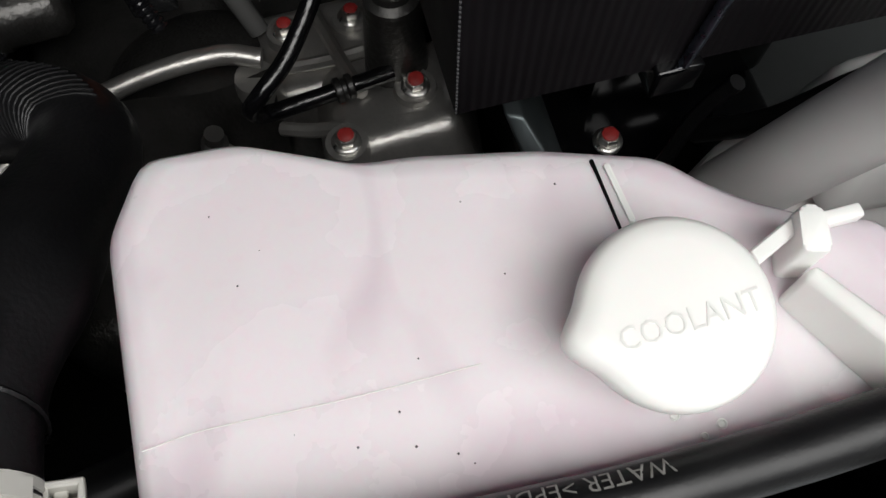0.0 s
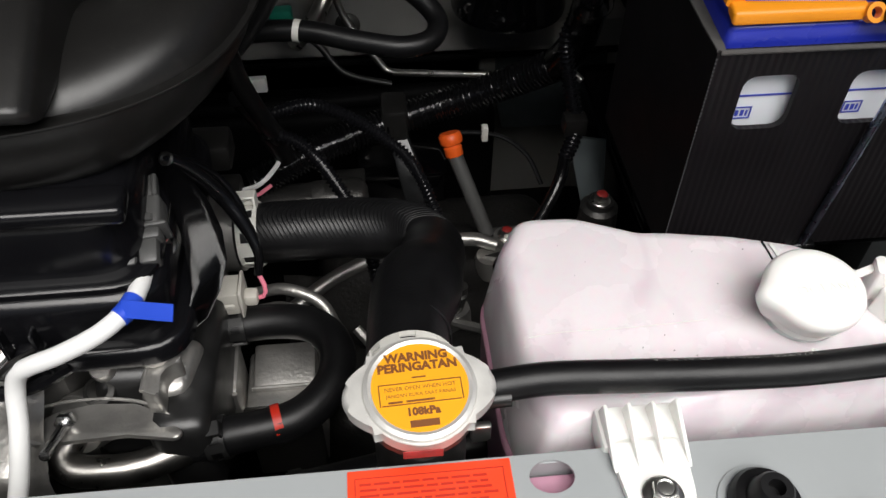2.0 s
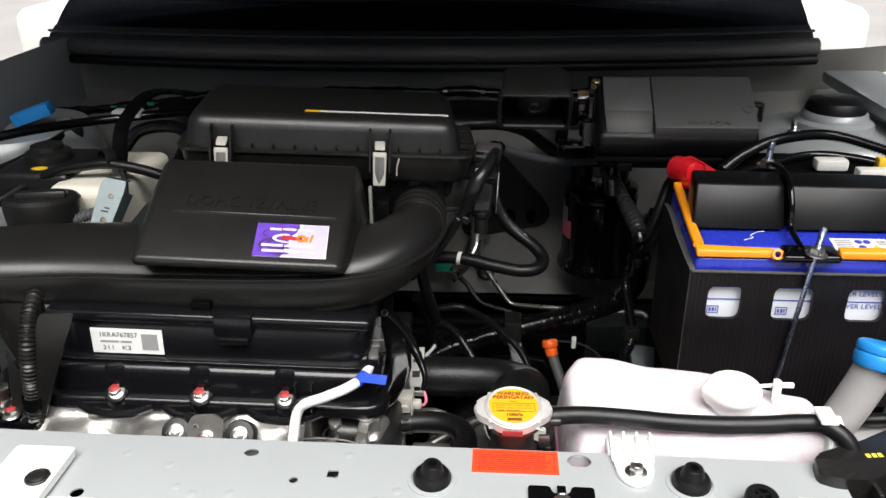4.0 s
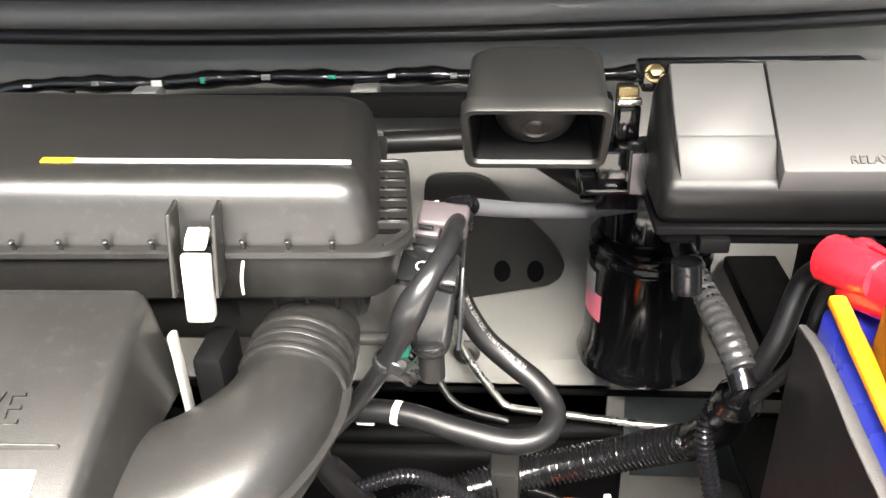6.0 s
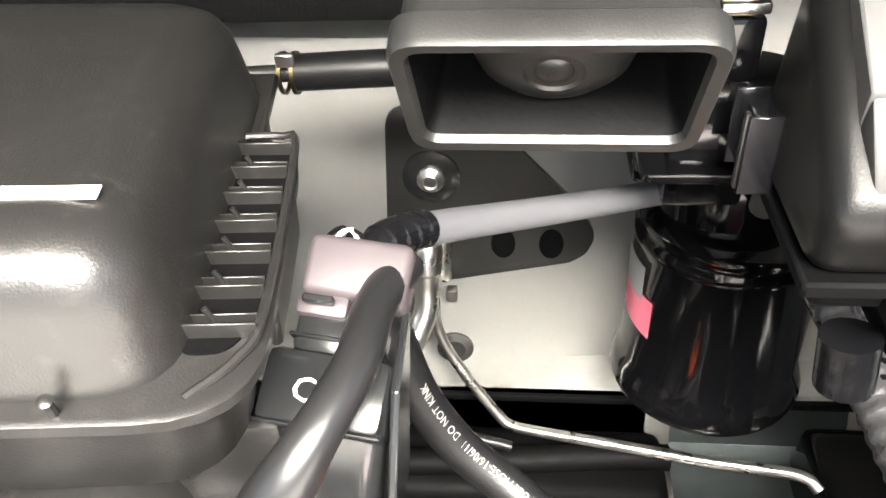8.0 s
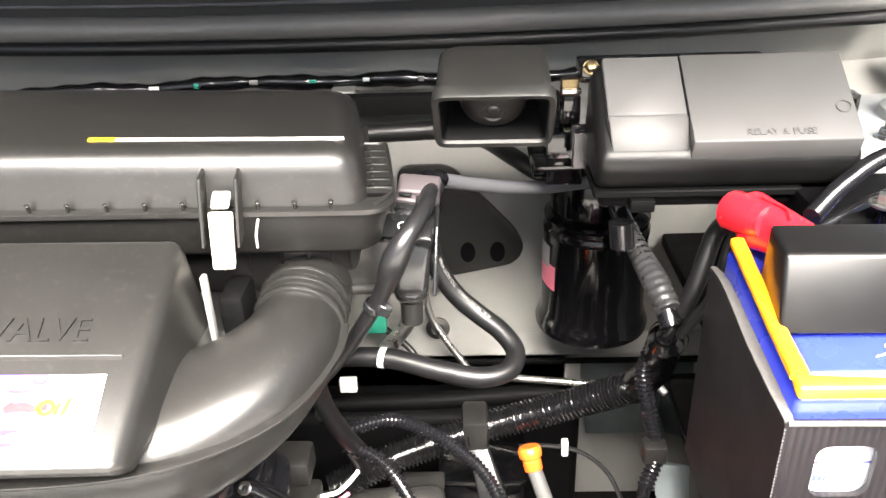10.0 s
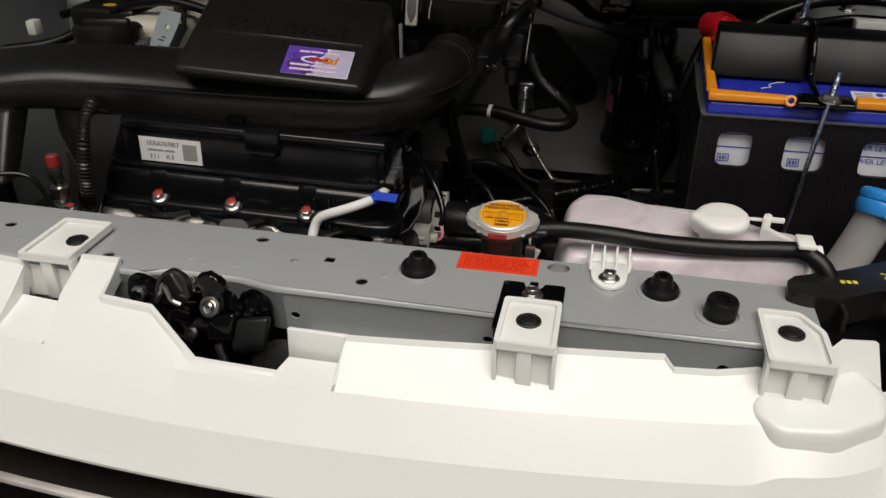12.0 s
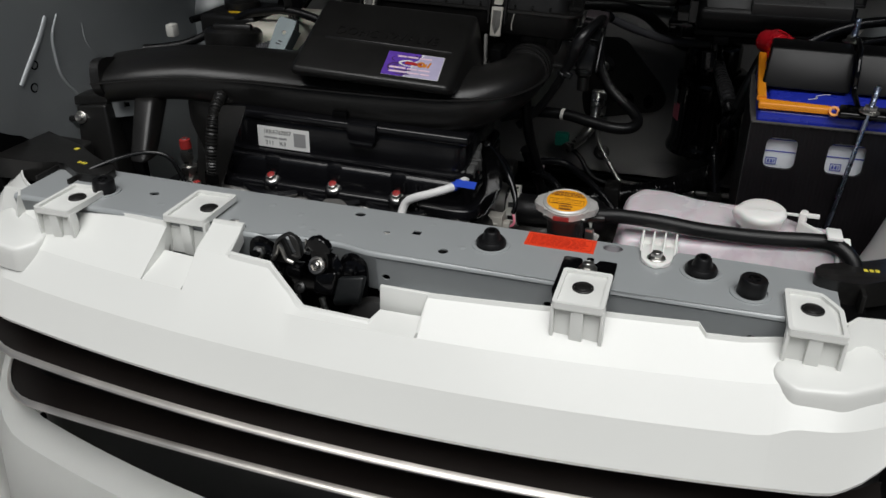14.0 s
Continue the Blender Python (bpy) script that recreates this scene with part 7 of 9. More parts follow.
part("dome", lathe([(0.0255, -0.016), (0.0255, -0.002), (0.0245, 0.003), (0.0220, 0.0075), (0.0175, 0.0108), (0.0115, 0.0128), (0.0090, 0.0132), (0.0080, 0.0124), (0.0058, 0.0124), (0.0046, 0.0134), (0.0020, 0.0138), (0, 0.0134)], HM @ pose(0, 0.0210, -0.0010, 90), 40), BLACK_SATIN, hn, "round domed diaphragm")
part("bracket", rbox(-0.010, 0.020, 0.470, 0.500, 0.955, 1.000, 0.002), BLACK_PAINT, hn)
part("foot", prism(rounded([(-0.020, 0.460), (0.016, 0.460), (0.018, 0.492), (-0.02, 0.492)], 0.004), 0.972, 0.976, None, 0.001), BLACK_PAINT, hn)
part("stay", rbox(-0.020, 0.020, 0.485, 0.70, 0.955, 0.972, 0.003), BLACK_PAINT, hn)
part("foot_nut", prism(hexagon(0.007), 0, 0.006, along((0.0065, 0.484, 0.990), (0.0065, 0.456, 1.022)), 0.001), ZINC, hn)
part("foot_stud", tube([(0.0065, 0.486, 0.988), (0.0065, 0.474, 1.003)], 0.0032, 10, 0.002), STEEL, hn)
part("foot_washer", lathe([(0.0105, -0.001), (0.0105, 0.0006), (0, 0.0006)], along((0.0065, 0.484, 0.990), (0.0065, 0.456, 1.022)), 22), ZINC, hn)
bz = thing("bracket", (0.010, 0.474, 0.97), "black and yellow-passivated steel bracket beside the fuse box", "bracket")
part("plate", hexa([(0.000, 0.474, 1.044), (0.014, 0.474, 1.044), (0.014, 0.478, 1.044), (0.000, 0.478, 1.044)], [(0.001, 0.470, 1.010), (0.0155, 0.470, 1.010), (0.0155, 0.475, 1.010), (0.001, 0.475, 1.010)], 0.001, 1), BRASS, bz, "yellow-passivated steel plate")
part("band", rbox(-0.0010, 0.0150, 0.463, 0.470, 1.0345, 1.0385, 0.001), STEEL, bz)
part("stem", rbox(0.000, 0.0150, 0.464, 0.472, 1.010, 1.033, 0.002), BLACK_PAINT, bz)
part("leg", rbox(0.002, 0.0140, 0.490, 0.498, 0.972, 1.040, 0.002), BLACK_PAINT, bz)
part("top_bend", rbox(0.002, 0.0140, 0.470, 0.498, 1.028, 1.033, 0.001), BLACK_PAINT, bz)

fb = thing("fuse_box", (0.11, 0.43, 0.96), "dark grey plastic relay and fuse box", "fuse box")


def slab(x0, x1, pr_top, pr_bot, r=0.006, seg=4):
    (ya, za), (yb, zb) = pr_top
    (yc, zc), (yd, zd) = pr_bot
    return hexa([(x0, ya, za), (x1, ya, za), (x1, yb, zb), (x0, yb, zb)], [(x0, yc, zc), (x1, yc, zc), (x1, yd, zd), (x0, yd, zd)], r, seg)


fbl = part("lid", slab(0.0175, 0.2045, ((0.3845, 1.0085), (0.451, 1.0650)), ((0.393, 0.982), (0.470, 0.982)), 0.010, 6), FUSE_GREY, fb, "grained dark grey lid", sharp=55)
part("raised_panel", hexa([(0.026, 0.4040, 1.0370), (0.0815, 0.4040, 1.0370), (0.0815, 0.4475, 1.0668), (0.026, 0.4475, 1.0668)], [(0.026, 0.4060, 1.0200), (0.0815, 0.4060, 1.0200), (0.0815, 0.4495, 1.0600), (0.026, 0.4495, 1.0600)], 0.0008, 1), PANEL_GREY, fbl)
# facet's darker tone is shading put into its colour
part("lower_facet", hexa([(0.029, 0.3885, 1.0090), (0.0825, 0.3885, 1.0090), (0.0825, 0.4038, 1.0364), (0.026, 0.4038, 1.0364)], [(0.029, 0.3935, 1.0040), (0.0825, 0.3935, 1.0040), (0.0825, 0.4080, 1.0200), (0.026, 0.4080, 1.0200)], 0.0012, 2), FACET_SHADED, fbl)
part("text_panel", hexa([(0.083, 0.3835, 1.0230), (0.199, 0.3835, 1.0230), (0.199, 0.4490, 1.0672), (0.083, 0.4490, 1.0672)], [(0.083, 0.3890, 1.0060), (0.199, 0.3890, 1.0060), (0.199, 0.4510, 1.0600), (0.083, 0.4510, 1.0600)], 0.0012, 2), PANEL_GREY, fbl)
tm = face((0.1195, 0.3875, 1.0258), (1, 0, 0), (0, 0.0655, 0.0442))
lettering("RELAY & FUSE", 0.0078, tm, PANEL_GREY, fbl, 0.0006, stretch=1.0, label="embossed lettering")
part("round_mark", lathe([(0.0055, 0), (0.0055, 0.0008), (0.0045, 0.0008), (0.0045, 0)], tm @ Matrix.Translation((0.071, 0.023, 0)), 22), PANEL_GREY, fbl)
part("base", rbox(0.022, 0.204, 0.396, 0.470, 0.968, 0.984, 0.005, 3), BLACK_DULL, fb)
part("skirt", rbox(0.017, 0.206, 0.390, 0.474, 0.978, 0.984, 0.0012, 1), BLACK_DULL, fb)
for x, y in ((0.0135, 0.448), (0.2085, 0.455)):
    part("side_clip", rbox(x - 0.004, x + 0.005, y - 0.010, y + 0.010, 0.985, 1.010, 0.0015), BLACK_GLOSS, fb)
    for yy in (-0.011, 0.0095):
        part("clip_cheek", rbox(x - 0.0065, x + 0.005, y + yy, y + yy + 0.0015, 0.983, 1.012, 0.0004, 1), BLACK_GLOSS, fb)
    part("clip_bar", rbox(x - 0.0072, x - 0.0055, y - 0.009, y - 0.006, 0.984, 1.012, 0.0006), BLACK_SATIN, fb)
for x in (0.052, 0.135, 0.180):
    part("front_clip", rbox(x - 0.009, x + 0.009, 0.386, 0.398, 0.968, 0.978, 0.0015), BLACK_DULL, fb)
part("leg", rbox(0.14, 0.19, 0.44, 0.49, 0.80, 0.970, 0.003), BLACK_DULL, fb)
part("lower_stay", rbox(0.14, 0.19, 0.45, 0.70, 0.80, 0.815, 0.003), BLACK_DULL, fb)
part("rear_bracket", rbox(0.014, 0.16, 0.466, 0.500, 1.042, 1.056, 0.002), BLACK_PAINT, fb)
part("bracket_washer", lathe([(0.0062, -0.0008), (0.0062, 0.0006), (0, 0.0006)], along((0.0215, 0.467, 1.0545), (0.0215, 0.445, 1.072)), 20), BRASS, fb)
for z in (1.012, 1.030):
    part("end_lug", rbox(0.2045, 0.222, 0.448, 0.462, z, z + 0.004, 0.001), BLACK_SATIN, fb)
part("end_lug", rbox(0.219, 0.222, 0.448, 0.462, 1.012, 1.034, 0.001), BLACK_SATIN, fb)
part("bracket_bolt", prism(hexagon(0.0046), 0, 0.006, along((0.0215, 0.467, 1.0545), (0.0215, 0.445, 1.072)), 0.0008), BRASS, fb)
part("wire_outlet", tube([(0.040, 0.400, 0.955), (0.042, 0.398, 0.935)], 0.0095, 16), TAPE, fb)

cn_ = thing("canister", (0.057, 0.575, 0.66), "glossy black charcoal canister with a small pink label", "canister")
CM = Matrix.Translation((0.053, 0.581, 0.060))
part("body", lathe([(0.0, 0.690), (0.052, 0.690), (0.0580, 0.693), (0.0588, 0.698), (0.0560, 0.706), (0.0530, 0.716), (0.0520, 0.800), (0.0530, 0.802), (0.0530, 0.807), (0.0515, 0.809), (0.0515, 0.813), (0.0525, 0.815), (0.0525, 0.819), (0.048, 0.822), (0.040, 0.823)], CM, 44), BLACK_PAINT, cn_)
part("upper_can", lathe([(0.042, 0.820), (0.042, 0.858), (0.038, 0.864), (0.032, 0.866), (0.031, 0.895), (0.0, 0.896)], CM @ Matrix.Translation((-0.004, 0.004, 0)), 36), BLACK_PAINT, cn_)
part("port", tube([(0.056, 0.560, 0.900), (0.056, 0.545, 0.912), (0.050, 0.53, 0.914)], 0.007, 12), BLACK_SATIN, cn_)
bm = bmesh.new()
lbl = [[CM @ Vector((0.0529 * math.cos(a), 0.0529 * math.sin(a), z)) for z in (0.745, 0.772)] for a in np.linspace(radians(172), radians(215), 16)]
part("label", thicken(loft(lbl), 0.0004), PINK_LABEL, cn_, "pink and white paper label")
lbl = [[CM @ Vector((0.0533 * math.cos(a), 0.0533 * math.sin(a), z)) for z in (0.768, 0.792)] for a in np.linspace(radians(172), radians(205), 16)]
part("label", thicken(loft(lbl), 0.0004), INK_GREY, cn_, "pink and white paper label")
part("bracket", rbox(0.03, 0.09, 0.60, 0.66, 0.72, 0.82, 0.004), BLACK_PAINT, cn_)

tw = thing("strut_tower", (0.345, 0.55, 0.66), "silver-grey painted strut tower with rubber top mount", "strut tower")
TM = pose(0.352, 0.560, 0, 0, 0, 0)
part("dome", lathe([(0.135, 0.66), (0.128, 0.86), (0.112, 0.945), (0.098, 0.966), (0.090, 0.972), (0.052, 0.976), (0.0, 0.976)], TM, 48), BODY_GREY, tw)
part("mount_ring", lathe([(0.052, 0.975), (0.050, 0.984), (0.043, 0.988), (0.041, 0.996), (0.036, 1.000)], TM, 40), BODY_GREY, tw)
part("mount_cup", lathe([(0.039, 0.985), (0.038, 1.005), (0.034, 1.012), (0.024, 1.016), (0, 1.017)], TM, 36), RUBBER, tw)
part("cup_band", lathe([(0.0395, 0.990), (0.0400, 0.994), (0.0385, 0.998)], TM, 36), ZINC, tw)
for a in (212, 328, 90):
    m = TM @ pose(0.076 * math.cos(radians(a)), 0.076 * math.sin(radians(a)), 0.972)
    part("nut", prism(hexagon(0.0085), 0.002, 0.009, m, 0.001), STEEL, tw)
    part("nut_flange", lathe([(0.011, 0), (0.011, 0.002), (0.008, 0.003), (0, 0.003)], m, 22), STEEL, tw)
    part("stud", tube([m @ Vector((0, 0, 0.0)), m @ Vector((0, 0, 0.024))], ribs(0.0042, 0.0018, 0.0004), 12, 0.0006), STEEL, tw)
tw2 = thing("strut_tower", (-0.80, 0.55, 0.66), "silver-grey painted strut tower with rubber top mount", "strut tower")
part("dome", lathe([(0.135, 0.44), (0.128, 0.86), (0.112, 0.945), (0.098, 0.966), (0.0, 0.976)], Matrix.Translation((-0.80, 0.56, 0)), 40), BODY_GREY, tw2)

# ---- firewall fittings ----
tp = thing("triangle_plate", (-0.09, 0.645, 0.85), "black triangular reinforcement plate on the firewall", "plate")
fwm = face((0, 0.6505, 0), (1, 0, 0), (0, 0, 1))
part("plate", prism(rounded([(-0.150, 0.906), (-0.158, 0.80), (-0.150, 0.764), (-0.120, 0.766), (-0.024, 0.786), (-0.013, 0.806), (-0.024, 0.829), (-0.094, 0.906)], 0.014, 5), 0, 0.0045, fwm, 0.001), BLACK_GRAIN, tp)
part("washer", lathe([(0.019, 0), (0.019, 0.003), (0.016, 0.004), (0.008, 0.004), (0.008, 0.003)], fwm @ Matrix.Translation((-0.1236, 0.8564, 0.0045)), 30), SENSOR_GREY, tp)
part("hub", lathe([(0.009, 0.003), (0.009, 0.007), (0.005, 0.010), (0.004, 0.009), (0, 0.009)], fwm @ Matrix.Translation((-0.1236, 0.8564, 0.0045)), 22), ZINC, tp)
for x, y in ((-0.077, 0.801), (-0.044, 0.801)):
    part("slot", prism(circle(x, y, 0.0085, 18, 0.0125), 0.0045, 0.0052, fwm), BLACK_DULL, tp)
bh = thing("brake_pipe", (-0.06, 0.62, 0.70), "pale steel pipe with fitting on the firewall", "pipe")
part("union_plate", rbox(-0.1405, -0.1135, 0.636, 0.646, 0.770, 0.8165, 0.007, 3), ZINC, bh)
part("union", lathe([(0.0095, 0), (0.0105, 0.003), (0.0105, 0.020), (0.0085, 0.022), (0.0085, 0.040)], along((-0.1275, 0.630, 0.812), (-0.1290, 0.618, 0.775)), 20), ZINC, bh)
part("clip_ear", rbox(-0.117, -0.1095, 0.632, 0.640, 0.757, 0.768, 0.0015), STEEL_DULL, bh)
part("hose_stub", tube([(-0.1285, 0.622, 0.786), (-0.1300, 0.612, 0.765), (-0.140, 0.596, 0.748), (-0.152, 0.575, 0.740), (-0.165, 0.55, 0.738)], 0.0085, 14), ZINC, bh)
part("pipe", tube([(-0.1245, 0.622, 0.770), (-0.1235, 0.618, 0.750), (-0.116, 0.614, 0.728), (-0.100, 0.606, 0.704), (-0.078, 0.597, 0.676), (-0.070, 0.594, 0.671), (-0.055, 0.590, 0.671), (0.0, 0.577, 0.675), (0.06, 0.562, 0.680), (0.118, 0.547, 0.688), (0.130, 0.538, 0.684)], 0.0040, 10), ZINC, bh)
gm = thing("grommet", (-0.108, 0.640, 0.689), "grey steel plug in the firewall", "plug")
part("disc", lathe([(0.014, 0), (0.014, 0.002), (0.008, 0.004), (0.006, 0.003), (0, 0.003)], along((-0.114, 0.643, 0.7025), (-0.114, 0.60, 0.706)), 26), ALU_DARK, gm)
te = thing("teal_connector", (-0.185, 0.60, 0.70), "small teal green wiring connector", "connector")
part("plug", rbox(-0.194, -0.170, 0.606, 0.622, 0.719, 0.742, 0.003, 2), TEAL, te)
part("lead", tube([(-0.172, 0.612, 0.722), (-0.145, 0.60, 0.704), (-0.12, 0.585, 0.678), (-0.07, 0.58, 0.664)], 0.004, 10), RUBBER, te)

# wiring loom under the cowl
lo = thing("cowl_loom", (MID, 0.69, 0.99), "black taped wiring loom with pale ties under the cowl", "wiring loom")
random.seed(11)
lp = [(-0.80, 0.67, 0.955), (-0.70, 0.665, 0.965), (-0.60, 0.672, 0.975), (-0.52, 0.678, 0.986), (-0.42, 0.685, 0.984), (-0.32, 0.686, 0.989), (-0.22, 0.686, 0.987), (-0.15, 0.684, 0.990), (-0.06, 0.684, 0.986), (0.05, 0.684, 0.99)]
part("loom", tube(lp, lambda s: 0.0075 + 0.0012 * math.sin(60 * s) + 0.0008 * math.sin(173 * s), 12, 0.006), TAPE, lo)
for k in range(12):
    x = -0.70 + 0.057 * k + random.uniform(-0.01, 0.01)
    y, z = np.interp(x, [p[0] for p in lp], [p[1] for p in lp]), np.interp(x, [p[0] for p in lp], [p[2] for p in lp])
    part("tie", rbox(x, x + random.uniform(0.004, 0.012), y - 0.0088, y - 0.006, z + random.uniform(-0.001, 0.003), z + 0.005, 0.0006), random.choice((CLIP_WHITE, CONN_GREY, CONN_GREY, TEAL)), lo, "pale tape end")
for x in (-0.415, -0.205):
    part("loom_clip", rbox(x - 0.013, x + 0.013, 0.662, 0.684, 0.968, 0.984, 0.003), CONN_GREY, lo, "grey plastic loom clip")

# ---- hoses and looms round the engine ----
fh = thing("fuel_hose", (-0.09, 0.40, 0.83), "black rubber fuel hose with white print", "hose")
FH = [(-0.116, 0.404, 0.965), (-0.108, 0.405, 0.945), (-0.100, 0.402, 0.918), (-0.086, 0.398, 0.895), (-0.068, 0.392, 0.880), (-0.050, 0.381, 0.870), (-0.040, 0.366, 0.861), (-0.047, 0.348, 0.857), (-0.068, 0.340, 0.857), (-0.100, 0.346, 0.860), (-0.142, 0.357, 0.864), (-0.19, 0.358, 0.862), (-0.23, 0.345, 0.855)]
part("hose", tube(FH, 0.0078, 18, 0.004), RUBBER, fh)
part("white_band", tube([(-0.1395, 0.3565, 0.8637), (-0.1440, 0.3575, 0.8641)], 0.0082, 18, 0.002), CLIP_WHITE, fh, "white paint band")
hose_lettering("FUEL HOSE-16/06/11  DO NOT KINK", 0.0044, FH, 0.0078, 0.112, -62, CONN_GREY, fh, flip=True)

ch = thing("corrugated_loom", (0.0, 0.46, 0.68), "thick black corrugated wiring conduit", "wiring loom")
CL = [(-0.21, 0.420, 0.668), (-0.150, 0.440, 0.688), (-0.100, 0.456, 0.697), (-0.06, 0.468, 0.702), (0.0, 0.470, 0.720), (0.045, 0.462, 0.742), (0.075, 0.446, 0.766)]
part("conduit", tube(CL, ribs(0.0140, 0.0044, 0.0013), 18, 0.0007), LOOM_BLACK, ch)
part("saddle", rbox(-0.085, -0.060, 0.449, 0.486, 0.682, 0.7205, 0.004), BLACK_SATIN, ch)
part("saddle_leg", hexa([(-0.080, 0.450, 0.690), (-0.060, 0.450, 0.690), (-0.060, 0.462, 0.690), (-0.080, 0.462, 0.690)], [(-0.064, 0.405, 0.630), (-0.034, 0.405, 0.630), (-0.034, 0.418, 0.630), (-0.064, 0.418, 0.630)], 0.002), SENSOR_GREY, ch)
part("conduit", tube([(0.075, 0.446, 0.766), (0.084, 0.420, 0.806), (0.080, 0.390, 0.850), (0.077, 0.372, 0.872), (0.084, 0.367, 0.892)], lambda s: 0.0145 - 0.0100 * min(1.0, max(0.0, (s - 0.112) / 0.030)), 16, 0.003), TAPE, ch, "black taped conduit")
part("branch", tube([(0.076, 0.362, 0.885), (0.070, 0.385, 0.905), (0.060, 0.430, 0.918), (0.0516, 0.4650, 0.932), (0.047, 0.470, 0.960)], 0.0085, 14), TAPE, ch)
part("branch_sleeve", tube([(0.074, 0.366, 0.897), (0.069, 0.388, 0.906), (0.062, 0.420, 0.915), (0.055, 0.450, 0.926)], lambda s: 0.0092 + 0.0010 * math.sin(60 * s) + 0.0004 * math.sin(900 * s), 14, 0.0012), SLEEVE, ch, "silvery wrinkled foil wrap")
bm = bmesh.new()
for k in range(9):
    c = Vector((0.0725, 0.374, 0.900)).lerp(Vector((0.058, 0.440, 0.922)), (k + random.uniform(-0.35, 0.35)) / 8)
    rbox(-0.0062 + random.uniform(-0.001, 0.002), 0.0062 + random.uniform(-0.002, 0.001), -0.0004, 0.0004, 0.0080, 0.0101, 0.0002, 1, face(c, (0.72, 0.10, 0.30), (-0.2, 0.2, 0.5)), bm)
tagged(part("wrinkle", bm, TAPE, ch, "dark creases across the foil"), kind="stuff")
part("branch", tube([(0.080, 0.372, 0.876), (0.092, 0.368, 0.920), (0.104, 0.378, 0.955), (0.112, 0.362, 0.975), (0.112, 0.345, 0.985)], 0.0068, 14), RUBBER, ch)
part("branch", tube([(0.084, 0.366, 0.876), (0.100, 0.350, 0.920), (0.106, 0.352, 0.955), (0.110, 0.345, 0.985)], 0.0045, 12), RUBBER, ch)
part("tie", lathe([(0.0150, -0.002), (0.0155, 0.0), (0.0150, 0.002)], along((0.0785, 0.376, 0.866), (0.077, 0.36, 0.89)), 20), BLACK_GLOSS, ch)
part("branch", tube([(0.076, 0.410, 0.835), (0.068, 0.400, 0.815), (0.074, 0.385, 0.780), (0.078, 0.370, 0.752), (0.066, 0.350, 0.735)], ribs(0.0062, 0.004, 0.0008), 12, 0.001), BLACK_GLOSS, ch)
part("branch", tube([(0.066, 0.350, 0.735), (0.060, 0.335, 0.728), (0.050, 0.322, 0.715), (0.030, 0.300, 0.700), (0.012, 0.286, 0.692), (0.003, 0.284, 0.681), (0.010, 0.288, 0.668), (0.032, 0.293, 0.664), (0.056, 0.296, 0.664), (0.086, 0.300, 0.664)], 0.0052, 12), TAPE, ch)
part("branch_ring", lathe([(0.0062, -0.006), (0.0078, -0.005), (0.0078, -0.002), (0.0062, -0.001), (0.0062, 0.001), (0.0078, 0.002), (0.0078, 0.005), (0.0062, 0.006)], along((0.056, 0.296, 0.664), (0.086, 0.300, 0.664)), 18), BLACK_SATIN, ch)
part("branch_clip", rbox(0.066, 0.086, 0.362, 0.378, 0.748, 0.766, 0.003), BLACK_SATIN, ch)
part("tie_tail", tube([(0.076, 0.407, 0.842), (0.088, 0.398, 0.852), (0.086, 0.392, 0.868)], 0.0022, 8), CLIP_WHITE, ch)

uh = thing("radiator_hose", (-0.09, 0.18, 0.78), "thick black ribbed upper radiator hose", "hose")
UH = [(-0.200, 0.268, 0.751), (-0.150, 0.267, 0.753), (-0.105, 0.263, 0.755), (-0.074, 0.252, 0.758), (-0.058, 0.230, 0.764), (-0.061, 0.198, 0.781), (-0.071, 0.160, 0.804), (-0.079, 0.126, 0.8185), (-0.0815, 0.100, 0.826), (-0.081, 0.074, 0.831)]
part("hose", tube(UH, lambda u: 0.0222 + 0.0045 * math.exp(-((u - 0.245) / 0.028) ** 2), 28, 0.005), RUBBER_WEAVE, uh)
bm = bmesh.new()
pts, dist = spline(UH, 0.0034)
for i, (p, (t, sd, up)) in enumerate(zip(pts, frames_of(pts, (0.05, 0.1, 1)))):
    if 0.02 < dist[i] < 0.150:
        arc = [p + t * (0.012 * abs(a + 0.35) / 1.1 - 0.003) + (sd * math.sin(a) + up * math.cos(a)) * 0.0222 for a in np.linspace(-1.25, 0.75, 9)]
        tube(arc, 0.0005, 5, 0.004, bm)
part("weave_ridge", bm, RUBBER_WEAVE, uh)
part("mould_ring", lathe([(0.0221, -0.001), (0.0227, 0), (0.0221, 0.001)], along((-0.0800, 0.106, 0.8235), (-0.0815, 0.096, 0.8275)), 30), RUBBER_WEAVE, uh)


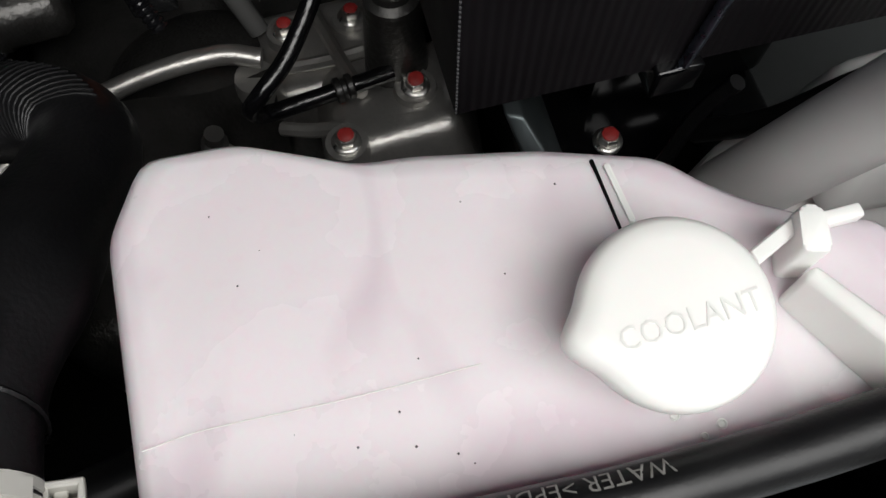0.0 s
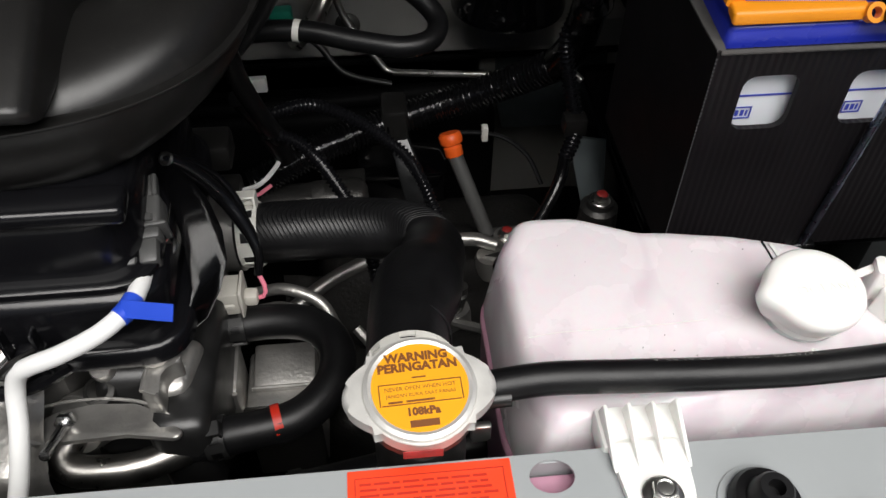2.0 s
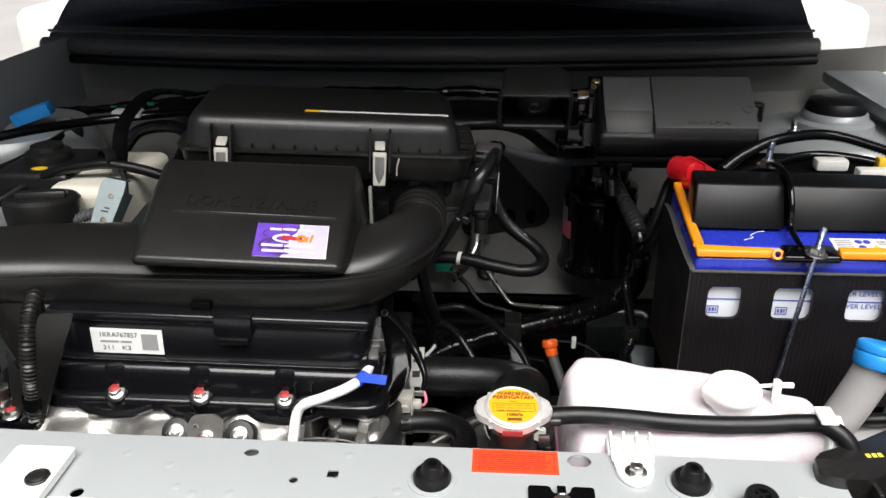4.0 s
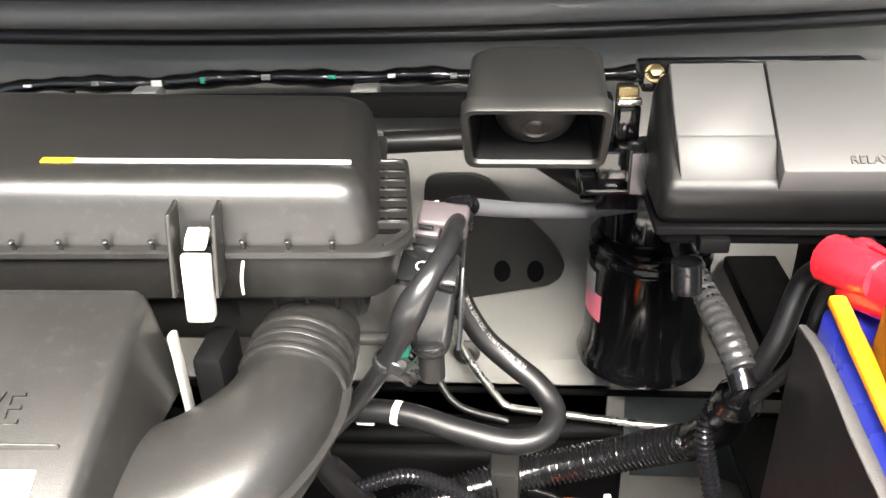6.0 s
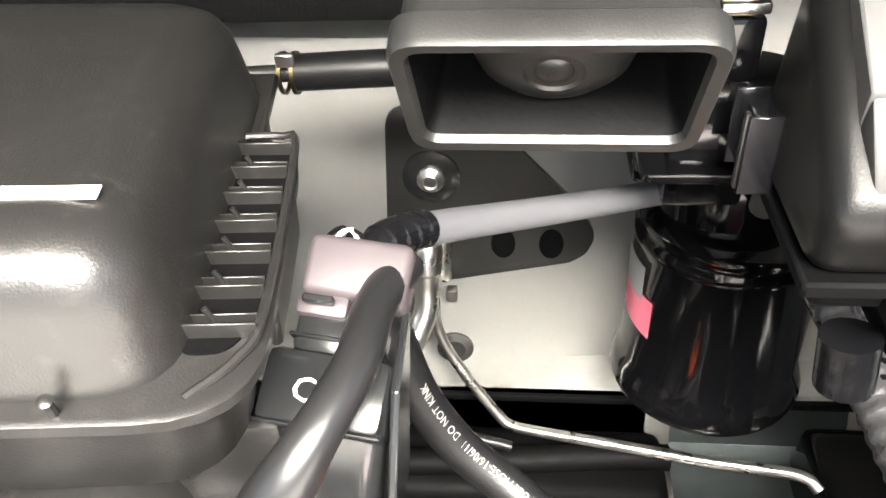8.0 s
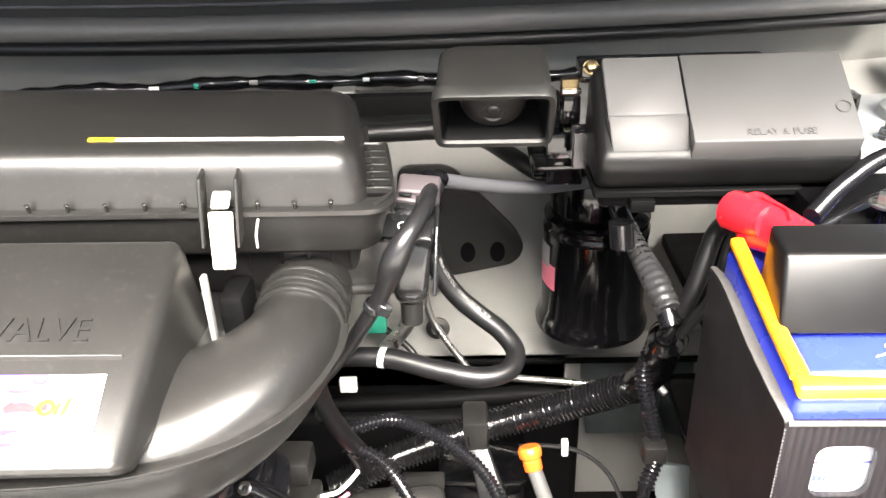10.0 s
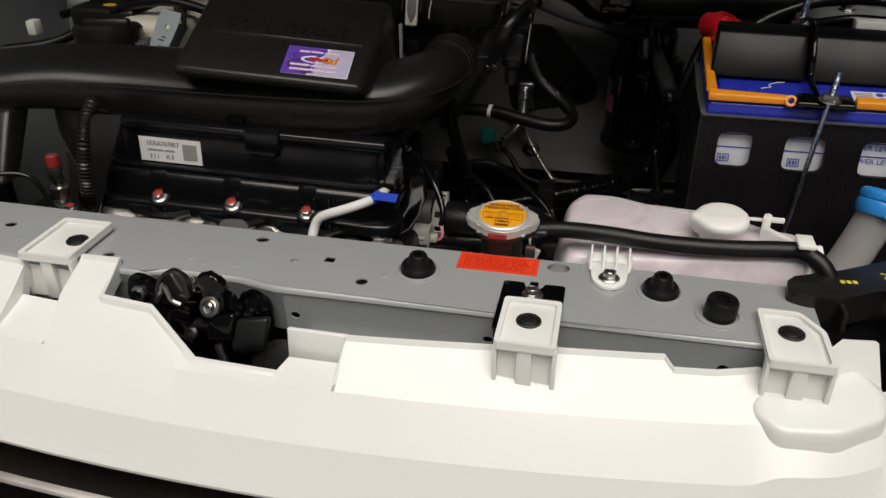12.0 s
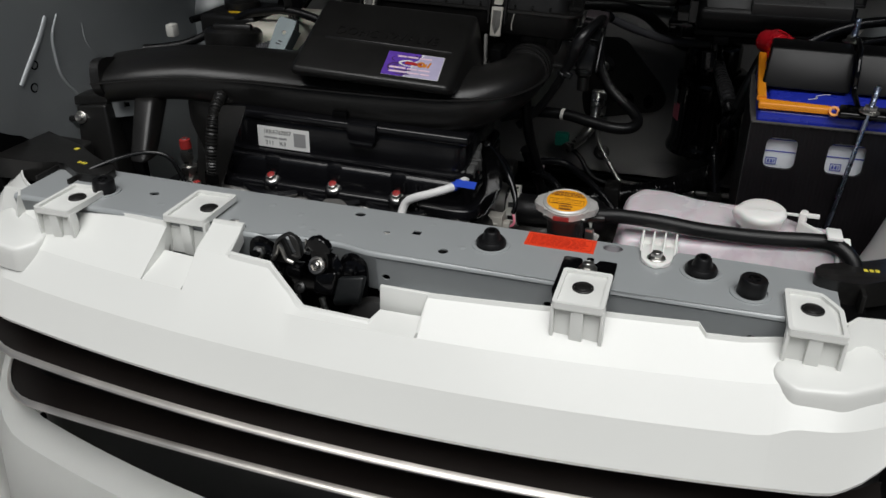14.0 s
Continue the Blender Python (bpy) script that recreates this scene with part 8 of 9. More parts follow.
def spring_clamp(p, q, r, turn=75, w=0.0, metal=None):
    """A flat spring clamp: two bands joined by bars, with a box lug."""
    m = along(p, q) @ pose(0, 0, 0, 0, 0, turn)
    ob = thing("hose_clamp", p, "dark steel spring clamp round a hose" if metal else "pale zinc spring clamp round a hose", "hose clamp", "hose clamps")
    metal = metal or CLIP_WHITE
    w = w or (0.0075 if r > 0.015 else 0.006)
    for z in (-w, w - 0.003):
        part("band", lathe([(r, z), (r + 0.0011, z), (r + 0.0011, z + 0.003), (r, z + 0.003), (r, z)], m, 36), metal, ob)
    for a in (0, 45, 90, 135, 180, 225, 315):
        part("bar", rbox(r - 0.0002, r + 0.0011, -0.0036 * r / 0.015, 0.0036 * r / 0.015, -w + 0.001, w - 0.001, 0, m=m @ pose(0, 0, 0, 0, 0, a)), metal, ob)
    if metal is CLIP_WHITE:
        part("paint_dot", prism(circle(0, 0, 0.0035, 14, 0.005), 0, 0.0004, m @ face((0, -r - 0.0001, 0), (1, 0, 0), (0, 0, 1))), BLUE_TAPE, ob, "blue paint dot")
    k = 1.0 if r > 0.015 else 0.75
    for z in (-w, w - 0.0022):
        part("lug_plate", rbox(r - 0.001, r + 0.010 * k, -0.006 * k, 0.006 * k, z, z + 0.0022, 0.0006, 1, m), metal, ob)
    part("lug_end", rbox(r + 0.0085 * k, r + 0.0105 * k, -0.006 * k, 0.006 * k, -w, w, 0.0006, 1, m), metal, ob)
    part("lug_pin", rbox(r + 0.002, r + 0.006 * k, -0.0016, 0.0016, -w, w, 0.0006, 1, m), metal, ob)
    return ob


spring_clamp((-0.186, 0.2678, 0.7515), (-0.150, 0.267, 0.753), 0.0226)
spring_clamp((-0.0812, 0.0790, 0.8306), (-0.0812, 0.066, 0.8330), 0.0226, -20, 0.0040)
bp = thing("bypass_hose", (-0.16, 0.14, 0.74), "black rubber heater bypass hose bent in a loop", "hose")
BP = [(-0.205, 0.188, 0.742), (-0.170, 0.190, 0.744), (-0.142, 0.182, 0.747), (-0.126, 0.160, 0.750), (-0.128, 0.132, 0.750), (-0.150, 0.110, 0.748), (-0.19, 0.103, 0.746), (-0.225, 0.100, 0.742)]
part("hose", tube(BP, 0.0118, 18, 0.005), RUBBER, bp)
part("print_band", tube([(-0.158, 0.1080, 0.7478), (-0.163, 0.1068, 0.7476)], 0.0121, 18, 0.002), INK_RED, bp, "orange-red paint stripe")
part("end_bead", tube([(-0.199, 0.1885, 0.7425), (-0.203, 0.188, 0.7421)], 0.0128, 18, 0.002), RUBBER, bp)
spring_clamp((-0.196, 0.1022, 0.7455), (-0.225, 0.100, 0.742), 0.0121, metal=STEEL_DARK)
spring_clamp((-0.192, 0.189, 0.743), (-0.170, 0.190, 0.744), 0.0121, metal=STEEL_DARK)
lh = thing("lower_hose", (-0.06, 0.11, 0.70), "black rubber hose low behind the radiator", "hose")
part("hose", tube([(-0.16, 0.085, 0.70), (-0.10, 0.095, 0.700), (-0.03, 0.11, 0.705), (0.02, 0.13, 0.70)], 0.014, 16), RUBBER, lh)
part("end_bead", tube([(-0.158, 0.0853, 0.70), (-0.150, 0.0868, 0.70)], 0.0152, 18, 0.002), RUBBER, lh)

ds = thing("dipstick", (-0.015, 0.42, 0.62), "orange-handled dipstick in a grey tube", "dipstick")
part("tube", tube([(0.012, 0.392, 0.610), (-0.006, 0.414, 0.655), (-0.018, 0.430, 0.684)], 0.0072, 14), CONN_DARK, ds, "grey plastic guide tube")
part("grip", lathe([(0.0082, 0), (0.0088, 0.001), (0.0088, 0.0090), (0.0080, 0.0100), (0.0080, 0.0112), (0.0104, 0.0124), (0.0112, 0.0150), (0.0110, 0.0205), (0.0092, 0.0228), (0, 0.0236)], along((-0.0175, 0.429, 0.682), (-0.0225, 0.440, 0.704)), 24), DIP_ORANGE, ds, "orange plastic grip")

# gas valve with pinkish connector beside the air cleaner
pv = thing("purge_valve", (-0.125, 0.38, 0.93), "dark purge valve with a pinkish-grey plug", "valve")
PM = pose(-0.1095, 0.3790, 0.9850, -60, 4, -6)
part("plug", rbox(-0.0150, 0.0150, -0.014, 0.002, -0.004, 0.014, 0.003, 3, PM), CONN_PINK, pv, "pinkish-grey connector plug")
part("plug_step", rbox(-0.0150, 0.000, -0.012, 0.000, -0.010, -0.003, 0.002, 2, PM), CONN_PINK, pv)
part("latch_bar", rbox(-0.0125, -0.0035, -0.0160, -0.0130, -0.0075, -0.0050, 0.0006, 1, PM), SENSOR_GREY, pv)
part("collar", rbox(-0.0145, 0.0105, -0.010, 0.006, -0.020, -0.007, 0.003, 2, PM), SENSOR_GREY, pv)
part("collar_ridge", rbox(-0.0150, 0.0110, -0.0115, 0.006, -0.0162, -0.0150, 0.0005, 1, PM), SENSOR_GREY, pv)
body_v = part("body", rbox(-0.0200, 0.0150, -0.011, 0.012, -0.040, -0.019, 0.003, 2, PM), SENSOR_GREY, pv)
part("body_edge", rbox(-0.0205, 0.0155, -0.0118, -0.0100, -0.0404, -0.0392, 0.0005, 1, PM), SENSOR_GREY, body_v)
part("lower_body", hexa([(-0.131, 0.345, 0.972), (-0.099, 0.345, 0.972), (-0.099, 0.372, 0.972), (-0.131, 0.372, 0.972)], [(-0.128, 0.333, 0.928), (-0.104, 0.333, 0.928), (-0.104, 0.358, 0.928), (-0.128, 0.358, 0.928)], 0.006, 3), SENSOR_GREY, pv)
part("stub", lathe([(0.0115, 0.012), (0.0115, 0.004), (0.0080, 0.0), (0.0080, -0.018), (0, -0.018)], Matrix.Translation((-0.116, 0.343, 0.924)), 22), BLACK_SATIN, pv)
part("stub_ring", lathe([(0.0118, 0.006), (0.0124, 0.008), (0.0118, 0.010)], Matrix.Translation((-0.116, 0.343, 0.924)), 22), SENSOR_GREY, pv)
part("side_plate", hexa([(-0.0975, 0.350, 0.978), (-0.0950, 0.350, 0.978), (-0.0950, 0.378, 0.985), (-0.0975, 0.378, 0.985)], [(-0.1000, 0.330, 0.934), (-0.0975, 0.330, 0.934), (-0.0975, 0.362, 0.930), (-0.1000, 0.362, 0.930)], 0.0006, 1), SENSOR_GREY, pv)
part("arm", rbox(-0.150, -0.118, 0.358, 0.368, 0.944, 0.956, 0.002, 2), BLACK_SATIN, pv)
lettering("C", 0.0095, PM @ face((-0.0105, -0.0113, -0.0335), (1, 0, 0), (0, 0, 1)), INK_WHITE, pv, 0.0002)
BRT = [(-0.099, 0.400, 0.9925), (-0.088, 0.418, 0.983), (-0.066, 0.445, 0.968), (-0.034, 0.478, 0.951), (-0.004, 0.503, 0.940), (0.020, 0.518, 0.936), (0.050, 0.525, 0.936)]
gh = thing("breather_tube", (-0.05, 0.40, 0.975), "grey corrugated breather tube by the air cleaner", "tube")
part("tube", tube(BRT, 0.0056, 16), GREY_HOSE, gh)
part("tape_end", tube([(-0.1060, 0.386, 0.9945), (-0.1035, 0.392, 0.9960), (-0.099, 0.400, 0.9930), (-0.094, 0.408, 0.9890)], 0.0062, 14, 0.002), TAPE, gh)
for k in range(4):
    p = Vector((-0.1045, 0.390, 0.9960)).lerp(Vector((-0.096, 0.405, 0.9910)), k / 3)
    part("tape_turn", lathe([(0.0062, -0.0010), (0.0067, 0.0), (0.0062, 0.0010)], along(p, p + Vector((0.4, 0.75, -0.25))), 16), TAPE, gh)
for k in range(3):
    part("wire", tube([(-0.1080 - 0.001 * k, 0.388, 0.992), (-0.1110 - 0.002 * k, 0.393 + 0.001 * k, 0.9985), (-0.1150 - 0.003 * k, 0.394, 0.9960), (-0.1170 - 0.003 * k, 0.392, 0.990)], 0.0008, 6, 0.002), CLIP_WHITE if k == 1 else TAPE, gh)
vh = thing("vacuum_hose", (-0.15, 0.34, 0.92), "black rubber vacuum hose with bright sheen", "hose")
VH = [(-0.097, 0.386, 0.9925), (-0.102, 0.366, 0.9950), (-0.1035, 0.342, 0.9960), (-0.1120, 0.322, 0.9895), (-0.122, 0.314, 0.9740), (-0.131, 0.318, 0.9500), (-0.143, 0.325, 0.925), (-0.160, 0.333, 0.895), (-0.18, 0.335, 0.868), (-0.20, 0.33, 0.85)]
part("hose", tube(VH, lambda u: 0.0058 + 0.0030 * math.exp(-((u - 0.092) / 0.020) ** 2), 20, 0.003), RUBBER_SHEEN, vh)
part("tie", lathe([(0.0068, -0.003), (0.0076, -0.002), (0.0076, 0.002), (0.0068, 0.003)], along((-0.1400, 0.3235, 0.9310), (-0.145, 0.326, 0.920)), 20), SENSOR_GREY, vh, "smoky plastic hose tie")
part("tie_head", rbox(-0.005, 0.005, -0.0035, 0.0035, -0.004, 0.004, 0.001, 1, pose(-0.1330, 0.3185, 0.9310, 0, 30)), SENSOR_GREY, vh)
bhz = thing("booster_hose", (-0.1, 0.55, 0.97), "black rubber hose behind the horn", "hose")
part("hose", tube([(-0.172, 0.548, 0.976), (-0.13, 0.548, 0.978), (-0.095, 0.552, 0.977), (-0.060, 0.570, 0.962), (-0.030, 0.590, 0.935), (0.0, 0.590, 0.916), (0.035, 0.585, 0.912)], 0.0088, 16), RUBBER, bhz)
for x in (-0.1765, -0.1705):
    part("end_clip", lathe([(0.0090, -0.0010), (0.0102, -0.0009), (0.0102, 0.0009), (0.0090, 0.0010)], along((x, 0.548, 0.976), (x + 0.01, 0.548, 0.976)), 22), BRASS, bhz, "brass-coloured spring clip")
part("clip_tail", rbox(-0.1775, -0.1690, 0.5400, 0.5430, 0.982, 0.9885, 0.0006, 1), ZINC, bhz)
part("stub", tube([(-0.200, 0.548, 0.975), (-0.172, 0.548, 0.976)], 0.0042, 12), BLACK_SATIN, bhz)

# wiring at the end of the engine
cc = thing("coil_connector", (-0.218, 0.165, 0.83), "grey wiring connector with white sleeved lead", "connector")
QM = face((-0.2265, 0.1780, 0.8520), (1, 0.10, 0.02), (-0.10, 0.90, 0.30)) @ Matrix.Diagonal((1.28, 1.0, 1.1, 1.0))
part("shell", hexa([QM @ Vector(p) for p in ((-0.0100, -0.006, 0.0075), (0.0100, -0.006, 0.0075), (0.0105, 0.014, 0.0075), (-0.0105, 0.014, 0.0075))], [QM @ Vector(p) for p in ((-0.0115, -0.006, -0.0075), (0.0115, -0.006, -0.0075), (0.0115, 0.014, -0.0075), (-0.0115, 0.014, -0.0075))], 0.0025, 3), CONN_DARK, cc)
part("collar", rbox(-0.0130, 0.0130, -0.0075, -0.0045, -0.0085, 0.0090, 0.0012, 2, QM), CONN_DARK, cc)
part("socket", rbox(-0.0085, 0.0085, 0.012, 0.028, -0.0060, 0.0060, 0.002, 2, QM), CONN_DARK, cc)
part("front", rbox(-0.0100, 0.0100, -0.014, -0.007, -0.0070, 0.0075, 0.002, 2, QM), CONN_DARK, cc)
for x in (-0.0086, 0.0004):
    part("lobe", rbox(x, x + 0.0082, -0.028, -0.012, -0.0060, 0.0062, 0.0022, 2, QM), CONN_DARK, cc)
for x in (-0.0098, 0.0078):
    part("guide", rbox(x, x + 0.0020, 0.012, 0.026, 0.0030, 0.0090, 0.0006, 1, QM), CONN_DARK, cc)
part("latch", rbox(-0.0055, 0.0055, 0.013, 0.024, 0.0055, 0.0085, 0.001, 1, QM), CONN_DARK, cc)
part("latch_foot", rbox(-0.0075, 0.0075, -0.004, 0.001, 0.0070, 0.0095, 0.0008, 1, QM), CONN_DARK, cc)
for k, x in enumerate((-0.004, 0.003)):
    part("wire", tube([QM @ Vector((x, -0.026, 0.0)), QM @ Vector((x, -0.031, -0.001)), QM @ Vector((0.4 * x, -0.036, -0.003))], 0.0012, 6, 0.002), INK_BLACK, cc)
part("lead", tube([(-0.2218, 0.1480, 0.8415), (-0.2225, 0.138, 0.8425), (-0.2255, 0.124, 0.8430), (-0.238, 0.110, 0.8410), (-0.258, 0.103, 0.8350), (-0.274, 0.102, 0.8290), (-0.2835, 0.1025, 0.8220), (-0.2880, 0.099, 0.8100), (-0.2895, 0.088, 0.793), (-0.292, 0.07, 0.773), (-0.296, 0.05, 0.755)], 0.0051, 14), WHITE_TUBE, cc, "white braided sleeve")
part("tape", rbox(0.0, 0.0290, 0.0, 0.0090, -0.0004, 0.0004, 0, m=face((-0.2275, 0.1165, 0.8445), (0.028, -0.008, 0.003), (0.02, 0.7, 0.7))), BLUE_TAPE, cc, "blue marking tape")
part("tape", tube([(-0.2238, 0.1300, 0.8430), (-0.2262, 0.1225, 0.8430), (-0.2295, 0.1180, 0.8425)], 0.0057, 14, 0.003), BLUE_TAPE, cc, "blue marking tape")
part("clip", tube([(-0.276, 0.116, 0.824), (-0.283, 0.104, 0.830), (-0.292, 0.102, 0.822), (-0.290, 0.112, 0.812)], 0.0020, 8), BLACK_SATIN, cc)
part("clip_post", rbox(-0.288, -0.272, 0.112, 0.122, 0.80, 0.824, 0.002), BLACK_GLOSS, cc)
for x in (-0.2890, -0.2730):
    part("clip_prong", rbox(x - 0.0010, x + 0.0010, 0.110, 0.118, 0.815, 0.842, 0.0006, 1), BLACK_GLOSS, cc)
sp = thing("engine_end_loom", (-0.2, 0.22, 0.78), "black taped wires hanging at the end of the engine", "wiring loom")
part("strap", thicken(loft([[Vector(c) + Vector(d) * k for k in (-1, -0.5, 0, 0.5, 1)] for c, d in (((-0.221, 0.228, 0.8560), (0.003, 0.001, 0.001)), ((-0.211, 0.214, 0.8540), (0.007, 0.002, 0.0)), ((-0.201, 0.196, 0.8470), (0.0095, 0.004, 0.001)), ((-0.194, 0.178, 0.8360), (0.0105, 0.005, 0.003)), ((-0.192, 0.164, 0.8220), (0.0100, 0.007, 0.004)), ((-0.197, 0.155, 0.8080), (0.0090, 0.007, 0.002)), ((-0.206, 0.151, 0.7960), (0.0080, 0.004, -0.002)), ((-0.218, 0.150, 0.7860), (0.0050, 0.001, -0.003)))]), 0.0012), TAPE_RIBBON, sp, "shiny black tape ribbon", sharp=80)
part("wire", tube([(-0.222, 0.228, 0.8570), (-0.214, 0.232, 0.8510), (-0.202, 0.234, 0.8360), (-0.190, 0.232, 0.8180), (-0.179, 0.223, 0.8010), (-0.173, 0.213, 0.7870), (-0.1745, 0.206, 0.7740)], lambda u: 0.0052 - 0.0022 * min(1.0, max(0.0, (u - 0.065) / 0.03)), 12, 0.003), TAPE_RIBBON, sp)
part("wire", tube([(-0.222, 0.230, 0.858), (-0.212, 0.240, 0.848), (-0.195, 0.246, 0.826), (-0.184, 0.240, 0.806), (-0.181, 0.232, 0.792)], 0.0028, 10), TAPE, sp)
part("eyelet", lathe([(0.0030, -0.0008), (0.0045, 0.0), (0.0030, 0.0008), (0.0018, 0.0)], pose(-0.2165, 0.2250, 0.8600, 40), 14), BLACK_SATIN, sp)
part("wire", tube([(-0.185, 0.300, 0.905), (-0.183, 0.320, 0.85), (-0.176, 0.345, 0.80), (-0.17, 0.37, 0.76)], 0.0072, 12), RUBBER, sp)
part("branch", tube([(-0.18, 0.36, 0.775), (-0.150, 0.355, 0.762), (-0.125, 0.335, 0.735), (-0.105, 0.31, 0.70), (-0.098, 0.29, 0.665)], ribs(0.0055, 0.004, 0.0008), 12, 0.001), BLACK_GLOSS, sp)
part("branch", tube([(-0.18, 0.365, 0.785), (-0.145, 0.385, 0.780), (-0.115, 0.395, 0.760), (-0.085, 0.395, 0.735), (-0.06, 0.385, 0.71), (-0.04, 0.36, 0.67)], ribs(0.0052, 0.004, 0.0008), 12, 0.001), BLACK_GLOSS, sp)
part("wire", tube([(-0.1745, 0.206, 0.776), (-0.1710, 0.201, 0.768), (-0.1715, 0.198, 0.762), (-0.1770, 0.199, 0.759)], 0.0016, 8), PINK_LABEL, sp)
part("plug", rbox(-0.235, -0.200, 0.315, 0.345, 0.772, 0.795, 0.004), BLACK_SATIN, sp)
kc = thing("sensor_connector", (-0.185, 0.21, 0.76), "beige wiring connector above the bypass hose", "connector")
part("shell", rbox(-0.2090, -0.1850, 0.188, 0.208, 0.755, 0.7745, 0.0025, 2), CONN_BEIGE, kc)
part("rib", rbox(-0.2060, -0.1900, 0.1865, 0.190, 0.762, 0.7665, 0.001, 1), CONN_BEIGE, kc)
part("lip", rbox(-0.1870, -0.1845, 0.1865, 0.2095, 0.7535, 0.7765, 0.0008, 1), CONN_BEIGE, kc)
part("nose", rbox(-0.1850, -0.1760, 0.193, 0.203, 0.757, 0.766, 0.002), CONN_BEIGE, kc)
blk = thing("flat_bracket", (0.09, 0.37, 0.62), "pale grey steel bracket beside the gearbox", "bracket")
part("strip", hexa([(0.075, 0.382, 0.735), (0.108, 0.380, 0.730), (0.112, 0.384, 0.728), (0.078, 0.387, 0.733)], [(0.093, 0.335, 0.655), (0.106, 0.335, 0.655), (0.107, 0.339, 0.655), (0.094, 0.339, 0.655)], 0.001, 1), GALV, blk)

# starter and plugs low behind the duct
sm_ = thing("starter_motor", (-0.16, 0.42, 0.58), "grey starter motor with black plug under the loom", "starter")
part("body", lathe([(0.0, -0.070), (0.018, -0.070), (0.021, -0.064), (0.021, 0.050), (0.017, 0.056), (0.012, 0.058), (0, 0.058)], pose(-0.160, 0.420, 0.640, 0, 90, 4), 26), ALU_SHADED, sm_)
part("band", lathe([(0.0216, -0.006), (0.0222, -0.004), (0.0222, 0.004), (0.0216, 0.006)], pose(-0.150, 0.420, 0.640, 0, 90, 4), 26), ALU_DARK, sm_)
part("terminal_plate", rbox(-0.150, -0.105, 0.462, 0.492, 0.615, 0.622, 0.002), ALU_SHADED, sm_)
part("plug", rbox(-0.262, -0.212, 0.372, 0.400, 0.680, 0.702, 0.004), BLACK_SATIN, sm_)
for x in (-0.252, -0.240, -0.228):
    part("plug_rib", rbox(x, x + 0.004, 0.369, 0.373, 0.682, 0.700, 0.001), BLACK_SATIN, sm_)
part("lead", tube([(-0.212, 0.386, 0.692), (-0.195, 0.384, 0.700), (-0.180, 0.392, 0.712), (-0.172, 0.402, 0.722)], 0.0022, 8), WHITE_TUBE, sm_, "pale thin lead")
part("lead", tube([(-0.212, 0.382, 0.688), (-0.200, 0.380, 0.690), (-0.186, 0.386, 0.696)], 0.0018, 8), PINK_LABEL, sm_, "pink thin lead")
hs = thing("downward_hose", (-0.17, 0.40, 0.66), "dark rubber sleeve hanging behind the duct", "hose")
part("hose", tube([(-0.196, 0.372, 0.800), (-0.186, 0.388, 0.765), (-0.176, 0.398, 0.730), (-0.172, 0.402, 0.712)], 0.0085, 14), RUBBER, hs)
mk = thing("marker_tag", (-0.206, 0.542, 0.70), "small white plastic tag on a hose", "tag")
part("tag", rbox(-0.216, -0.198, 0.538, 0.546, 0.690, 0.706, 0.001), WHITE_PLASTIC, mk)
wb = thing("earth_lead", (0.02, 0.43, 0.66), "thin black lead with pale clip", "wire")
part("lead", tube([(-0.030, 0.452, 0.690), (0.000, 0.448, 0.694), (0.030, 0.440, 0.692), (0.052, 0.425, 0.680), (0.064, 0.405, 0.660)], 0.0022, 8), RUBBER, wb)
part("clip", rbox(0.010, 0.016, 0.442, 0.450, 0.686, 0.702, 0.001), CLIP_WHITE, wb)

# ---- far side of the engine bay ----
fr = thing("brake_fluid_reservoir", (-0.575, 0.42, 0.87), "cream plastic brake fluid reservoir with black cap", "fluid reservoir")
part("tank", hexa([(-0.625, 0.31, 0.965), (-0.535, 0.31, 0.965), (-0.525, 0.46, 0.965), (-0.62, 0.46, 0.965)], [(-0.62, 0.32, 0.87), (-0.54, 0.32, 0.87), (-0.54, 0.45, 0.87), (-0.61, 0.45, 0.87)], 0.014, 4), CREAM, fr)
part("cap", lathe([(0.027, 0.0), (0.028, 0.004), (0.027, 0.016), (0.020, 0.019), (0.019, 0.024), (0, 0.025)], pose(-0.655, 0.390, 0.968), 28), BLACK_SATIN, fr)
part("cap_mark", prism(circle(0, 0, 0.010, 20, 0.006), 0.0, 0.0008, pose(-0.648, 0.3535, 0.9735)), YELLOW, fr, "yellow oval mark")
part("cap_base", rbox(-0.70, -0.605, 0.335, 0.44, 0.93, 0.9735, 0.008, 3), BLACK_SATIN, fr)
ped = thing("reservoir_stand", (-0.60, 0.40, 0.44), "black steel stand under the fluid reservoir", "bracket")
part("block", rbox(-0.66, -0.55, 0.34, 0.46, 0.44, 0.93, 0.01), BLACK_DULL, ped)
pw = thing("power_pulley_cap", (-0.600, 0.265, 0.93), "round black plastic cap with raised grip bar", "cap")
part("disc", lathe([(0.036, -0.03), (0.040, 0.0), (0.040, 0.010), (0.036, 0.014), (0.030, 0.012), (0, 0.012)], pose(-0.600, 0.268, 0.958, -8), 36), BLACK_SATIN, pw)
part("grip", rbox(-0.028, 0.028, -0.007, 0.007, 0.010, 0.020, 0.004, 2, pose(-0.600, 0.268, 0.958, -8, 0, 10)), BLACK_SATIN, pw)
part("stem", lathe([(0.030, 0.90), (0.032, 0.955)], Matrix.Translation((-0.600, 0.268, 0)), 28), BLACK_DULL, pw)
gb_ = thing("galvanised_bracket", (-0.525, 0.27, 0.94), "shiny galvanised steel bracket with two holes", "bracket")
gmx = face((-0.5315, 0.2520, 0.9400), (0.0250, 0.0, -0.0050), (0.012, 0.030, 0.044))
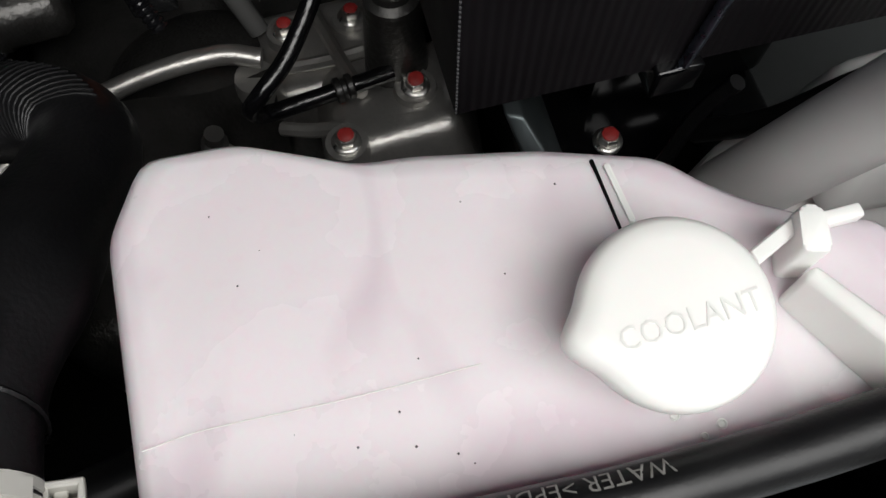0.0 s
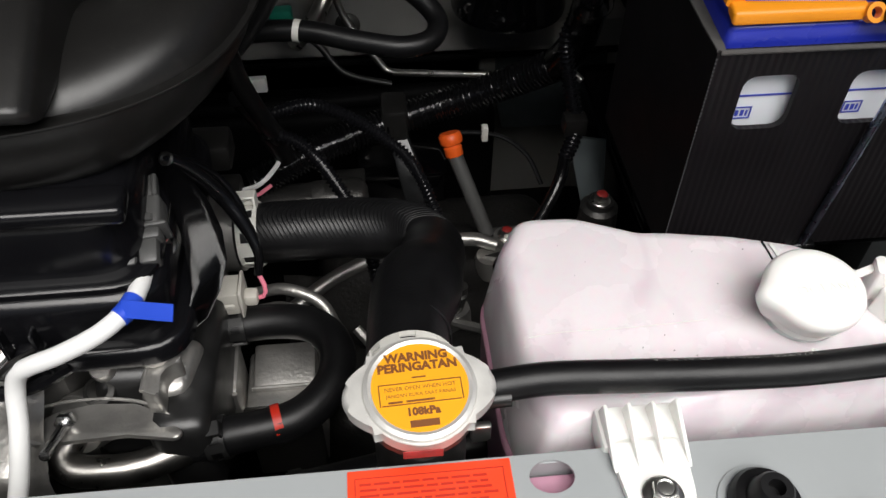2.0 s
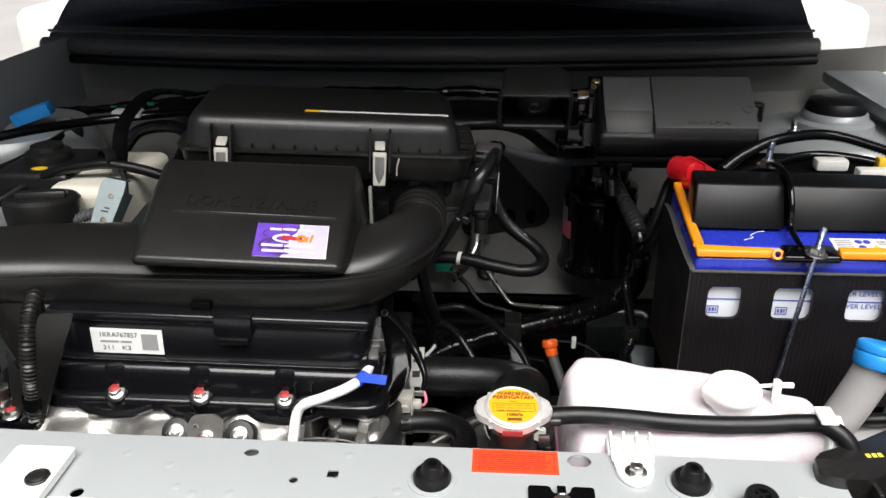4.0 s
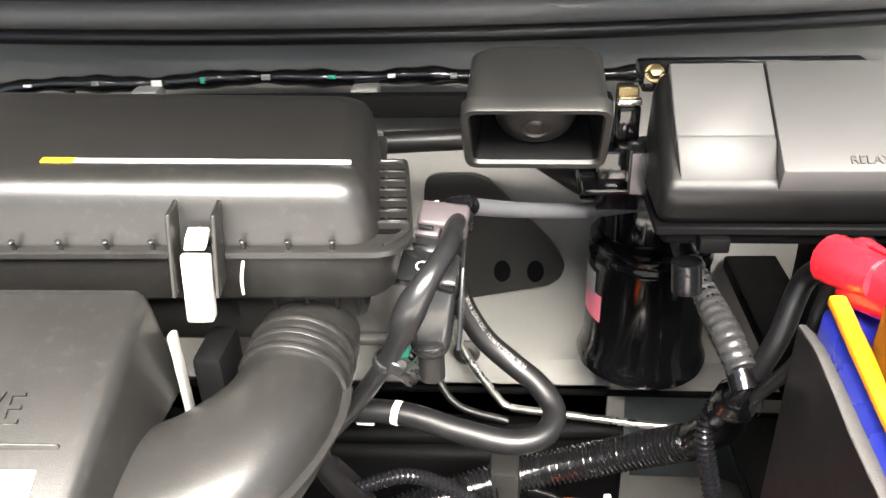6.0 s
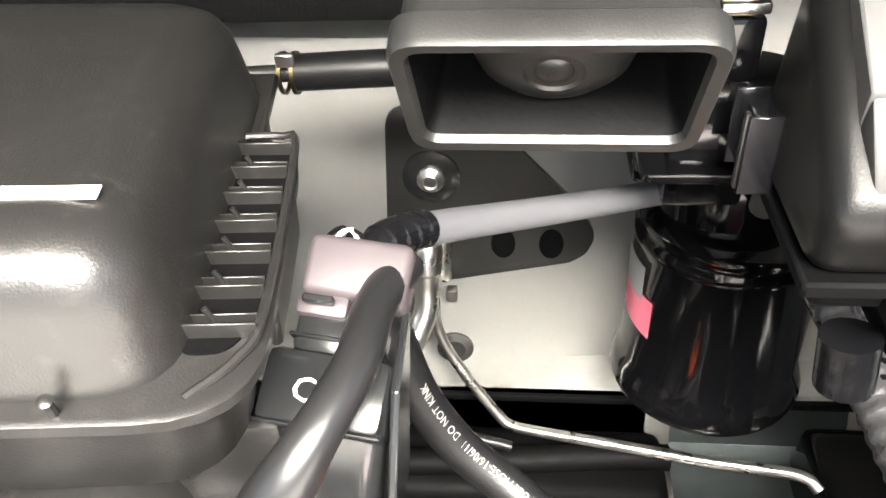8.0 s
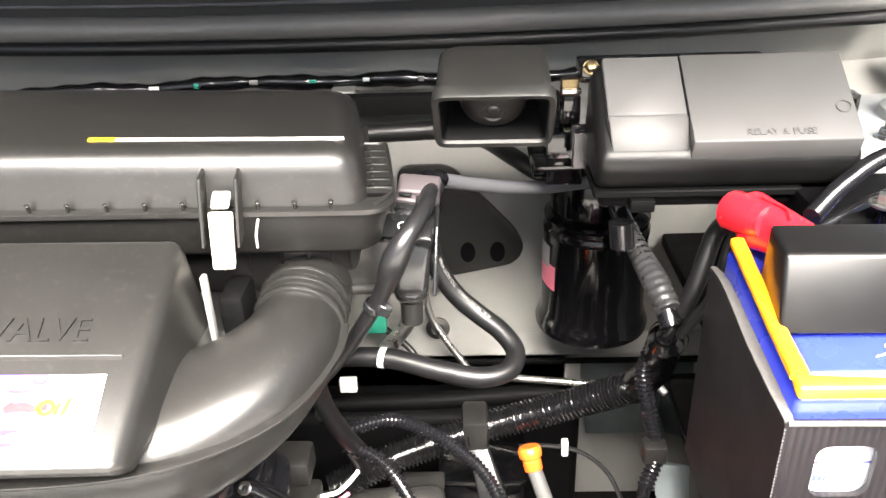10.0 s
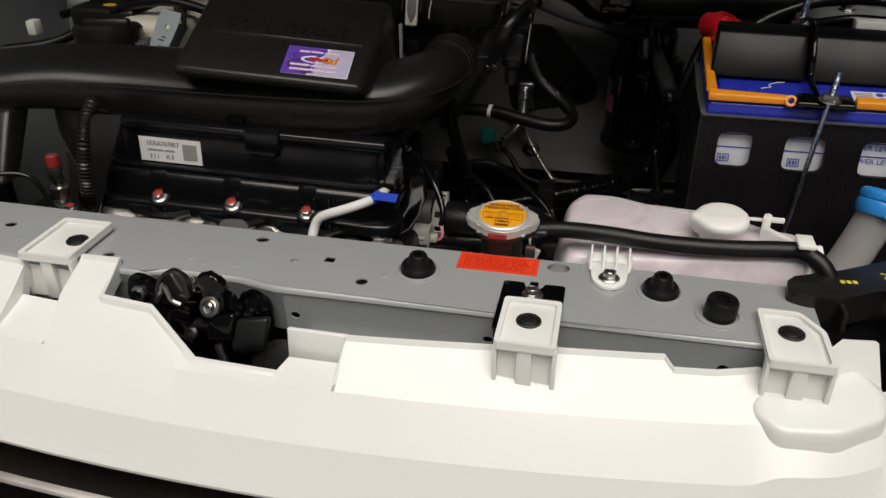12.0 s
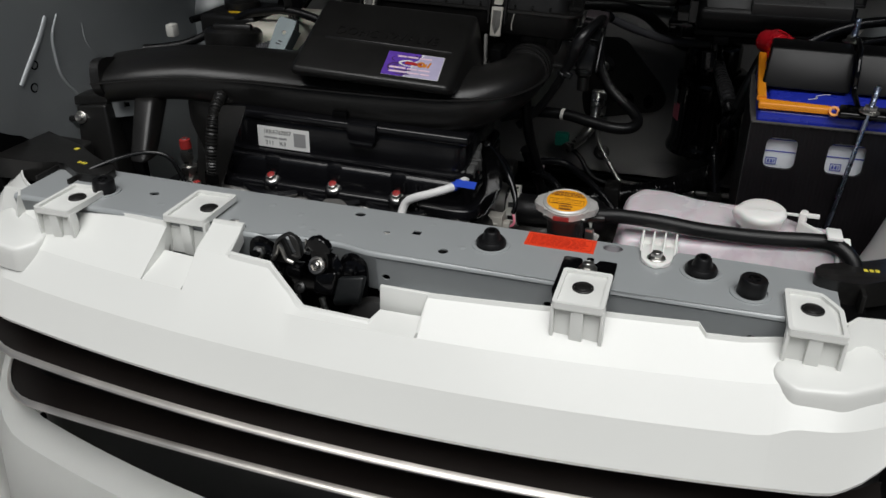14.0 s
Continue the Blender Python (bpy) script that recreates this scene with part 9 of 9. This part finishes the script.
part("plate", plate(rounded([(-0.0115, 0), (0.0100, 0.0), (0.0155, 0.046), (0.0150, 0.058), (-0.0100, 0.058), (-0.0120, 0.046)], 0.002, 3), [circle(0.001, 0.011, 0.0034), circle(0.003, 0.038, 0.0030)], 0.002, gmx), GALV, gb_)
part("flange", hexa([gmx @ Vector(p) for p in ((0.0100, 0.0, 0.0), (0.0155, 0.046, 0.0), (0.0165, 0.046, -0.001), (0.0110, 0.0, -0.001))], [gmx @ Vector(p) for p in ((0.014, 0.0, -0.010), (0.021, 0.046, -0.010), (0.022, 0.046, -0.011), (0.015, 0.0, -0.011))], 0), GALV, gb_)
part("top_bend", hexa([gmx @ Vector(p) for p in ((-0.0100, 0.057, 0.0), (0.0150, 0.057, 0.0), (0.0150, 0.058, -0.002), (-0.0100, 0.058, -0.002))], [gmx @ Vector(p) for p in ((-0.008, 0.062, -0.012), (0.0150, 0.062, -0.012), (0.0150, 0.061, -0.013), (-0.008, 0.061, -0.013))], 0), GALV, gb_)
part("stamping", rbox(-0.004, 0.004, 0.020, 0.0215, 0, 0.0004, 0, m=gmx), SENSOR_GREY, gb_)
part("stamping", rbox(-0.001, 0.005, 0.024, 0.0255, 0, 0.0004, 0, m=gmx), SENSOR_GREY, gb_)
cs = thing("side_conduit", (-0.56, 0.27, 0.94), "short corrugated conduit behind the intake duct", "wiring loom")
part("conduit", tube([(-0.60, 0.27, 0.925), (-0.575, 0.262, 0.940), (-0.550, 0.270, 0.950), (-0.53, 0.30, 0.945)], ribs(0.0060, 0.0036, 0.0009), 12, 0.0009), GREY_HOSE, cs)
nh = thing("heater_hose", (-0.58, 0.34, 0.97), "black rubber heater hose over the fluid reservoir", "hose")
part("hose", tube([(-0.80, 0.27, 0.925), (-0.72, 0.315, 0.930), (-0.661, 0.340, 0.956), (-0.618, 0.340, 0.975), (-0.580, 0.340, 0.983), (-0.550, 0.340, 0.985), (-0.509, 0.345, 0.975), (-0.47, 0.355, 0.955)], 0.0062, 14), RUBBER, nh)
part("strap", sweep([(-0.548, 0.352, 0.972, 0.0085, 0.003), (-0.560, 0.385, 0.985, 0.0095, 0.003), (-0.566, 0.42, 1.012, 0.0085, 0.003), (-0.560, 0.50, 1.03, 0.008, 0.003), (-0.55, 0.62, 1.00, 0.007, 0.003)], 3, 12), TAPE, nh)
part("clamp_ring", lathe([(0.0120, -0.006), (0.0128, 0), (0.0120, 0.006), (0.0105, 0.0065), (0.0105, -0.0065)], along((-0.557, 0.345, 0.990), (-0.575, 0.32, 0.995)), 24), BLACK_SATIN, nh)
part("clamp_tail", tube([(-0.548, 0.345, 0.984), (-0.535, 0.335, 0.970), (-0.528, 0.318, 0.955)], 0.0035, 8), BLACK_SATIN, nh)
part("loop", tube([(-0.600, 0.46, 0.955), (-0.575, 0.475, 0.985), (-0.530, 0.475, 0.992), (-0.500, 0.455, 0.985), (-0.490, 0.40, 0.975), (-0.495, 0.35, 0.955)], 0.0085, 12), TAPE, nh)
pl = thing("firewall_plug", (-0.70, 0.52, 0.96), "round black rubber plug with a cable through the panel", "grommet")
part("disc", lathe([(0.022, 0), (0.022, 0.005), (0.014, 0.009), (0.008, 0.010), (0, 0.010)], along((-0.715, 0.545, 0.962), (-0.68, 0.45, 0.975)), 26), RUBBER, pl)
part("cable", tube([(-0.712, 0.540, 0.963), (-0.715, 0.50, 0.960), (-0.735, 0.45, 0.950), (-0.76, 0.40, 0.945)], 0.0055, 10), RUBBER, pl)
wl_ = thing("wing_loom", (-0.66, 0.50, 0.96), "taped wiring with blue and white connectors along the inner wing", "wiring loom")
part("loom", tube([(-0.79, 0.38, 0.985), (-0.72, 0.44, 0.992), (-0.66, 0.52, 0.985), (-0.58, 0.56, 0.985), (-0.53, 0.62, 0.975), (-0.48, 0.66, 0.98)], 0.0065, 12), TAPE, wl_)
part("plug", rbox(-0.03, 0.026, -0.012, 0.012, -0.009, 0.009, 0.003, 2, pose(-0.755, 0.540, 0.990, 0, -18, 10)), SKYBLUE, wl_, "sky blue connector")
part("plug", rbox(-0.640, -0.600, 0.535, 0.555, 0.985, 0.995, 0.002), CLIP_WHITE, wl_, "white connector")
part("plug", rbox(-0.695, -0.682, 0.245, 0.260, 0.958, 0.976, 0.003), CLIP_WHITE, wl_, "white connector")
cbl = thing("engine_side_conduit", (-0.545, 0.15, 0.66), "black corrugated conduit standing beside the valve cover", "wiring loom")
part("conduit", tube([(-0.548, 0.150, 0.925), (-0.543, 0.115, 0.905), (-0.544, 0.101, 0.870), (-0.549, 0.100, 0.825), (-0.551, 0.097, 0.78), (-0.54, 0.080, 0.72)], ribs(0.0075, 0.0042, 0.0010), 14, 0.0011), BLACK_SATIN, cbl)
part("collar", lathe([(0.0100, -0.007), (0.0106, 0), (0.0100, 0.007)], along((-0.5495, 0.100, 0.822), (-0.5480, 0.100, 0.835)), 18), BLACK_DULL, cbl)
tn = thing("engine_mount", (-0.585, 0.14, 0.62), "engine mount with stacked red-marked nuts", "engine mount")
part("arm", hexa([(-0.64, 0.09, 0.801), (-0.545, 0.088, 0.806), (-0.545, 0.21, 0.806), (-0.64, 0.21, 0.801)], [(-0.65, 0.08, 0.60), (-0.54, 0.08, 0.60), (-0.54, 0.22, 0.60), (-0.65, 0.22, 0.60)], 0.01), BLACK_PAINT, tn)
part("stud", lathe([(0.005, 0.78), (0.005, 0.845), (0.004, 0.848), (0, 0.848)], Matrix.Translation((-0.590, 0.108, 0.020)), 14), ZINC, tn)
part("nut", prism(hexagon(0.0115), 0.796, 0.810, Matrix.Translation((-0.590, 0.108, 0.020)), 0.001), ZINC, tn)
part("washer", lathe([(0.015, 0.786), (0.015, 0.790), (0, 0.791)], Matrix.Translation((-0.590, 0.108, 0.020)), 22), ZINC, tn)
part("nut", prism(hexagon(0.0085), 0.818, 0.833, Matrix.Translation((-0.590, 0.108, 0.020)), 0.001), ZINC, tn)
part("paint_mark", lathe([(0.0072, 0.834), (0.0076, 0.837), (0.0068, 0.846), (0, 0.849)], Matrix.Translation((-0.590, 0.108, 0.020)), 12), RED_MARK, tn, "red paint")
RED_BOLTS.append(pose(-0.573, 0.095, 0.806))
st2 = thing("wing_stay", (-0.69, 0.10, 0.60), "black steel stay with bolts on the wing", "bracket")
part("stay", hexa([(-0.770, 0.126, 0.888), (-0.716, 0.120, 0.896), (-0.716, 0.150, 0.896), (-0.770, 0.150, 0.888)], [(-0.775, 0.090, 0.60), (-0.690, 0.080, 0.60), (-0.690, 0.130, 0.60), (-0.775, 0.130, 0.60)], 0.004), BLACK_SATIN, st2)
part("top_plate", hexa([(-0.772, 0.128, 0.9005), (-0.716, 0.128, 0.9085), (-0.716, 0.150, 0.912), (-0.766, 0.150, 0.904)], [(-0.772, 0.126, 0.888), (-0.716, 0.126, 0.8955), (-0.716, 0.150, 0.898), (-0.766, 0.150, 0.890)], 0.002, 2), BLACK_SATIN, st2)
part("lower_arm", hexa([(-0.800, 0.088, 0.846), (-0.735, 0.080, 0.846), (-0.735, 0.105, 0.850), (-0.800, 0.110, 0.850)], [(-0.800, 0.070, 0.60), (-0.735, 0.060, 0.60), (-0.735, 0.100, 0.60), (-0.800, 0.100, 0.60)], 0.004), BLACK_SATIN, st2)
part("rod", tube([(-0.850, 0.128, 0.857), (-0.810, 0.128, 0.864), (-0.766, 0.128, 0.870)], 0.0042, 10), BLACK_SATIN, st2)
wp = thing("wing_plate", (-0.69, 0.14, 0.44), "pale grey painted steel plate with a square hole", "bracket")
part("plate", plate(rounded([(-0.7205, 0.8730), (-0.6840, 0.8800), (-0.6600, 0.9130), (-0.7000, 0.9110), (-0.7175, 0.9040)], 0.003, 3), [[(-0.6965, 0.8905), (-0.6875, 0.8915), (-0.6870, 0.9000), (-0.6960, 0.8990)]], 0.003, face((0, 0.134, 0), (1, 0, 0), (0, 0, 1))), BODY_GREY, wp)
part("leg", rbox(-0.715, -0.690, 0.140, 0.152, 0.44, 0.892, 0.002), BLACK_DULL, wp)
PLAIN_BOLTS += [pose(-0.7615, 0.1225, 0.8735, 75), pose(-0.7640, 0.0855, 0.8405, 75), pose(-0.655, -0.005, SUP), pose(0.345, 0.045, 0.862)]
cab = thing("bonnet_cable", (-0.62, 0.02, 0.85), "thin bonnet release cable on the support", "cable")
part("cable", tube([(-0.655, -0.008, 0.858), (-0.640, 0.005, 0.864), (-0.625, 0.025, 0.868), (-0.605, 0.05, 0.868), (-0.58, 0.06, 0.86), (-0.57, 0.07, 0.82)], 0.0026, 10), SENSOR_GREY, cab)
wgl = thing("right_wing_loom", (0.30, 0.40, 0.96), "corrugated cable with yellow tape behind the battery", "wiring loom")
part("conduit", tube([(0.148, 0.330, 0.990), (0.180, 0.360, 1.000), (0.225, 0.395, 1.006), (0.29, 0.42, 1.005), (0.345, 0.40, 0.995), (0.40, 0.36, 0.98)], ribs(0.0058, 0.004, 0.0007), 12, 0.001), BLACK_GLOSS, wgl)
part("conduit", tube([(0.15, 0.335, 0.975), (0.20, 0.36, 0.985), (0.27, 0.39, 0.99), (0.34, 0.37, 0.985), (0.39, 0.33, 0.97)], 0.0052, 12), TAPE, wgl)
part("plug", rbox(0.255, 0.290, 0.345, 0.362, 0.985, 0.998, 0.003), CLIP_WHITE, wgl, "white connector")
part("plug", rbox(0.290, 0.325, 0.318, 0.335, 0.982, 0.996, 0.003), CLIP_WHITE, wgl, "white connector")
part("tape", rbox(0.318, 0.328, 0.340, 0.352, 0.988, 1.002, 0.002), YELLOW, wgl, "yellow tape")
part("holder", rbox(0.16, 0.33, 0.34, 0.42, 0.935, 0.984, 0.006), BLACK_DULL, wgl)

# bolts at their places
for proto, places in ((red_bolt, RED_BOLTS), (plain_bolt, PLAIN_BOLTS)):
    for m in places[1:]:
        copy_thing(proto, m)
    proto.matrix_basis = places[0]
